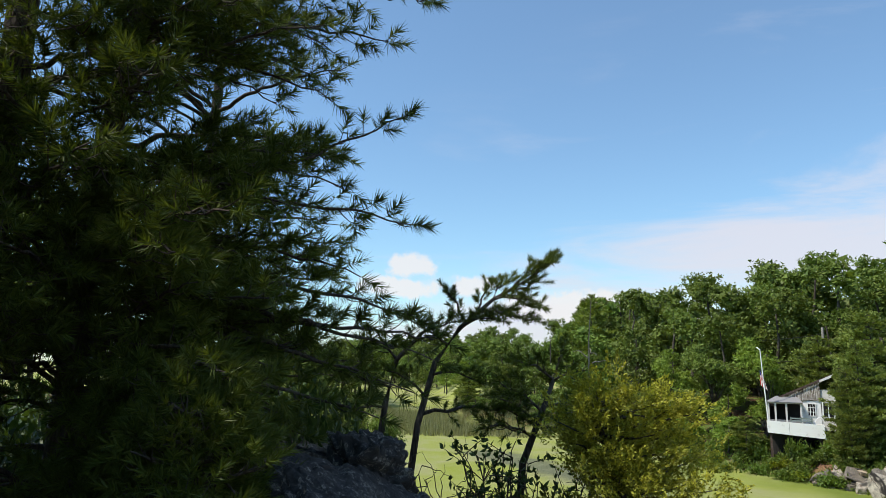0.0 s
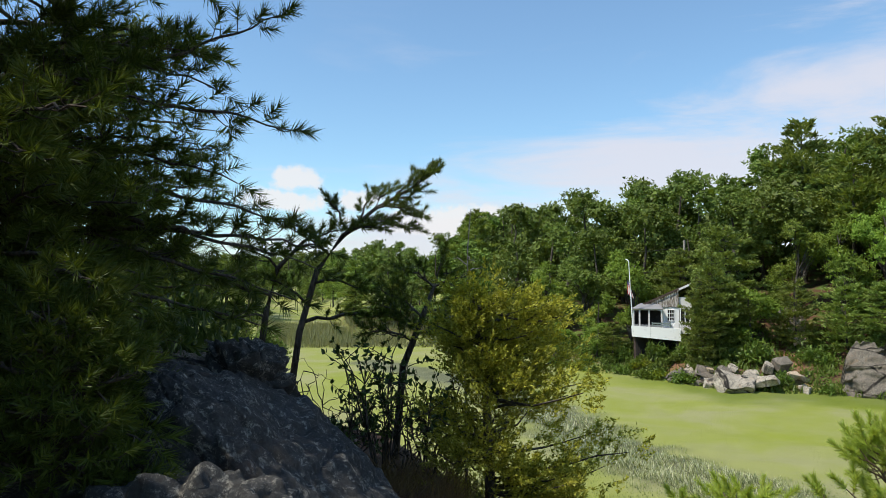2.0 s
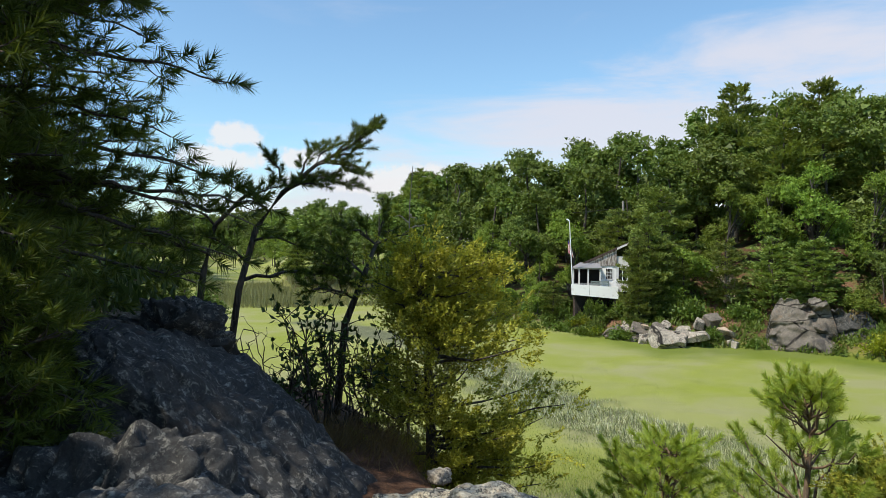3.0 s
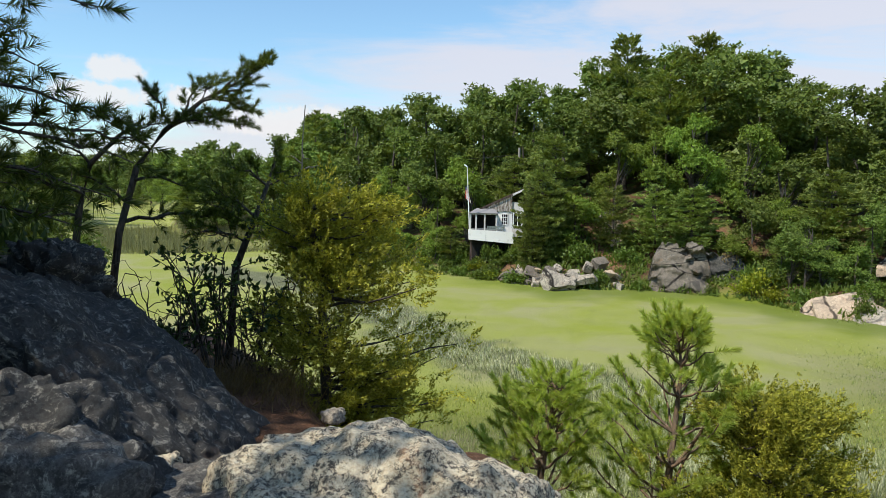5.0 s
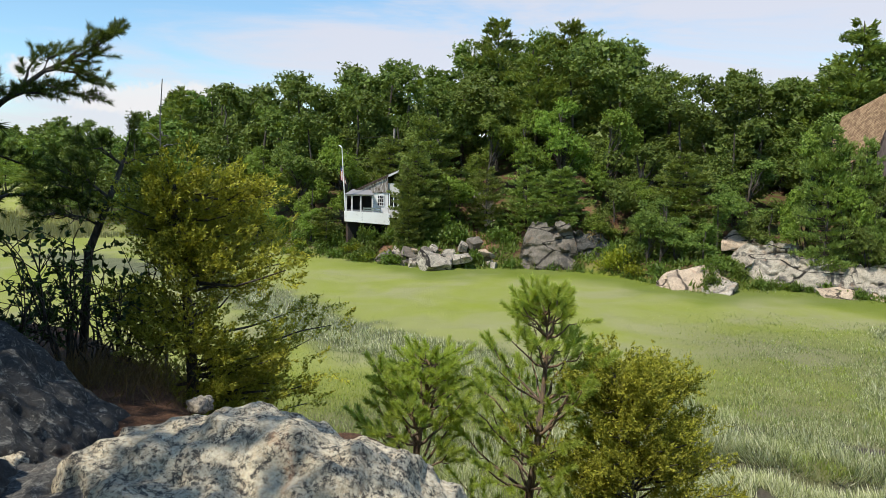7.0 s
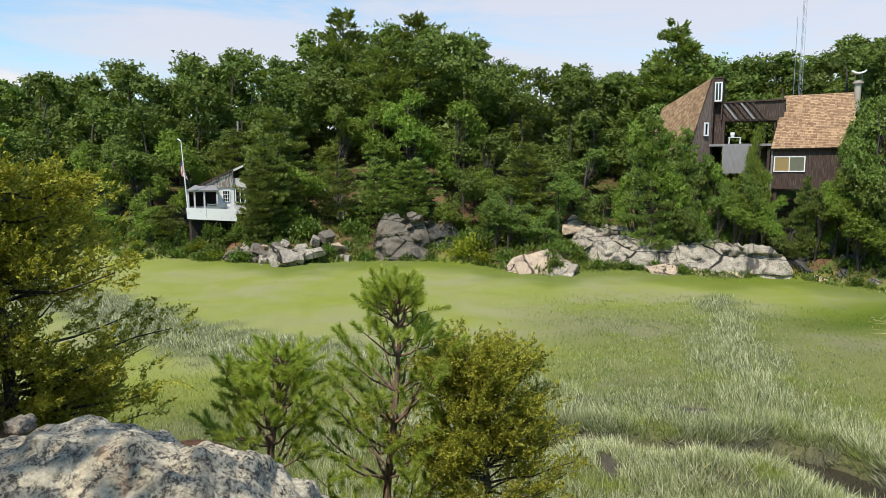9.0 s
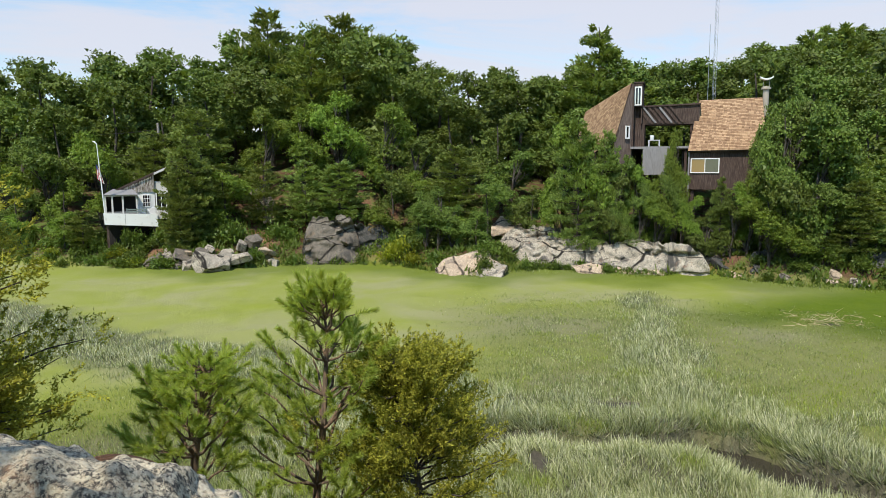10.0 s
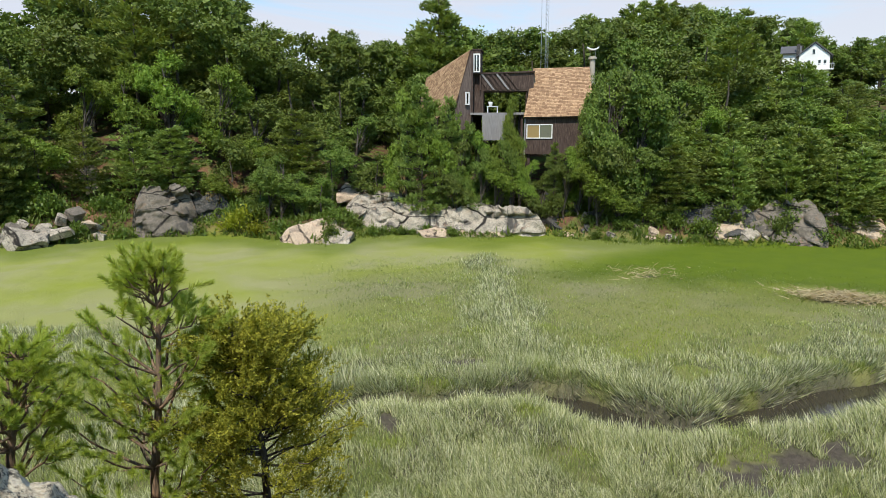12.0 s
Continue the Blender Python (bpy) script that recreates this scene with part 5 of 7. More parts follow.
    rows = [((0.96, 6.92, 6.52), (0.55, 6.7, 6.72), 0.03), ((1.0, 6.92, 6.65), (1.5, 6.8, 6.6), 0.03), ((1.1, 6.9, 6.9), (0.75, 6.8, 7.08), 0.02), ((1.1, 6.9, 6.9), (1.4, 6.7, 7.0), 0.02), ((1.13, 6.9, 7.0), (1.2, 6.9, 7.2), 0.0),
            ((0.9, 6.93, 6.35), (0.4, 6.6, 6.45), 0.05), ((0.93, 6.93, 6.45), (1.3, 6.6, 6.4), 0.03), ((0.98, 6.92, 6.6), (0.6, 7.1, 6.85), 0.03)]
    near_pine("small_pine", "small dark pine among shrubs on the slope", stem, [0.040, 0.036, 0.03, 0.018, 0.008], rows, M_PINE, M_BARK, 58, 0.11, 0.080, 60, 0.26, 0.0075, 0.15, every=0.07)


def build_big_pine():
    """The big dark pine: its trunk stands far to the side, its boughs reach across."""
    rng = np.random.default_rng(61)
    g = float(land(-2.8, 5.3))
    stem = [(-2.85, 5.3, g - 0.1), (-2.76, 5.33, 7.69), (-2.7, 5.36, 8.7), (-2.58, 5.42, 9.9), (-2.52, 5.45, 10.4), (-2.5, 5.47, 10.9)]
    tips = [((-2.5, 5.45, 9.8), (-0.17, 5.9, 10.3), 0.15), ((-2.5, 5.45, 9.7), (-0.52, 5.9, 9.9), 0.12), ((-2.6, 5.4, 9.5), (-1.0, 5.85, 9.3), 0.12), ((-2.7, 5.37, 8.2), (-0.40, 5.95, 9.2), -0.12),
            ((-2.72, 5.36, 8.1), (-0.25, 5.95, 8.22), 0.18), ((-2.72, 5.36, 7.9), (-0.7, 5.9, 7.75), 0.15), ((-2.74, 5.35, 7.6), (-0.2, 5.95, 7.40), 0.16), ((-2.7, 5.36, 8.5), (-1.1, 5.8, 8.8), 0.1),
            ((-2.5, 5.45, 10.2), (-0.5, 5.8, 10.9), 0.1), ((-2.55, 5.43, 10.0), (-1.2, 5.5, 10.5), 0.1), ((-2.75, 5.34, 7.4), (-0.9, 5.6, 7.0), 0.12), ((-2.76, 5.33, 7.2), (-1.3, 5.4, 6.7), 0.1), ((-2.7, 5.36, 8.6), (-1.4, 5.3, 8.4), 0.1)]
    for k in range(84):
        z = rng.uniform(5.9, 10.3)
        a = rng.uniform(-2.5, 1.2)
        length = rng.uniform(0.9, 2.0)
        x = np.interp(z, [p[2] for p in stem], [p[0] for p in stem])
        tips.append(((x, 5.36, z), (x + math.cos(a) * length, 5.36 + math.sin(a) * length * 0.9, z + rng.uniform(-0.2, 0.35) * length), 0.08 * length))
    tips += [((-2.72, 5.35, 7.5), (-0.05, 5.7, 7.05), 0.12), ((-2.74, 5.35, 7.3), (-0.2, 5.5, 6.8), 0.12), ((-2.74, 5.35, 7.2), (0.05, 5.9, 7.2), 0.14), ((-2.76, 5.33, 7.0), (-0.45, 5.3, 6.62), 0.1)]
    for k in range(14):
        z = rng.uniform(6.1, 7.7)
        a = rng.uniform(-0.9, 0.45)
        length = rng.uniform(1.1, 2.2)
        tips.append(((-2.76, 5.33, z), (-2.76 + math.cos(a) * length, 5.33 + math.sin(a) * length, z + rng.uniform(-0.15, 0.12) * length), 0.08 * length))
    # low boughs that hang before the outcrop
    for k in range(11):
        tips.append(((-2.76, 5.33, 6.2 + 0.09 * k), (-1.05 + rng.uniform(-0.45, 0.2), 4.2 + rng.uniform(-0.35, 0.3), 5.95 + 0.085 * k), 0.1))
    near_pine("big_pine", "large dark shaded pine with drooping boughs", stem, [0.11, 0.10, 0.09, 0.075, 0.06, 0.03], tips, M_PINE, M_BARK, 62, 0.15, 0.125, 52, 0.40, 0.0090, 0.3, every=0.17)
    stem = [(-3.45, 5.0, 5.2), (-3.3, 5.01, 8.75), (-3.29, 5.01, 9.71), (-3.2, 5.0, 12.0)]
    tips = []
    for k in range(36):
        z = rng.uniform(6.0, 10.6)
        a = rng.uniform(-2.6, 1.0)
        length = rng.uniform(0.8, 1.8)
        tips.append(((-3.35, 5.0, z), (-3.35 + math.cos(a) * length, 5.0 + math.sin(a) * length, z + rng.uniform(-0.2, 0.35) * length), 0.08 * length))
    near_pine("big_pine", "shaded pine standing behind the outcrop", [(-3.0, 8.2, 5.2), (-2.9, 8.2, 8.0), (-2.8, 8.2, 11.3)], [0.10, 0.09, 0.04],
              [((-2.9, 8.2, z), (-2.9 + math.cos(a) * l, 8.2 + math.sin(a) * l, z + 0.15 * l), 0.1) for z, a, l in zip(rng.uniform(6.2, 11.0, 34), rng.uniform(-2.6, 0.8, 34), rng.uniform(0.9, 2.1, 34))],
              M_PINE, M_BARK, 64, 0.17, 0.12, 42, 0.5, 0.011, 0.3, every=0.22)
    near_pine("big_pine", "thick-stemmed shaded pine behind the nearer boughs", stem, [0.13, 0.12, 0.11, 0.06], tips, M_PINE, M_BARK, 63, 0.15, 0.125, 46, 0.46, 0.0095, 0.3, every=0.2)


def build_overhanging_pine():
    """The pine beside the camera whose boughs throw dappled shade on the hump."""
    rng = np.random.default_rng(66)
    stem = [(-4.5, 1.5, 5.0), (-4.4, 1.6, 7.5), (-4.3, 1.7, 9.6), (-4.2, 1.8, 11.8)]
    rows = []
    for k in range(12):
        z = rng.uniform(9.6, 10.8)
        rows.append(((-4.35, 1.7, z - 0.6), (-2.25 + rng.uniform(-0.7, 0.8), 2.45 + rng.uniform(-0.6, 0.7), z), 0.1))
    near_pine("overhanging_pine", "pine whose boughs hang over the outcrop", stem, [0.12, 0.11, 0.09, 0.04], rows, M_PINE, M_BARK, 67, 0.15, 0.11, 60, 0.28, 0.012, 0.45, every=0.26)


def juniper(name, label, stem, radii, reach, seed, count, sprays, rise=0.5, lo=0.2, lop=(0.0, 0.0), full=False):
    """A red cedar: rising branches clothed in fine scale-like sprays."""
    rng = np.random.default_rng(seed)
    o = np.asarray(stem[0], float)
    ob = thing(name, Matrix.Translation(stem[0]), label, "tree")
    stem = np.asarray(stem, float)
    part("trunk", [(*tube(stem - o, radii, 8), M_BARK, True)], ob)
    for k in range(count):
        t = lo + (0.98 - lo) * rng.random() ** (1.35 if full else 0.9)
        i = t * (len(stem) - 1)
        j = min(int(i), len(stem) - 2)
        root = stem[j] + (stem[j + 1] - stem[j]) * (i - j)
        a = rng.uniform(0, 6.28)
        length = reach * ((1.12 - t) ** 0.6 if not full else 0.30 + 0.75 * math.sin(math.pi * min(1.0, 0.18 + 0.80 * t))) * rng.uniform(0.5, 1.12)
        length *= 0.62 + 0.62 * abs(math.sin(2.3 * a + 5.0 * t))
        tip = root + [math.cos(a) * length + lop[0] * length, math.sin(a) * length + lop[1] * length, rise * length * rng.uniform(0.5, 1.3)]
        line = bend(root, tip, -0.05 * length, 5, 0.02, rng)
        limb = part("branch", [(*tube(line - o, np.linspace(0.016, 0.004, 5), 4), M_BARK, True)], ob)
        pts, ways = [], []
        for q in range(sprays):
            s = rng.uniform(0.3, 1.05)
            c = root + (tip - root) * s + rng.normal(0, 0.075, 3)
            m = 44
            way = unit(unit(tip - root) + rng.normal(0, 0.45, 3) + [0, 0, 0.45])
            along = rng.random((m, 1))
            pts.append(c - o + way * along * 0.19 + rng.normal(0, 0.024, (m, 3)) * (1.2 - along))
            ways.append(way + rng.normal(0, 0.5, (m, 3)))
        pts, ways = np.concatenate(pts), np.concatenate(ways)
        n = len(pts)
        part("foliage", [(*sprigs(pts, ways, 0.034 * rng.uniform(0.6, 1.3, n), 0.017 * rng.uniform(0.7, 1.3, n), rng, rng.normal(size=(n, 3))), M_JUNIPER, False)], limb)
    return ob


def build_junipers():
    g = float(land(1.51, 6.11))
    juniper("juniper", "yellow-green red cedar growing at the end of the ledge",
            [(1.51, 6.11, g - 0.1), (1.50, 6.11, 5.1), (1.46, 6.12, 5.92), (1.40, 6.13, 6.4), (1.35, 6.15, 6.85)], [0.055, 0.05, 0.035, 0.02, 0.006], 0.74, 71, 112, 19, 0.22, 0.03, (0.28, -0.10), True)
    g = float(land(5.55, 4.75))
    juniper("juniper", "olive-green cedar bush beside the young pine",
            [(5.60, 4.65, g - 0.1), (5.58, 4.68, 3.4), (5.5, 4.75, 4.2), (5.41, 4.87, 4.85)], [0.05, 0.04, 0.025, 0.006], 1.06, 72, 112, 22, 0.45, 0.06)


def build_shrubs():
    """Leafy shrub stems and dead twigs between the outcrop and the juniper."""
    rng = np.random.default_rng(75)
    for x, y, tall, wide, count, label in ((0.55, 6.35, 1.15, 0.42, 7, "sparse shrub with dark oval leaves"), (0.95, 6.45, 0.85, 0.5, 8, "sparse shrub with dark oval leaves"), (0.2, 6.4, 0.7, 0.4, 5, "low twiggy shrub on the ledge")):
        z = float(land(x, y))
        ob = thing("shrub", Matrix.Translation((x, y, z - 0.05)), label, "shrub", "shrubs on the slope")
        for k in range(count):
            a = rng.uniform(0, 6.28)
            tip = np.array([math.cos(a) * wide * rng.uniform(0.3, 1), math.sin(a) * wide * rng.uniform(0.3, 1), tall * rng.uniform(0.6, 1.05)])
            line = bend((0.03 * math.cos(a), 0.03 * math.sin(a), 0), tip, 0.03, 6, 0.02, rng)
            wood, pts, ways = [tube(line, np.linspace(0.012, 0.004, 6), 5)], [], []
            for q in range(9):
                here = line[rng.integers(2, 6)]
                end = here + rng.normal(0, 0.13, 3) + [0, 0, 0.08]
                wood.append(tube(bend(here, end, 0.01, 4), np.linspace(0.005, 0.002, 4), 4))
                for s in (0.5, 0.75, 1.0, 1.0):
                    pts.append(np.repeat([here + (end - here) * s], 2, 0))
                    ways.append(unit(end - here) * 0.6 + rng.normal(0, 0.6, (2, 3)) + [0, 0, 0.3])
            pts, ways = np.concatenate(pts), np.concatenate(ways)
            n = len(pts)
            limb = part("stem", [(*join(wood), M_BARK, True)], ob)
            part("foliage", [(*leaves(pts, ways, 0.065 * rng.uniform(0.7, 1.3, n), 0.032 * rng.uniform(0.8, 1.2, n), rng), M_SHRUB, False)], limb)
    # bare, dark, twiggy brush between the pines and the juniper
    for x, y, tall, wide in ((0.05, 6.6, 0.95, 0.6), (0.75, 6.5, 0.9, 0.7), (1.1, 6.2, 0.6, 0.5)):
        z = float(land(x, y))
        ob = thing("dead_shrub", Matrix.Translation((x, y, z - 0.05)), "bare twiggy shrub with dark crooked branches", "shrub", "shrubs on the slope")
        for k in range(9):
            a = rng.uniform(0, 6.28)
            tip = np.array([math.cos(a) * wide * rng.uniform(0.4, 1), math.sin(a) * wide * rng.uniform(0.2, 0.7), tall * rng.uniform(0.45, 1.05)])
            line = bend((0.04 * math.cos(a), 0.04 * math.sin(a), 0), tip, 0.06, 8, 0.035, rng)
            stem = part("stem", [(*tube(line, np.linspace(0.011, 0.003, 8), 5), M_BARK, True)], ob)
            for q in range(6):
                here = line[rng.integers(3, 8)]
                end = here + rng.normal(0, 0.17, 3) + [0.03, 0, 0.04]
                part("twig", [(*tube(bend(here, end, 0.02, 6, 0.015, rng), np.linspace(0.005, 0.0016, 6), 4), M_BARK, True)], stem)
    # the dead sapling that stands up out of the juniper
    o = np.array((1.32, 6.35, float(land(1.32, 6.35)) - 0.1))
    ob = thing("dead_sapling", Matrix.Translation(o), "bare grey dead sapling with a whip-like top", "tree")
    stem = bend((0, 0, 0), (0.02, -0.1, 7.62 - o[2]), 0, 9, 0.02, rng)
    part("trunk", [(*tube(stem, np.linspace(0.018, 0.004, 9), 6), M_DEADWOOD, True)], ob)
    for k in range(26):
        i = rng.uniform(2.0, 7.0)
        j = int(i)
        root = stem[j] + (stem[j + 1] - stem[j]) * (i - j)
        a = rng.uniform(0, 6.28)
        length = rng.uniform(0.15, 0.5) * (1.2 - i / 8)
        part("twig", [(*tube(bend(root, root + [math.cos(a) * length, math.sin(a) * length, rng.uniform(-0.2, 0.5) * length], 0.02, 5, 0.01, rng), np.linspace(0.007, 0.002, 5), 4), M_DEADWOOD, True)], ob)


def build_undergrowth():
    """Low dark shrubs in the shade under the big pines."""
    rng = np.random.default_rng(77)
    for k in range(26):
        az, r = rng.uniform(7, 36), rng.uniform(6.8, 13)
        x, y, z = at_ground(az, r, 0.05)
        UNDER((x, y, z), rng.uniform(0, 6.28), rng.uniform(0.6, 1.1), rng.uniform(0.9, 1.9))


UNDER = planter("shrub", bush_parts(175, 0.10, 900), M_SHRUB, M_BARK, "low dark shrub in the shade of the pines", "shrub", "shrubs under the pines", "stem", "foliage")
build_undergrowth()
build_young_pines()
build_leaning_pines()
build_big_pine()
build_overhanging_pine()
build_junipers()
build_shrubs()


# ---- rocks ----
def rock_mesh(name, size, seed, mat, detail=4, rough=0.16, strata=0.0, square=0.5, chip=0.0):
    """A weathered boulder of the given size: an uneven, squared lump, split by ledges and joints."""
    bm = bmesh.new()
    bmesh.ops.create_icosphere(bm, subdivisions=detail, radius=1.0)
    sh = Vector((seed * 3.17, seed * 1.73, seed * 2.29))
    span = max(size)
    for v in bm.verts:
        d = v.co.normalized()
        m = max(abs(d.x), abs(d.y), abs(d.z))
        c = d * (1 - square) + d / m * square * 0.82
        w = Vector((c.x * size[0], c.y * size[1], c.z * size[2]))
        big = noise.fractal(w * 1.8 / span + sh, 0.9, 2.1, 4)
        ridge = 1 - abs(noise.noise(w * 1.7 + sh * 2))
        fine = noise.fractal(w * 4.0 + sh, 0.8, 2.2, 4)
        k = 1 + rough * big * 1.4 + rough * 0.5 * (ridge - 0.7) + rough * 0.25 * fine
        if strata:
            # blocks: each cell of a skewed grid stands out or back, with a groove along its edges
            q = Vector((w.x / (strata * 2.2), w.y / (strata * 2.2), w.z / strata)) + Vector((0.5 * noise.noise(w * 0.5 + sh), 0.5 * noise.noise(w * 0.5 - sh), 0.45 * noise.noise(w * 0.35 + sh * 3) + 0.12 * w.x / strata))
            cell = Vector((math.floor(q.x), math.floor(q.y), math.floor(q.z)))
            f = q - cell
            near = min(f.z, 1 - f.z, (min(f.x, 1 - f.x) * 2.2))
            groove = -0.15 * max(0.0, 1 - near / 0.07)
            k += 0.17 * noise.noise(cell * 5.31 + sh) + groove
        v.co = w * k
        if chip:
            # broken faces: cells stand out or back, with cracks between some of them
            for scale, share in ((1.5, 1.0), (4.2, 0.4)):
                e = Vector((w.x, w.y, w.z * 1.7)) * scale + sh + 0.35 * noise.noise_vector(w * scale * 1.6 + sh)
                dist, at = noise.voronoi(e)
                v.co += d * chip * share * (0.7 * noise.noise(at[0] * 3.7) - 1.1 * max(0.0, 1 - (dist[1] - dist[0]) / 0.09))
        if detail > 5 or strata:
            v.co += d * (0.085 * noise.fractal(w * 2.6 + sh, 0.9, 2.1, 3) + 0.016 * noise.fractal(w * 9.0 + sh, 0.8, 2.1, 3))
    mesh = bpy.data.meshes.new(name)
    bm.to_mesh(mesh)
    bm.free()
    mesh.polygons.foreach_set("use_smooth", np.full(len(mesh.polygons), detail > 5 or strata == 0))
    mesh.materials.append(mat)
    return mesh


def rock(place, size, turn, seed, mat, label, detail=4, rough=0.16, strata=0.0, square=0.5, tilt=(0, 0), group="", chip=0.0):
    ob = new("rock", rock_mesh("rock", size, seed, mat, detail, rough, strata, square, chip))
    ob.matrix_world = pose(*place, tilt[0], tilt[1], turn)
    return tagged(ob, label, "rock", group)


def build_near_rocks():
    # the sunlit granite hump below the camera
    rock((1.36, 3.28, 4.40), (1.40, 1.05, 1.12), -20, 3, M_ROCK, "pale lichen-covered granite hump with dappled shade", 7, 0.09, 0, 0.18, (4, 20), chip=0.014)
    # the big shaded slab and the ledges behind it; dark colours hold the shade
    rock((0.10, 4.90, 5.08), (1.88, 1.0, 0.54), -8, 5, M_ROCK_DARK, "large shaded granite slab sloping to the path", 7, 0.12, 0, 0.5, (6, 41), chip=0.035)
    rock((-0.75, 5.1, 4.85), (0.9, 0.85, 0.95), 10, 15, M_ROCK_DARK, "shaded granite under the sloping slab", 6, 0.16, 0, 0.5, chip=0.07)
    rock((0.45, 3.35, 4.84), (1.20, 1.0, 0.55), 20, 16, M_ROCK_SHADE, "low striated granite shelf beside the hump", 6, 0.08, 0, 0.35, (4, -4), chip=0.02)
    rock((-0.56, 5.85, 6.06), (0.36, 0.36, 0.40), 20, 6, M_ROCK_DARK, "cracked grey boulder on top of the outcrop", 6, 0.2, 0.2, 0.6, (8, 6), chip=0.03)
    rock((-0.66, 5.5, 5.6), (0.5, 0.4, 0.4), 35, 17, M_ROCK_DARK, "broken rock under the cracked boulder, coloured dark for shade", 6, 0.2, 0.22, 0.55, (8, 6), chip=0.04)
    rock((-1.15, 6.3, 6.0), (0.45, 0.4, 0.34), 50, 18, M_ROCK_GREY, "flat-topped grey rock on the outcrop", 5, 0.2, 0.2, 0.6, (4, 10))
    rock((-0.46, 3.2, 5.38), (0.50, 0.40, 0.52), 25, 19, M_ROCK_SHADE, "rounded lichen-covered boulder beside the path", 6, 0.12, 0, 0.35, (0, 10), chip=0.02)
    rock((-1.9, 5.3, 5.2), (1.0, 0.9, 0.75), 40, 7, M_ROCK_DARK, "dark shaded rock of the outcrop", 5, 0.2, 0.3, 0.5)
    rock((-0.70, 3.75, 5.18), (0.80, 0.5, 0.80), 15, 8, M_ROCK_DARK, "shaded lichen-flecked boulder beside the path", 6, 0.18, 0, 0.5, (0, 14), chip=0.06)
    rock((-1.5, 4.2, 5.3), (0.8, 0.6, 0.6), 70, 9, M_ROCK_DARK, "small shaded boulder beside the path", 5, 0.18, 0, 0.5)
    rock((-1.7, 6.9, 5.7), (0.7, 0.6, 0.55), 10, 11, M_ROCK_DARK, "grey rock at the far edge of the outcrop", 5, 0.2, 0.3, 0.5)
    rock((1.30, 5.0, 5.18), (0.09, 0.075, 0.06), 30, 12, M_ROCK_PALE, "small pale stone at the end of the path", 4, 0.18, 0, 0.4)
    rock((0.10, 4.05, 5.30), (0.12, 0.10, 0.10), 70, 13, M_ROCK, "small broken stone on the needle-strewn path", 5, 0.2, 0, 0.5, chip=0.02)
    rock((0.22, 3.7, 5.2), (0.20, 0.12, 0.08), 20, 14, M_ROCK, "small flat stone on the needle-strewn path", 5, 0.2, 0, 0.5, chip=0.02)


def block(bm, middle, half, rng, jag, skew):
    """One angular block: the hull of a jittered box with a few chipped corners."""
    corners = []
    for sx in (-1, 1):
        for sy in (-1, 1):
            for sz in (-1, 1):
                k = 1 - jag * rng.random(3) * [1, 1, 0.7]
                c = np.array([sx, sy, sz]) * half * k
                corners.append(c)
                if rng.random() < 0.6:
                    corners.append(c * [rng.uniform(0.55, 0.9), 1.0, 1.0] + [0, 0, 0.08 * half[2] * sz])
                if rng.random() < 0.4:
                    corners.append(c * [1.0, rng.uniform(0.5, 0.85), 1.02])
    made = []
    turn = rng.normal(0, 0.22)
    co, si = math.cos(turn), math.sin(turn)
    tip = rng.normal(0, 0.08, 2)
    for c in corners:
        p = middle + [co * c[0] - si * c[1] + skew * c[2], si * c[0] + co * c[1], c[2] + tip[0] * c[0] + tip[1] * c[1]]
        made.append(bm.verts.new(p))
    out = bmesh.ops.convex_hull(bm, input=made)
    loose = [g for g in set(out["geom_interior"]) | set(out["geom_unused"]) if isinstance(g, bmesh.types.BMVert)]
    bmesh.ops.delete(bm, geom=loose, context="VERTS")


def ledge_mesh(size, seed, mat, layers, splits, jag=0.28):
    """A jointed granite ledge: layers of angular blocks with open cracks between them."""
    rng = np.random.default_rng(seed)
    bm = bmesh.new()
    size = np.asarray(size, float)
    plates = layers * splits + (2 if layers * splits > 1 else 0)
    for k in range(plates):
        if plates == 1:
            half, mid = size, np.zeros(3)
        else:
            # broad plates lower down, smaller and shifted ones above, each overlapping its neighbours
            half = size * [rng.uniform(0.55, 0.95), rng.uniform(0.65, 0.95), rng.uniform(0.28, 0.5)] * min(1.0, (6 / plates) ** 0.4)
            mid = (size - half) * [rng.uniform(-1, 1), rng.uniform(-0.6, 0.6), -1 + 2 * k / (plates - 1)]
        block(bm, mid, half, rng, jag, rng.normal(0, 0.3))
    bmesh.ops.triangulate(bm, faces=bm.faces[:])
    bmesh.ops.subdivide_edges(bm, edges=[e for e in bm.edges if e.calc_length() > 0.45], cuts=2, use_grid_fill=True)
    bmesh.ops.subdivide_edges(bm, edges=[e for e in bm.edges if e.calc_length() > 0.30], cuts=1, use_grid_fill=True)
    bmesh.ops.triangulate(bm, faces=bm.faces[:])
    bmesh.ops.smooth_vert(bm, verts=bm.verts[:], factor=0.2, use_axis_x=True, use_axis_y=True, use_axis_z=True)
    sh = Vector((seed * 3.17, seed * 1.73, seed * 2.29))
    for v in bm.verts:
        v.co += noise.noise_vector(v.co * 0.8 + sh) * 0.26 + noise.noise_vector(v.co * 2.4 + sh) * 0.05 + noise.noise_vector(v.co * 6.0 + sh) * 0.02
    mesh = bpy.data.meshes.new("rock")
    bm.to_mesh(mesh)
    bm.free()
    mesh.polygons.foreach_set("use_smooth", np.full(len(mesh.polygons), True))
    mesh.set_sharp_from_angle(angle=radians(30))
    mesh.materials.append(mat)
    return mesh


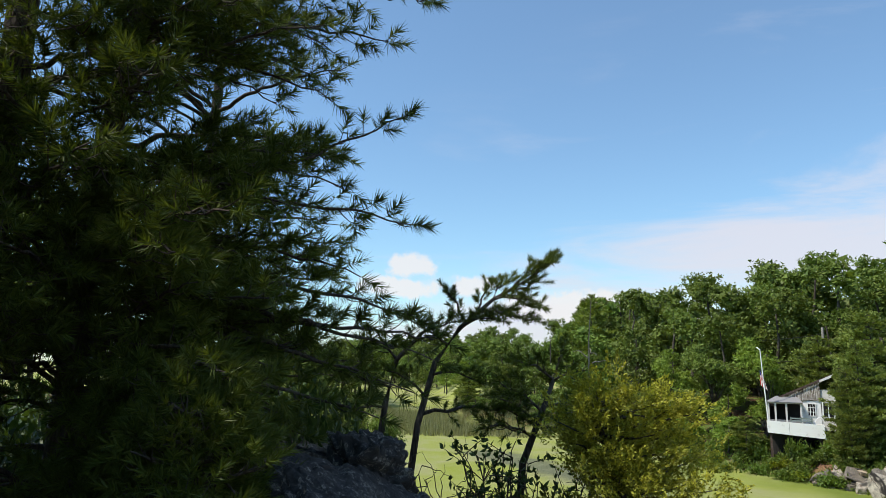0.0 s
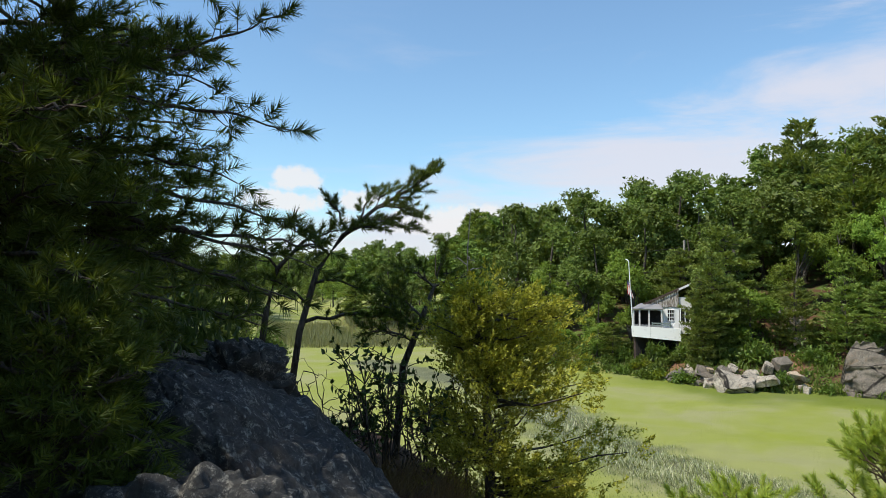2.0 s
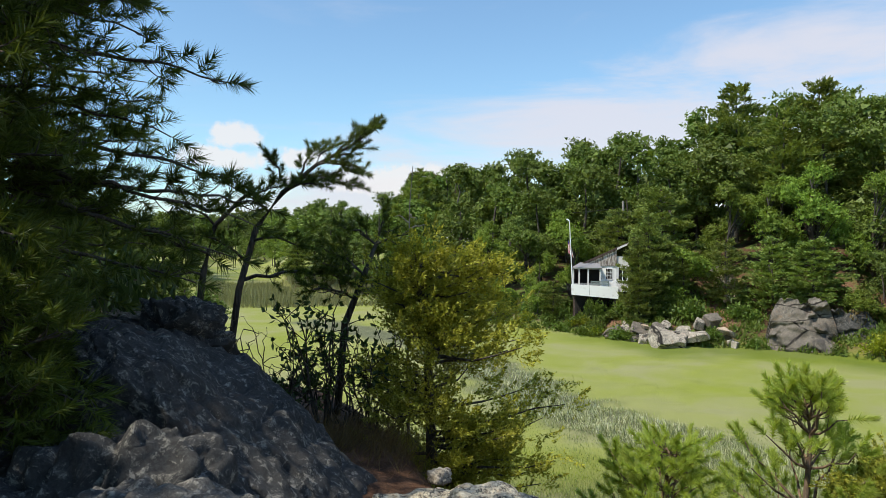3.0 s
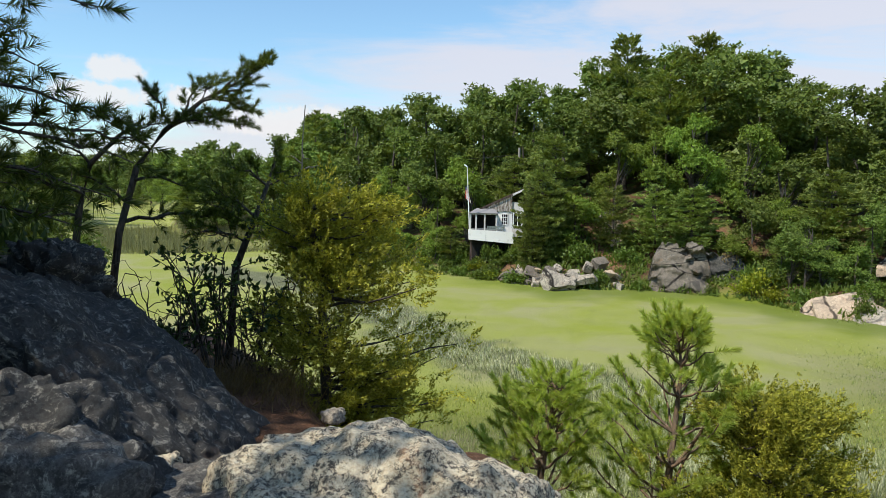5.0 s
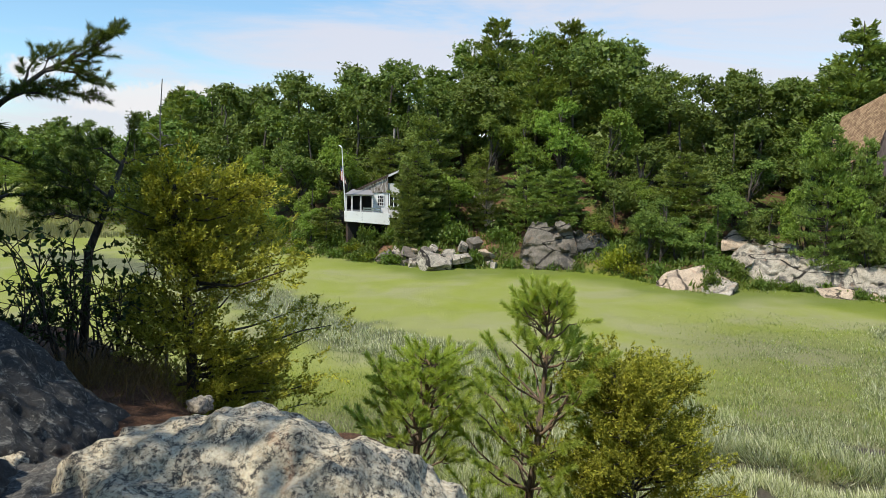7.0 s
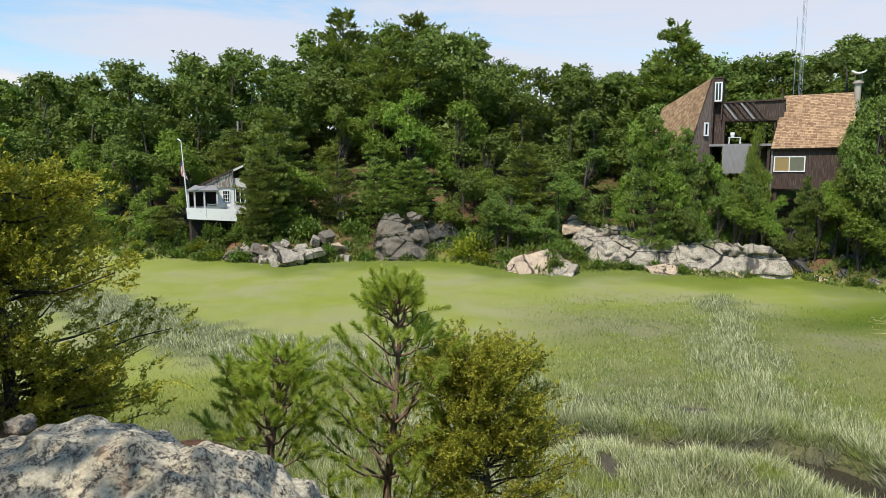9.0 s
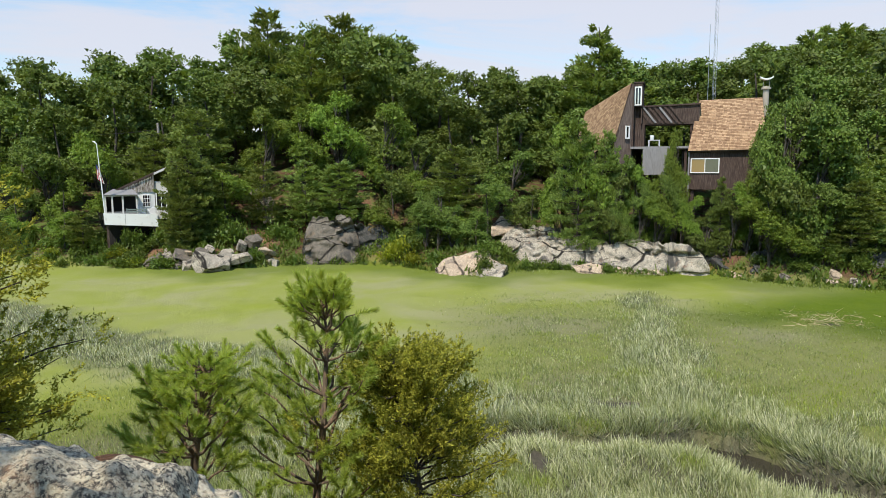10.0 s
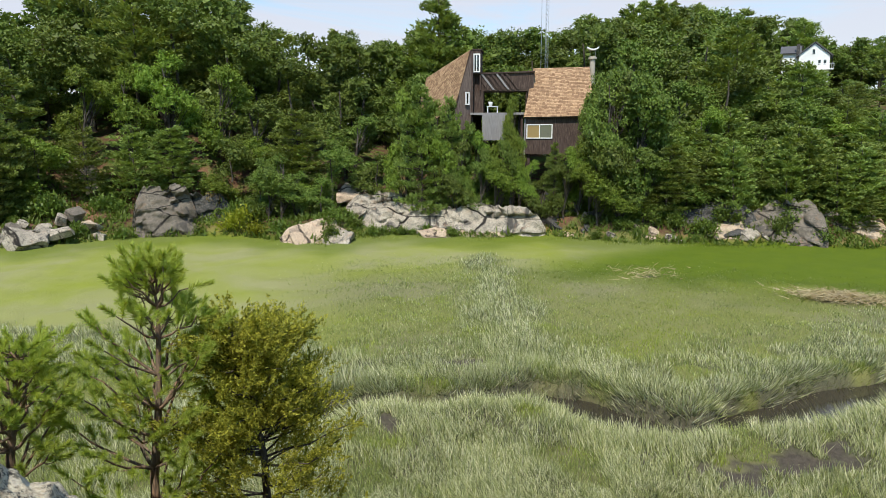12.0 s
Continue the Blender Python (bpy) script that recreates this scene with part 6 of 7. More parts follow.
def outcrop_mesh(length, high, seed, mat, layer, block, lean, tilt, ragged=0.5, step=0.08):
    """A jointed rock face standing up out of the bank: x along it, y into the bank; beds stand out and back over one another."""
    rng = np.random.default_rng(seed)
    table = rng.random((64, 64))
    nu, nz = int(length / step), int(high / step) + 4
    back = 14
    u, z = np.meshgrid(np.linspace(-length / 2, length / 2, nu), np.linspace(-0.35, high, nz), indexing="ij")
    # the upper edge is uneven and falls to both ends
    w = lambda x, y, size, k: waves(x, y, size, seed * 7 + k)
    top = high * (1 - 0.75 * np.abs(2 * u / length) ** 5) * (1 - ragged * 0.28 * (1 + w(u, 0 * u, length * 0.45, 1)) - 0.06 * w(u, 0 * u, 0.9, 2))
    zz = -0.35 + (z + 0.35) * (top + 0.35) / (high + 0.35)
    q = zz / layer + tilt * u / layer + 0.35 * w(u, zz * 2, 4.5, 3) + 0.10 * w(u, zz * 3, 1.3, 4) + 40
    bed, f = np.floor(q).astype(int), q % 1.0
    h = u / block + 7.3 * table[bed % 64, 0] + 0.22 * w(u, zz * 2, 1.8, 5) + 0.25 * (f - 0.5) + 40
    cell, g = np.floor(h).astype(int), h % 1.0
    stand = table[bed % 64, cell % 64]
    deep = lean * zz - 0.30 * layer * (stand - 0.5) * 2 - 0.26 * layer * table[(bed * 3) % 64, 5]
    deep += 0.22 * layer * f * table[bed % 64, (cell + 9) % 64]
    deep += 0.60 * np.exp(-(np.minimum(f, 1 - f) * layer / 0.07)) * (0.25 + 0.75 * table[np.round(q).astype(int) % 64, 11]) + 0.14 * np.exp(-(np.minimum(g, 1 - g) * block / layer / 0.05)) * (table[(bed + 5) % 64, cell % 64] > 0.35)
    deep += 0.13 * w(u, zz * 1.5, 1.9, 6) + 0.03 * w(u, zz * 1.5, 0.5, 7) + 0.5 * np.abs(2 * u / length) ** 4
    deep[1:-1] = (deep[:-2] + 2 * deep[1:-1] + deep[2:]) / 4
    deep[:, 1:-1] = (deep[:, :-2] + 2 * deep[:, 1:-1] + deep[:, 2:]) / 4
    front = np.stack([u, deep, zz], -1)
    # the top runs back and down into the bank
    t = np.linspace(0, 1, back + 1)[1:][None, :, None]
    edge = front[:, -1:, :]
    run = np.concatenate([0 * t + 0.0, 1.6 * t, -0.55 * t ** 1.5], -1) + edge
    run[..., 2] += 0.08 * w(run[..., 0], run[..., 1], 0.8, 8) * (1 - t[..., 0])
    v = np.concatenate([front, run], 1)
    n, m = v.shape[:2]
    i, j = np.meshgrid(np.arange(n - 1), np.arange(m - 1), indexing="ij")
    faces = np.stack([i * m + j, (i + 1) * m + j, (i + 1) * m + j + 1, i * m + j + 1], -1).reshape(-1, 4)
    mesh = mesh_of("rock", [(v.reshape(-1, 3), faces, mat, True)])
    mesh.set_sharp_from_angle(angle=radians(38))
    return mesh


def build_outcrops():
    """The rock faces of the far shore: bearing and range of the middle of the foot, length, height, turn, bed, block, lean, tilt, material."""
    rows = [(-57.9, 48.3, 5.0, 3.1, -4, 1.15, 3.2, 0.22, 0.03, M_ROCK_PALE, 0.35, "pale overhanging granite slab along the shore"),
            (-60.6, 47.0, 7.8, 2.2, 2, 1.25, 3.0, 0.40, -0.05, M_ROCK_PALE, 0.3, "sunlit pale granite ledge with black stains"),
            (-67.1, 46.5, 7.6, 2.2, -3, 1.05, 3.1, 0.42, -0.10, M_ROCK_PALE, 0.25, "sunlit pale granite ledge with black stains"),
            (-72.6, 48.7, 4.6, 1.9, 4, 0.42, 1.1, 0.75, 0.08, M_ROCK_GREY, 0.6, "crumbling grey granite in the bank"),
            (-41.5, 50.5, 4.3, 3.7, 2, 1.5, 3.6, 0.25, 0.22, M_ROCK_GREY, 0.35, "tall grey granite face with slanting cracks"),
            # faces in M_ROCK_DARK carry the bank's shade in their colour
            (-44.5, 51.2, 3.4, 3.1, -12, 1.3, 2.5, 0.25, -0.1, M_ROCK_DARK, 0.4, "granite face in the bank, coloured dark for shadow"),
            (-76.6, 47.6, 4.0, 1.9, 6, 0.45, 1.3, 0.4, 0.05, M_ROCK_DARK, 0.5, "granite ledge under the trees, coloured dark for shadow"),
            (-84.9, 46.8, 5.6, 2.7, 3, 0.6, 2.4, 0.65, -0.22, M_ROCK_DARK, 0.5, "layered granite ledge with slanting beds, coloured dark for shade"),
            (-89.6, 47.2, 4.8, 2.8, -4, 0.8, 2.0, 0.65, 0.35, M_ROCK_GREY, 0.4, "grey lichen-covered granite buttress"),
            (-93.6, 49.2, 4.6, 2.5, 2, 0.6, 2.0, 0.6, 0.2, M_ROCK_PINK, 0.5, "brownish broken granite ledge"),
            (-32.0, 49.6, 3.6, 1.0, 6, 0.42, 1.0, 0.75, 0.05, M_ROCK_PALE, 0.6, "low broken granite ledge at the marsh edge"),
            (-29.4, 51.6, 3.6, 1.2, 14, 0.36, 0.9, 0.8, -0.05, M_ROCK_GREY, 0.6, "low broken granite ledge at the marsh edge"),
            (-52.9, 44.6, 4.4, 1.15, 0, 0.55, 1.6, 1.0, -0.06, M_ROCK_PINK, 0.3, "rounded pinkish granite ledge running into the marsh")]
    for k, (az, r, length, high, turn, layer, block, lean, tilt, mat, ragged, label) in enumerate(rows):
        ob = new("rock", outcrop_mesh(length, high, 300 + k, mat, layer, block, lean, tilt, ragged))
        ob.matrix_world = pose(*polar(az, r, -0.02), 0, 0, turn + az)
        tagged(ob, label, "rock", "rocks along the far shore")


def build_shore_rocks():
    rows = [  # bearing, range, height of the middle, half sizes, turn, slope, material, layers, splits
        (-53.0, 45.2, 0.10, (1.7, 1.4, 0.75), 6, 20, M_ROCK_PINK, 1, 1), (-54.6, 44.8, 0.15, (0.9, 0.9, 0.55), -24, 16, M_ROCK_PALE, 1, 1), (-51.5, 45.0, -0.05, (0.8, 0.8, 0.45), 10, 12, M_ROCK_PINK, 1, 1),
        (-53.8, 43.7, -0.05, (0.25, 0.45, 0.16), 30, 4, M_ROCK_PALE, 1, 1), (-55.9, 50.4, 2.5, (0.9, 0.9, 0.35), 16, 8, M_ROCK_PINK, 1, 1), (-62.9, 46.5, 0.02, (1.3, 0.6, 0.32), 8, 12, M_ROCK_PINK, 1, 2),
        (-65.6, 46.4, 0.05, (1.1, 0.55, 0.36), 4, 10, M_ROCK_PINK, 1, 2), (-67.6, 46.3, 0.0, (0.6, 0.4, 0.3), 12, 10, M_ROCK_PINK, 1, 1), (-71.8, 49.0, 0.9, (0.9, 0.8, 0.6), 30, 14, M_ROCK_GREY, 1, 2),
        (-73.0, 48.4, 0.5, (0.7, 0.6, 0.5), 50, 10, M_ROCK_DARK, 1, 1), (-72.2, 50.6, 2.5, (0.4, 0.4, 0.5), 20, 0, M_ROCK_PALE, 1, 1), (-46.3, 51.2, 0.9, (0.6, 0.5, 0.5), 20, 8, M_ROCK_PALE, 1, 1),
        (-47.2, 50.4, 0.4, (0.5, 0.4, 0.3), 60, 8, M_ROCK_PALE, 1, 1), (-32.1, 49.0, 0.45, (0.95, 0.8, 0.65), 12, 18, M_ROCK_PALE, 1, 1), (-33.2, 49.6, 0.65, (0.6, 0.5, 0.45), 50, 14, M_ROCK_PALE, 1, 1),
        (-34.1, 49.4, 0.7, (0.75, 0.5, 0.3), -15, 12, M_ROCK_PALE, 1, 1), (-34.4, 50.8, 1.35, (0.38, 0.35, 0.36), 80, 8, M_ROCK_PALE, 1, 1), (-35.3, 51.0, 1.6, (0.42, 0.4, 0.5), 30, 14, M_ROCK_GREY, 1, 1),
        (-35.9, 50.6, 1.1, (0.4, 0.3, 0.25), 30, 8, M_ROCK_PINK, 1, 1), (-31.3, 50.2, 0.95, (0.7, 0.6, 0.4), 15, 16, M_ROCK_GREY, 1, 2), (-30.2, 51.2, 0.75, (0.8, 0.7, 0.4), 35, 16, M_ROCK_GREY, 1, 2),
        (-29.0, 52.2, 0.55, (0.75, 0.6, 0.35), 65, 14, M_ROCK_PALE, 1, 2), (-30.4, 50.2, 0.25, (0.55, 0.4, 0.3), 5, 12, M_ROCK_PALE, 1, 1), (-28.2, 52.6, 0.4, (0.5, 0.4, 0.3), 25, 12, M_ROCK_GREY, 1, 1),
        (-35.9, 57.6, 4.9, (0.5, 0.4, 0.45), 45, 20, M_ROCK_PALE, 1, 1), (-36.3, 56.4, 4.0, (0.6, 0.5, 0.4), 15, 24, M_ROCK_PINK, 1, 1), (-36.6, 55.2, 3.0, (0.4, 0.35, 0.35), 15, 18, M_ROCK_PINK, 1, 1),
        (-79.4, 46.2, 0.25, (0.45, 0.4, 0.3), 10, 8, M_ROCK_PALE, 1, 1), (-80.5, 46.4, 0.3, (0.65, 0.4, 0.35), 40, 18, M_ROCK_PINK, 1, 1), (-77.3, 46.4, 0.15, (0.4, 0.4, 0.25), 60, 8, M_ROCK_PALE, 1, 1),
        (-80.0, 45.8, 0.1, (0.4, 0.3, 0.2), 20, 8, M_ROCK_PINK, 1, 1), (-85.6, 47.4, 0.4, (1.3, 0.8, 0.5), 4, 20, M_ROCK_PINK, 2, 2), (-87.4, 47.6, 0.4, (0.7, 0.6, 0.4), 40, 14, M_ROCK_PALE, 1, 1),
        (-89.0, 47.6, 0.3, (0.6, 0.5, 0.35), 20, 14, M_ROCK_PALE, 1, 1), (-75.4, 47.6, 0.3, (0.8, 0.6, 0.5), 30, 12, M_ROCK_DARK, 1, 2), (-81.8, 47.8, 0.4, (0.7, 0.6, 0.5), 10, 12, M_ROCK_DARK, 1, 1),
    ]
    # broken stones between the ledges
    rng = np.random.default_rng(91)
    for k in range(26):
        az = rng.uniform(-37.5, -28.2) if k < 18 else rng.uniform(-82, -70)
        r = float(np.interp(az, SHORE[:, 0], SHORE[:, 1])) + rng.uniform(0.0, 2.2)
        x, y, z = at_ground(az, r, -0.05)
        wide = rng.uniform(0.22, 0.55)
        rows.append((az, r, z, (wide, wide * rng.uniform(0.6, 0.9), wide * rng.uniform(0.45, 0.8)), int(rng.uniform(0, 90)), 6, (M_ROCK_PALE, M_ROCK_PALE, M_ROCK_GREY, M_ROCK_PINK)[k % 4], 1, 1))
    # the dark rocks hold their shadow in the colour
    names = {M_ROCK_PINK: "pinkish granite rock at the marsh edge", M_ROCK_PALE: "sunlit pale granite ledge along the shore", M_ROCK_GREY: "weathered grey granite rock on the bank", M_ROCK_DARK: "granite rock in the bank, coloured dark for shadow"}
    for k, (az, r, z, size, turn, slope, mat, layers, splits) in enumerate(rows):
        ob = new("rock", ledge_mesh((size[0] * 1.3, size[1] * 1.15, size[2] * 0.82), 20 + k, mat, layers, splits, 0.42 if layers > 1 else 0.5))
        ob.matrix_world = pose(*polar(az, r, z), slope + 16, (k * 53) % 15 - 7, turn + az)
        tagged(ob, names[mat], "rock", "rocks along the far shore")


build_near_rocks()
build_outcrops()
build_shore_rocks()


def build_litter():
    """Fallen needles on the path and dry grass along the foot of the slab."""
    rng = np.random.default_rng(95)
    n = 14000
    x, y = rng.uniform(-2.2, 2.2, n), rng.uniform(2.2, 6.6, n)
    a = rng.uniform(0, 6.28, n)
    d = np.stack([np.cos(a), np.sin(a), rng.normal(0.05, 0.12, n)], -1)
    v, f = blades(np.stack([x, y, land(x, y) + 0.006], -1), d, rng.uniform(0.05, 0.10, n), np.full(n, 0.003), rng)
    tagged(part("fallen_needles", [(v, f, M_NEEDLE, False)]), "brown fallen pine needles on the path", "needle litter", kind="stuff")
    # wrack left by the tide, and a patch of dead stalks
    for cx, cy, wide, deep, n in ((32.4, -2.1, 0.4, 0.9, 1500), (33.9, 6.0, 0.8, 0.8, 160)):
        x, y = cx + rng.normal(0, wide, n), cy + rng.normal(0, deep, n)
        a = rng.uniform(0, 6.28, n)
        d = np.stack([np.cos(a), np.sin(a), rng.normal(0.15, 0.25, n)], -1)
        v, f = blades(np.stack([x, y, land(x, y) + rng.uniform(0.1, 0.3, n)], -1), d, rng.uniform(0.25, 0.6, n), np.full(n, 0.03), rng)
        tagged(part("dead_reeds", [(v, f, M_STRAW, False)]), "pale brown mat of dead reeds lying on the marsh", "dead reeds", kind="stuff")
    n = 1300
    t = rng.random(n)
    x, y = 0.25 + 0.95 * t + rng.normal(0, 0.12, n), 6.0 - 0.35 * t + rng.normal(0, 0.18, n)
    d = np.stack([rng.normal(0.25, 0.6, n), rng.normal(-0.1, 0.6, n), np.ones(n)], -1)
    v, f = blades(np.stack([x, y, land(x, y) - 0.02], -1), d, rng.uniform(0.1, 0.42, n), np.full(n, 0.006), rng)
    tagged(part("dry_grass", [(v, f, M_DRYLEAF, False)]), "dry brown grass along the edge of the ledge", "grass", kind="stuff")


build_litter()


def build_weeds():
    """Rough low growth over the far bank, with gaps of bare soil."""
    rng = np.random.default_rng(97)
    n = 60000
    az = rng.uniform(-99, -8, n)
    r = np.interp(az, SHORE[:, 0], SHORE[:, 1]) + rng.uniform(-0.4, 7.5, n)
    x, y = -np.sin(np.radians(az)) * r, np.cos(np.radians(az)) * r
    keep = waves(x, y, 2.4, 98) + rng.normal(0, 0.25, n) > -0.1
    x, y = x[keep], y[keep]
    n = len(x)
    tall = rng.uniform(0.12, 0.36, n) * (1 + 0.7 * waves(x, y, 1.7, 99))
    d = rng.normal(0, 0.5, (n, 3)) + [0, 0, 0.9]
    p = np.stack([x, y, land(x, y) + rng.random(n) * np.abs(tall) * 0.8 - 0.03], -1)
    v, f = sprigs(p, d, np.abs(tall) + 0.05, rng.uniform(0.08, 0.2, n), rng, rng.normal(0, 0.6, (n, 3)) + [0, 0, 1])
    tagged(part("weeds", [(v, f, M_BUSH, False)]), "rough green weeds over the bank", "weeds", kind="stuff")


build_weeds()


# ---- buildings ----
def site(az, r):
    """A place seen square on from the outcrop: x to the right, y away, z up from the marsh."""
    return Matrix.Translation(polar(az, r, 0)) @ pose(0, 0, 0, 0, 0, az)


def boards(x0, x1, y, z0, z1, wide, rng, thick=0.05, top=None):
    """Upright boards side by side, top(x) their upper end."""
    out, x = [], x0
    while x < x1 - 0.02:
        w = min(wide * rng.uniform(0.8, 1.15), x1 - x)
        hi = z1 if top is None else top(x + w / 2)
        out.append(box(x + 0.006, x + w - 0.006, y - rng.uniform(0, 0.015), y + thick, z0 + rng.uniform(-0.03, 0.03), hi))
        x += w
    return out


def board_wall(name, pieces, material, parent, label=""):
    """A boarded wall: a thin backing and each board a piece of its own."""
    v = join(pieces)[0]
    lo, hi = v.min(0), v.max(0)
    wall = part(name, [(*box(lo[0] + 0.03, hi[0] - 0.03, hi[1] - 0.012, hi[1] - 0.004, lo[2] + 0.05, min(p[0][:, 2].max() for p in pieces) - 0.02), material, False)], parent, label)
    for p in pieces:
        part("board", [(*p, material, False)], wall)
    return wall


def shingles(a, b, c, d, courses, rng, width=0.22, lift=0.03):
    """Overlapping courses on the slope a b (eave) to d c (ridge)."""
    a, b, c, d = (np.asarray(p, float) for p in (a, b, c, d))
    up = unit(np.cross(b - a, d - a))
    out = []
    for k in range(courses):
        t0, t1 = k / courses, min((k + 1.25) / courses, 1.0)
        l0, r0, l1, r1 = a + (d - a) * t0, b + (c - b) * t0, a + (d - a) * t1, b + (c - b) * t1
        n = max(1, int(np.linalg.norm(r0 - l0) / width))
        cut = np.concatenate([[0], np.sort((np.arange(1, n) + rng.uniform(-0.3, 0.3, n - 1)) / n), [1]])
        for s, e in zip(cut[:-1], cut[1:]):
            g = 0.02 / max(n, 1)
            rise = up * (lift + rng.uniform(0, 0.012))
            q = [l0 + (r0 - l0) * (s + g) + rise, l0 + (r0 - l0) * (e - g) + rise, l1 + (r1 - l1) * (e - g) + up * 0.006, l1 + (r1 - l1) * (s + g) + up * 0.006]
            q += [p - up * 0.02 for p in (q[0], q[1])]
            out.append((q, [(0, 1, 2, 3), (0, 4, 5, 1)]))
    return join(out)


def slab(points, thick):
    """A plate on four points, thickened downwards along its normal."""
    p = np.asarray(points, float)
    n = unit(np.cross(p[1] - p[0], p[3] - p[0]))
    v = np.concatenate([p, p - n * thick])
    return v, np.array([(0, 1, 2, 3), (7, 6, 5, 4), (0, 4, 5, 1), (1, 5, 6, 2), (2, 6, 7, 3), (3, 7, 4, 0)])


def window(parent, x0, x1, z0, z1, y, cols=2, rows=1, fill=None, bar=0.06, trim=0.09):
    """A framed window in a wall whose face is at y."""
    ob = part("window", [(*join([box(x0, x1, y - 0.05, y + 0.02, z0, z0 + trim), box(x0, x1, y - 0.05, y + 0.02, z1 - trim, z1),
                                 box(x0, x0 + trim, y - 0.048, y + 0.02, z0 + trim, z1 - trim), box(x1 - trim, x1, y - 0.048, y + 0.02, z0 + trim, z1 - trim)]), M_WHITE, False)], parent, "white painted window frame")
    for k in range(1, cols):
        x = x0 + (x1 - x0) * k / cols
        part("glazing_bar", [(*box(x - bar / 2, x + bar / 2, y - 0.045, y + 0.01, z0 + trim, z1 - trim), M_WHITE, False)], ob)
    for k in range(1, rows):
        z = z0 + (z1 - z0) * k / rows
        part("glazing_bar", [(*box(x0 + trim, x1 - trim, y - 0.04, y + 0.008, z - bar / 2, z + bar / 2), M_WHITE, False)], ob)
    for i in range(cols):
        for j in range(rows):
            a, b = x0 + trim + (x1 - x0 - 2 * trim) * i / cols, x0 + trim + (x1 - x0 - 2 * trim) * (i + 1) / cols
            c, d = z0 + trim + (z1 - z0 - 2 * trim) * j / rows, z0 + trim + (z1 - z0 - 2 * trim) * (j + 1) / rows
            part("pane", [(*box(a, b, y - 0.012, y + 0.012, c, d), fill[i] if fill else M_GLASS, False)], ob)
    return ob


def build_house():
    """The two-part timber house on the bank: two shingled roofs joined by a boarded bridge over a deck."""
    rng = np.random.default_rng(81)
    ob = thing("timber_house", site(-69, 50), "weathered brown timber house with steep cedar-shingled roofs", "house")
    # right-hand block
    board_wall("wall", boards(0.82, 5.46, 0.2, 5.36, 8.05, 0.24, rng), M_BOARD, ob, "upright dark weathered boards")
    for piece in (box(0.82, 0.9, 0.26, 6.5, 5.36, 8.0), box(5.38, 5.46, 0.26, 6.5, 5.36, 8.0), box(0.9, 5.38, 6.42, 6.5, 5.36, 11.2), box(0.9, 5.38, 0.26, 6.42, 5.36, 5.46)):
        part("wall", [(*piece, M_BOARD, False)], ob)
    part("wall", [(*prism([(0.2, 8.0), (3.55, 11.45), (6.5, 11.2), (6.5, 8.0)], 0, 0.08), M_BOARD, False)], ob).matrix_local = Matrix(((0, 1, 0, 1.02), (1, 0, 0, 0), (0, 0, 1, 0), (0, 0, 0, 1)))
    part("wall", [(*prism([(0.2, 8.0), (3.55, 11.45), (6.5, 11.2), (6.5, 8.0)], 0, 0.08), M_BOARD, False)], ob).matrix_local = Matrix(((0, 1, 0, 5.3), (1, 0, 0, 0), (0, 0, 1, 0), (0, 0, 0, 1)))
    a, b, c, d = (0.72, -0.12, 7.92), (5.6, -0.12, 7.98), (5.5, 3.6, 11.62), (1.42, 3.6, 11.55)
    roof = part("roof", [(*slab((a, b, c, d), 0.12), M_BOARD, False)], ob, "reddish cedar shingle roof")
    tagged(part("shingles", [(*shingles(a, b, c, d, 34, rng, 0.16, 0.022), M_SHINGLE, False)], roof), kind="stuff")
    part("roof", [(*slab((d, c, (5.5, 6.7, 10.9), (1.42, 6.7, 10.9)), 0.12), M_SHINGLE, False)], ob)
    window(ob, 0.93, 2.74, 6.45, 7.44, 0.17, 2, 1, (M_BLIND, M_PANE_REFLECT), 0.05, 0.065)
    stilt = [(1.1, 0.5), (4.9, 0.5), (1.1, 5.8), (4.9, 5.8)]
    for x, y in stilt:
        part("post", [(*box(x - 0.1, x + 0.1, y - 0.1, y + 0.1, 1.2, 5.36), M_BOARD, False)], ob)
    part("corner_board", [(*box(0.76, 0.86, 0.14, 0.24, 5.2, 8.0), M_BOARD_GREY, False)], ob)
    flue = part("chimney", [(*tube([(5.75, 4, 10.4), (5.75, 4, 12.0), (5.75, 4, 12.4)], [0.2, 0.2, 0.2], 12), M_FLUE, True)], ob, "round metal chimney with a curved cowl")
    part("collar", [(*tube([(5.75, 4, 12.2), (5.75, 4, 12.32), (5.75, 4, 12.33)], [0.32, 0.32, 0.02], 12), M_FLUE, False)], flue)
    curve = [(0.42 * q, 12.82 + 0.16 * q * q) for q in np.linspace(-1, 1, 13)]
    part("cowl", [(*prism([(5.75 + x, z + 0.10) for x, z in curve] + [(5.75 + x, z) for x, z in curve[::-1]], 3.7, 4.3), M_WHITE, False)], flue, "white curved metal cowl")
    for x in (-0.2, 0.2):
        part("bracket", [(*box(5.75 + x - 0.02, 5.75 + x + 0.02, 3.98, 4.02, 12.3, 12.86), M_FLUE, False)], flue)
    # left-hand block: a tall shed roof falling away to the side
    p_top, p_low = (-3.10, 1.0, 12.66), (-4.1, 0.0, 8.6)
    far_low, far_top = (-7.6, 3.0, 6.94), (-6.6, 4.0, 11.0)
    roof = part("roof", [(*slab((far_low, p_low, p_top, far_top), 0.12), M_BOARD, False)], ob, "reddish cedar shingle roof")
    tagged(part("shingles", [(*shingles(far_low, p_low, p_top, far_top, 32, rng, 0.16, 0.022), M_SHINGLE, False)], roof), kind="stuff")
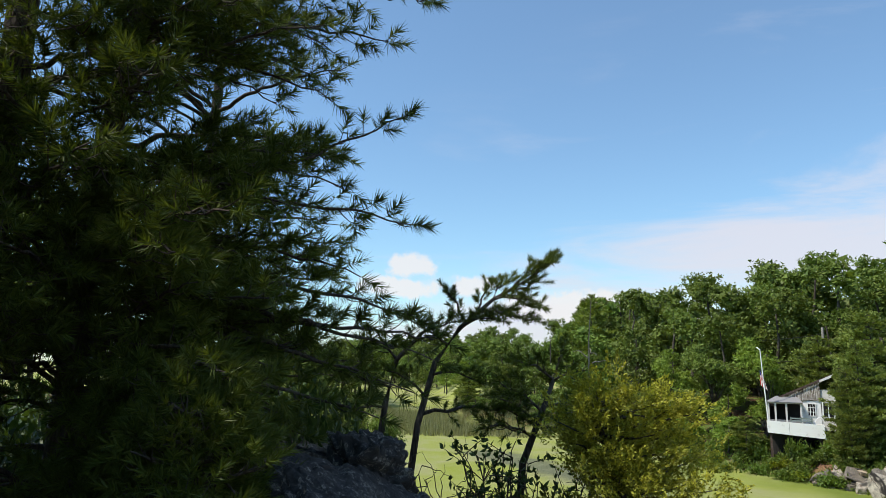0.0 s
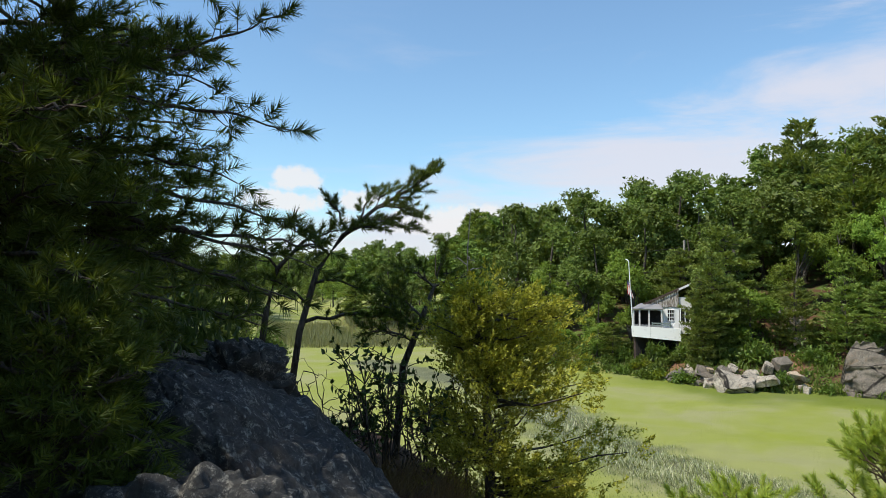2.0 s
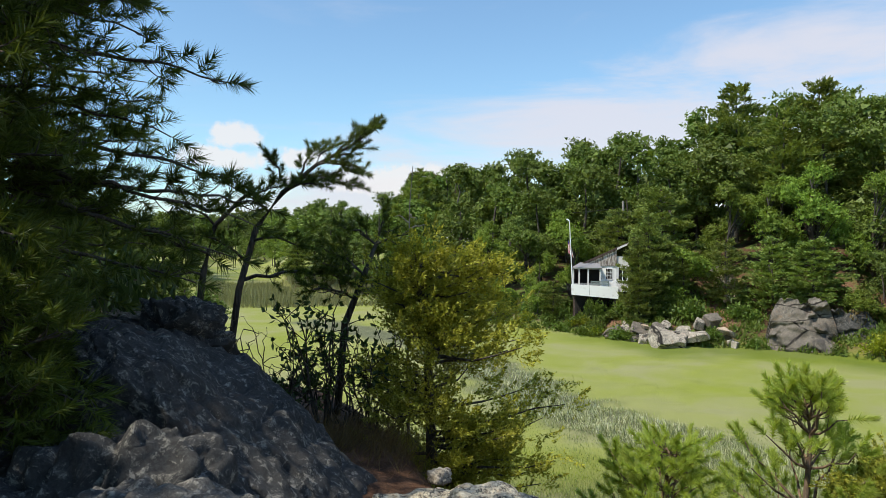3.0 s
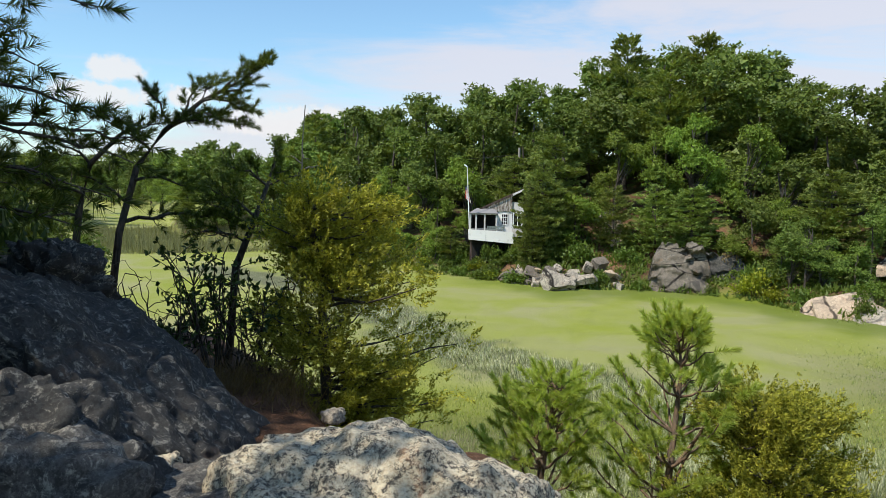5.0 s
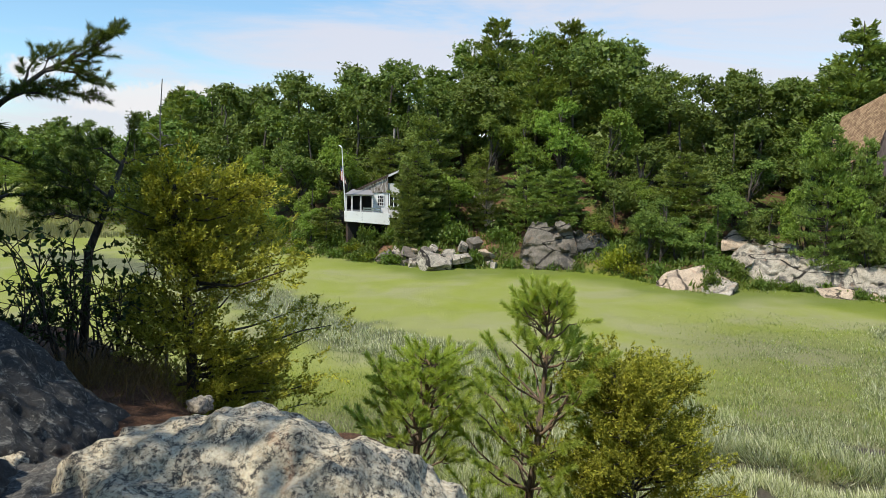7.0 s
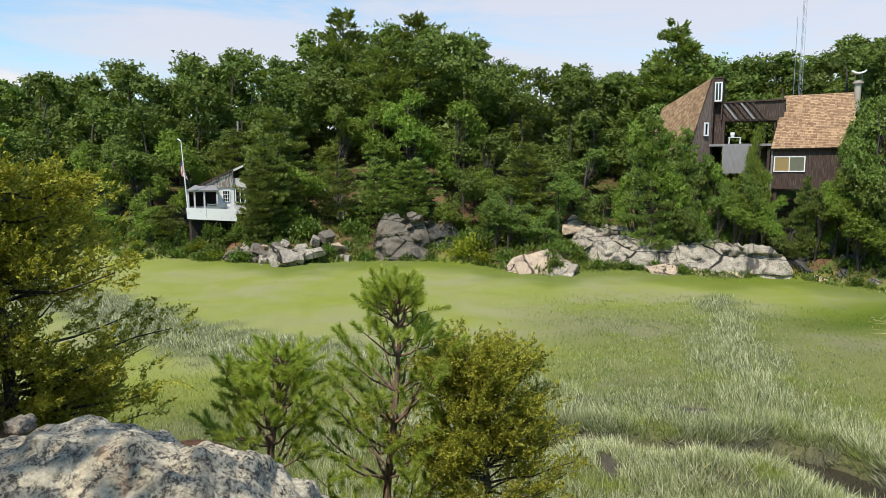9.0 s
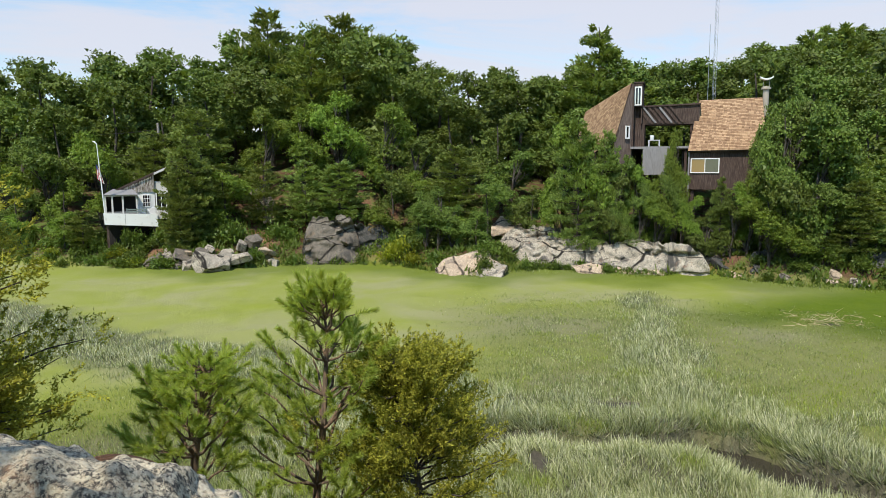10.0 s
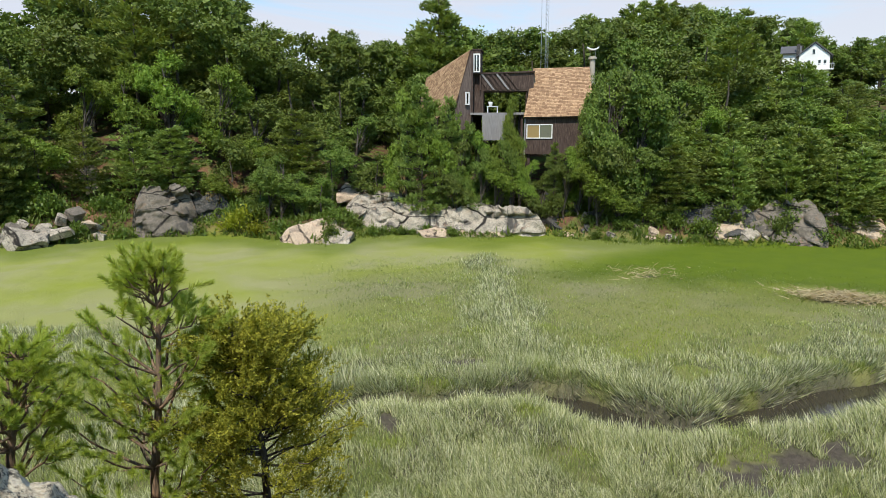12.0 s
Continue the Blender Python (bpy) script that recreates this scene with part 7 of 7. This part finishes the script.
    v = np.array([(-4.1, 0.02, 8.6), (-3.02, 1.0, 7.2), (-3.02, 1.0, 12.6), (-4.1, 0.02, 7.0)])
    part("wall", [(np.concatenate([v, v + [0.06, 0.16, 0]]), np.array([(3, 1, 2), (3, 2, 0), (7, 6, 5), (7, 4, 6), (0, 2, 6), (0, 6, 4), (1, 5, 6), (1, 6, 2), (3, 0, 4), (3, 4, 7), (3, 7, 5), (3, 5, 1)]), M_BOARD, False)], ob, "dark brown boarded side wall")
    for piece in (box(-3.0, -2.38, 1.5, 1.58, 11.05, 12.7), box(-3.0, -2.92, 1.02, 4.0, 7.2, 12.6), box(-2.46, -2.38, 1.58, 4.0, 9.9, 12.7), box(-3.6, -2.46, 3.92, 4.0, 7.0, 12.0), box(-3.0, -2.3, 1.45, 4.0, 12.7, 12.78)):
        part("wall", [(*piece, M_BOARD, False)], ob)
    window(ob, -2.92, -2.42, 11.15, 12.45, 1.47, 2, 1)
    small = window(ob, 0, 0.36, 8.82, 9.72, 0, 1, 1)
    small.matrix_local = Matrix.Translation((-3.42, 0.5, 0)) @ pose(0, 0, 0, 0, 0, 41)
    # bridge between the two
    board_wall("bridge_wall", boards(-2.95, 1.42, 2.0, 9.93, 11.14, 0.2, rng), M_BOARD, ob, "slanting dark boards")
    for k in range(7):
        x = -2.8 + 0.36 * k
        part("slanted_board", [(*slab(((x, 1.93, 11.1), (x + 0.16, 1.93, 11.1), (x + 1.06, 1.93, 9.95), (x + 0.9, 1.93, 9.95)), 0.03), (M_BOARD, M_BOARD_GREY)[k % 3 == 1], False)], ob)
    part("roof", [(*slab(((-3.0, 1.85, 11.14), (1.5, 1.85, 11.24), (1.5, 4.0, 11.3), (-3.0, 4.0, 11.3)), 0.1), M_BOARD, False)], ob, "flat dark roof of the bridge")
    part("bridge_floor", [(*box(-2.95, 1.4, 2.0, 4.0, 9.85, 9.95), M_BOARD, False)], ob)
    part("wall", [(*box(-2.9, -2.2, 1.9, 3.9, 8.2, 9.9), M_BOARD, False)], ob)
    # deck with a grey boarded parapet
    part("deck", [(*box(-3.05, 0.8, 0.4, 4.0, 8.12, 8.27), M_BOARD_GREY, False)], ob, "grey weathered deck")
    board_wall("parapet", boards(-2.2, -0.56, 0.3, 6.35, 8.12, 0.18, rng), M_BOARD_GREY, ob, "silver-grey upright boards")
    for x in (-2.1, -0.7, 0.6):
        part("post", [(*box(x - 0.08, x + 0.08, 0.6, 0.76, 2.0, 8.12), M_BOARD, False)], ob)
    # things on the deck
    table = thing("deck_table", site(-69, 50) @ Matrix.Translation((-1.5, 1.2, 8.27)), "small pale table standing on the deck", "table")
    part("tabletop", [(*box(-0.4, 0.4, -0.3, 0.3, 0.42, 0.46), M_CLOTH, False)], table)
    for x in (-0.34, 0.34):
        for y in (-0.24, 0.24):
            part("leg", [(*box(x - 0.03, x + 0.03, y - 0.03, y + 0.03, 0, 0.42), M_CLOTH, False)], table)
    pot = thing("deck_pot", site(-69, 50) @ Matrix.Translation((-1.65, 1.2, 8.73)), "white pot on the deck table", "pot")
    part("pot_body", [(*tube([(0, 0, 0), (0, 0, 0.02), (0, 0, 0.3), (0, 0, 0.32)], [0.02, 0.12, 0.16, 0.15], 10), M_WHITE, True)], pot)
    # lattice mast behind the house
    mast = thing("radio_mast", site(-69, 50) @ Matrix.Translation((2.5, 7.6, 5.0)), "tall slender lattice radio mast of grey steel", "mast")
    corners = [(0.13 * math.cos(a), 0.13 * math.sin(a)) for a in (0.3, 2.4, 4.5)]
    for x, y in corners:
        part("mast_leg", [(*tube([(x, y, 0), (x, y, 9), (x, y, 18)], 0.013, 6), M_STEEL, True)], mast)
    lace = []
    for k in range(44):
        z = 0.4 * k
        for i in range(3):
            (x0, y0), (x1, y1) = corners[i], corners[(i + 1) % 3]
            lace.append(tube([(x0, y0, z), ((x0 + x1) / 2, (y0 + y1) / 2, z + 0.2), (x1, y1, z + 0.4)], 0.006, 4))
    part("lacing", [(*join(lace), M_STEEL, True)], mast)
    part("whip_aerial", [(*tube([(-0.42, 0, 6.0), (-0.42, 0, 9), (-0.42, 0, 12.5)], 0.02, 5), M_STEEL, True)], mast)
    part("aerial_arm", [(*tube([(-0.45, 0, 6.2), (-0.2, 0, 6.2), (0.0, 0, 6.2)], 0.015, 5), M_STEEL, True)], mast)


def build_shack():
    """The small white-skirted shack on posts at the water's edge."""
    rng = np.random.default_rng(85)
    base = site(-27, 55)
    ob = thing("shack", base, "small weathered shack with a white-skirted deck on posts", "shack")
    part("deck", [(*box(-2.3, 1.25, 0.02, 3.4, 2.95, 3.07), M_BOARD_GREY, False)], ob, "grey plank deck")
    part("skirt", [(*prism([(-2.33, 3.72), (1.2, 3.56), (1.3, 2.64), (-2.28, 2.90)], -0.06, 0.0), M_WHITE, False)], ob, "white painted boards round the deck")
    part("skirt", [(*box(1.2, 1.27, 0.0, 3.3, 2.7, 3.45), M_WHITE, False)], ob)
    part("skirt_joint", [(*box(-0.92, -0.90, -0.064, -0.05, 2.9, 3.62), M_BOARD_GREY, False)], ob)
    for x, y in ((1.0, 0.3), (1.22, 0.5), (-2.1, 0.4), (-2.1, 3.0), (1.0, 3.0)):
        part("post", [(*box(x - 0.08, x + 0.08, y - 0.08, y + 0.08, 0.0, 2.96), M_BOARD, False)], ob)
    # boards and back sheet below the deck are blackened to stand for shade
    board_wall("under_wall", boards(-2.1, 0.3, 1.2, 0.4, 2.9, 0.3, rng), M_DARKIN, ob, "boards below the deck, coloured near black for shade")
    part("back_wall", [(*box(-2.3, 1.9, 5.0, 5.08, 2.95, 4.8), M_BOARD, False)], ob)
    part("under_floor", [(*box(-2.2, 1.2, 4.9, 5.0, 0.2, 2.95), M_DARKIN, False)], ob)
    # main wall with the sloping roofline
    slope = lambda x: 5.15 + (x + 1.6) * 0.475
    board_wall("wall", boards(-1.5, 1.15, 1.9, 5.12, 9, 0.15, rng, 0.06, slope), M_PEEL, ob, "peeling upright boards under the slanting roof")
    for piece in (box(-0.05, 0.12, 1.98, 2.06, 3.07, 5.12), box(0.95, 1.15, 1.98, 2.06, 3.07, 5.12)):
        part("wall", [(*piece, M_WHITE, False)], ob)
    part("roof", [(*slab(((-2.0, 1.84, 5.0), (2.0, 1.84, 6.90), (2.0, 5.2, 6.7), (-2.0, 5.2, 4.8)), -0.1), M_BOARD, False)], ob, "dark single-pitch roof")
    part("fascia", [(*slab(((-1.95, 1.80, 5.07), (2.0, 1.80, 6.95), (2.0, 1.80, 6.86), (-1.95, 1.80, 4.98)), 0.04), M_BOARD, False)], ob)
    part("fascia", [(*slab(((1.15, 1.77, 6.56), (2.02, 1.77, 6.97), (2.02, 1.77, 6.80), (1.15, 1.77, 6.39)), 0.03), M_WHITE_OLD, False)], ob)
    door = part("door", [(*box(0.12, 0.95, 1.97, 2.03, 3.07, 5.1), M_WHITE, False)], ob, "white door with a nine-pane window")
    window(door, 0.28, 0.82, 4.02, 4.92, 1.955, 3, 3, None, 0.035, 0.05)
    window(ob, 1.2, 2.0, 3.9, 5.05, 2.0, 2, 1)
    for piece in (box(1.15, 2.1, 2.03, 2.09, 3.07, 3.9), box(1.15, 2.1, 2.03, 2.09, 5.05, 5.9)):
        part("wall", [(*piece, M_WHITE_OLD, False)], ob)
    # glazed bay with a hipped top
    for x in (-2.2, -1.75, -1.05, -0.12):
        part("bay_post", [(*box(x - 0.06, x + 0.06, 1.0, 1.12, 3.07, 4.98), M_WHITE_OLD, False)], ob)
    part("bay_beam", [(*box(-2.28, -0.05, 0.98, 1.14, 4.86, 5.0), M_WHITE_OLD, False)], ob)
    part("bay_wall", [(*box(-2.2, -0.1, 1.02, 1.1, 3.07, 3.75), M_BOARD_GREY, False)], ob)
    # near-black sheet stands for the shade inside the bay
    part("bay_back", [(*box(-2.2, -0.1, 2.2, 2.28, 3.07, 5.0), M_DARKIN, False)], ob)
    a, b = (-2.36, 0.85, 4.98), (0.02, 0.85, 4.98)
    part("bay_roof", [(*slab((a, b, (-0.3, 1.98, 5.36), (-1.7, 1.98, 5.36)), 0.06), M_BOARD_GREY, False)], ob, "grey hipped roof over the bay")
    part("bay_roof", [(*slab(((-2.36, 2.0, 4.98), a, (-1.7, 1.98, 5.36), (-1.72, 2.0, 5.36)), 0.06), M_SLATE, False)], ob)
    part("bay_side", [(*box(-2.24, -2.18, 1.12, 2.2, 3.07, 4.9), M_GLASS, False)], ob)
    # bench and rail on the deck
    bench = thing("deck_bench", base @ Matrix.Translation((0.0, 0.5, 3.07)), "grey-green slatted bench on the shack deck", "bench")
    for z in (0.62, 0.78):
        part("back_slat", [(*box(-0.85, 0.55, 0.0, 0.04, z, z + 0.1), M_GREEN_RAIL, False)], bench)
    part("seat", [(*box(-0.85, 0.55, 0.04, 0.5, 0.42, 0.46), M_GREEN_RAIL, False)], bench)
    for x in (-0.8, -0.15, 0.5):
        part("leg", [(*box(x - 0.04, x + 0.04, 0.0, 0.06, 0, 0.92), M_GREEN_RAIL, False)], bench)
    for x in (-0.8, 0.5):
        part("leg", [(*box(x - 0.04, x + 0.04, 0.42, 0.48, 0, 0.42), M_GREEN_RAIL, False)], bench)
    chair = thing("deck_chair", base @ Matrix.Translation((1.0, 1.0, 3.07)), "white round-backed chair on the shack deck", "chair")
    arc = [(0.26 * math.cos(a), 0.0, 0.62 + 0.3 * math.sin(a)) for a in np.linspace(-0.2, 3.34, 12)]
    part("backrest", [(*tube(arc, 0.03, 6), M_WHITE, True)], chair)
    part("seat", [(*box(-0.25, 0.25, 0, 0.45, 0.4, 0.44), M_WHITE, False)], chair)
    for x in (-0.22, 0.22):
        for y in (0.03, 0.42):
            part("leg", [(*box(x - 0.02, x + 0.02, y - 0.02, y + 0.02, 0, 0.4), M_WHITE, False)], chair)
    # flagpole and flag
    pole = thing("flagpole", base @ Matrix.Translation((-2.18, 0.14, 2.9)), "thin white flagpole with a hanging striped flag", "flagpole")
    part("pole", [(*tube([(0, 0, 0), (-0.17, 0, 3.0), (-0.32, 0, 5.75)], [0.045, 0.04, 0.03], 8), M_WHITE, True)], pole)
    part("finial", [(*tube([(-0.32, 0, 5.72), (-0.47, 0, 5.86), (-0.58, 0, 5.88)], [0.05, 0.06, 0.02], 6), M_WHITE, True)], pole)
    flag = []
    nx, nz = 8, 13
    grid = np.array([[(-0.42 + (0.46 - 0.14 * (1 - j / nz)) * i / nx * (0.65 + 0.35 * j / nz), 0.07 * math.sin(i * 1.7 + j * 0.3) * i / nx, 4.30 - 1.05 * j / nz - 0.38 * i / nx) for i in range(nx + 1)] for j in range(nz + 1)])
    quad = lambda i, j: (j * (nx + 1) + i, j * (nx + 1) + i + 1, (j + 1) * (nx + 1) + i + 1, (j + 1) * (nx + 1) + i)
    pts = grid.reshape(-1, 3)
    red = [quad(i, j) for j in range(nz) for i in range(nx) if i % 2 == 0 and not (j < 4 and i < 3)]
    white = [quad(i, j) for j in range(nz) for i in range(nx) if i % 2 == 1 and not (j < 4 and i < 3)]
    blue = [quad(i, j) for j in range(4) for i in range(3)]
    part("flag", [(pts, np.array(red), M_RED, True), (pts, np.array(white), M_CLOTH, True), (pts, np.array(blue), M_BLUE, True)], pole, "red and white striped cloth with a blue corner")
    # utility pole behind
    up = thing("utility_pole", base @ Matrix.Translation((1.75, 7.5, 4.0)), "grey wooden utility pole with wires among the trees", "pole")
    part("pole", [(*tube([(0, 0, 0), (0, 0, 3), (0, 0, 6.6)], [0.13, 0.12, 0.1], 8), M_DEADWOOD, True)], up)
    for z in (4.3, 6.1):
        part("wire", [(*tube(bend((-4.5, 0, z - 0.5), (0, 0, z), -0.1, 8), 0.02, 4), M_DARKIN, True)], up)


def build_white_house():
    """The white gabled house high up in the distant trees."""
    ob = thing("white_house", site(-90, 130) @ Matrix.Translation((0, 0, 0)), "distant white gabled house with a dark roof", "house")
    part("wall", [(*prism([(-1.1, 12), (-1.1, 19.1), (1.1, 20.8), (3.3, 19.0), (3.3, 12)], 0, 0.2), M_WHITE, False)], ob, "white clapboard gable")
    for piece in (box(-1.1, -0.9, 0.2, 6, 12, 19), box(3.1, 3.3, 0.2, 6, 12, 19), box(-3.6, -1.1, 2.2, 2.4, 12, 19.6), box(-3.6, 3.3, 6, 6.2, 12, 19.4)):
        part("wall", [(*piece, M_WHITE, False)], ob)
    part("roof", [(*slab(((-1.5, -0.3, 18.8), (1.1, -0.3, 20.95), (1.1, 6, 20.95), (-1.5, 6, 18.8)), -0.15), M_SLATE, False)], ob, "dark slate roof")
    part("roof", [(*slab(((1.1, -0.3, 20.95), (3.7, -0.3, 18.75), (3.7, 6, 18.75), (1.1, 6, 20.95)), -0.15), M_SLATE, False)], ob)
    part("roof", [(*slab(((-4.0, 1.8, 19.5), (-0.8, 1.8, 19.5), (-0.8, 4.2, 20.85), (-4.0, 4.2, 20.85)), -0.15), M_SLATE, False)], ob)
    part("chimney", [(*box(-1.6, -1.1, 1.6, 2.2, 19.4, 21.0), M_ROCK_DARK, False)], ob)
    for x, z in ((0.7, 19.1), (0.1, 17.4), (1.6, 17.4), (2.4, 17.4)):
        window(ob, x, x + 0.5, z, z + 0.85, 0.0, 1, 1, None, 0.05, 0.07)
    balcony = part("balcony", [(*box(1.2, 3.9, -0.9, 0.0, 16.6, 16.75), M_WHITE, False)], ob)
    part("handrail", [(*box(1.2, 3.9, -0.9, -0.84, 17.5, 17.58), M_WHITE, False)], balcony)
    for k in range(10):
        part("baluster", [(*box(1.2 + 0.3 * k, 1.25 + 0.3 * k, -0.88, -0.83, 16.75, 17.5), M_WHITE, False)], balcony)


build_house()
build_shack()
build_white_house()
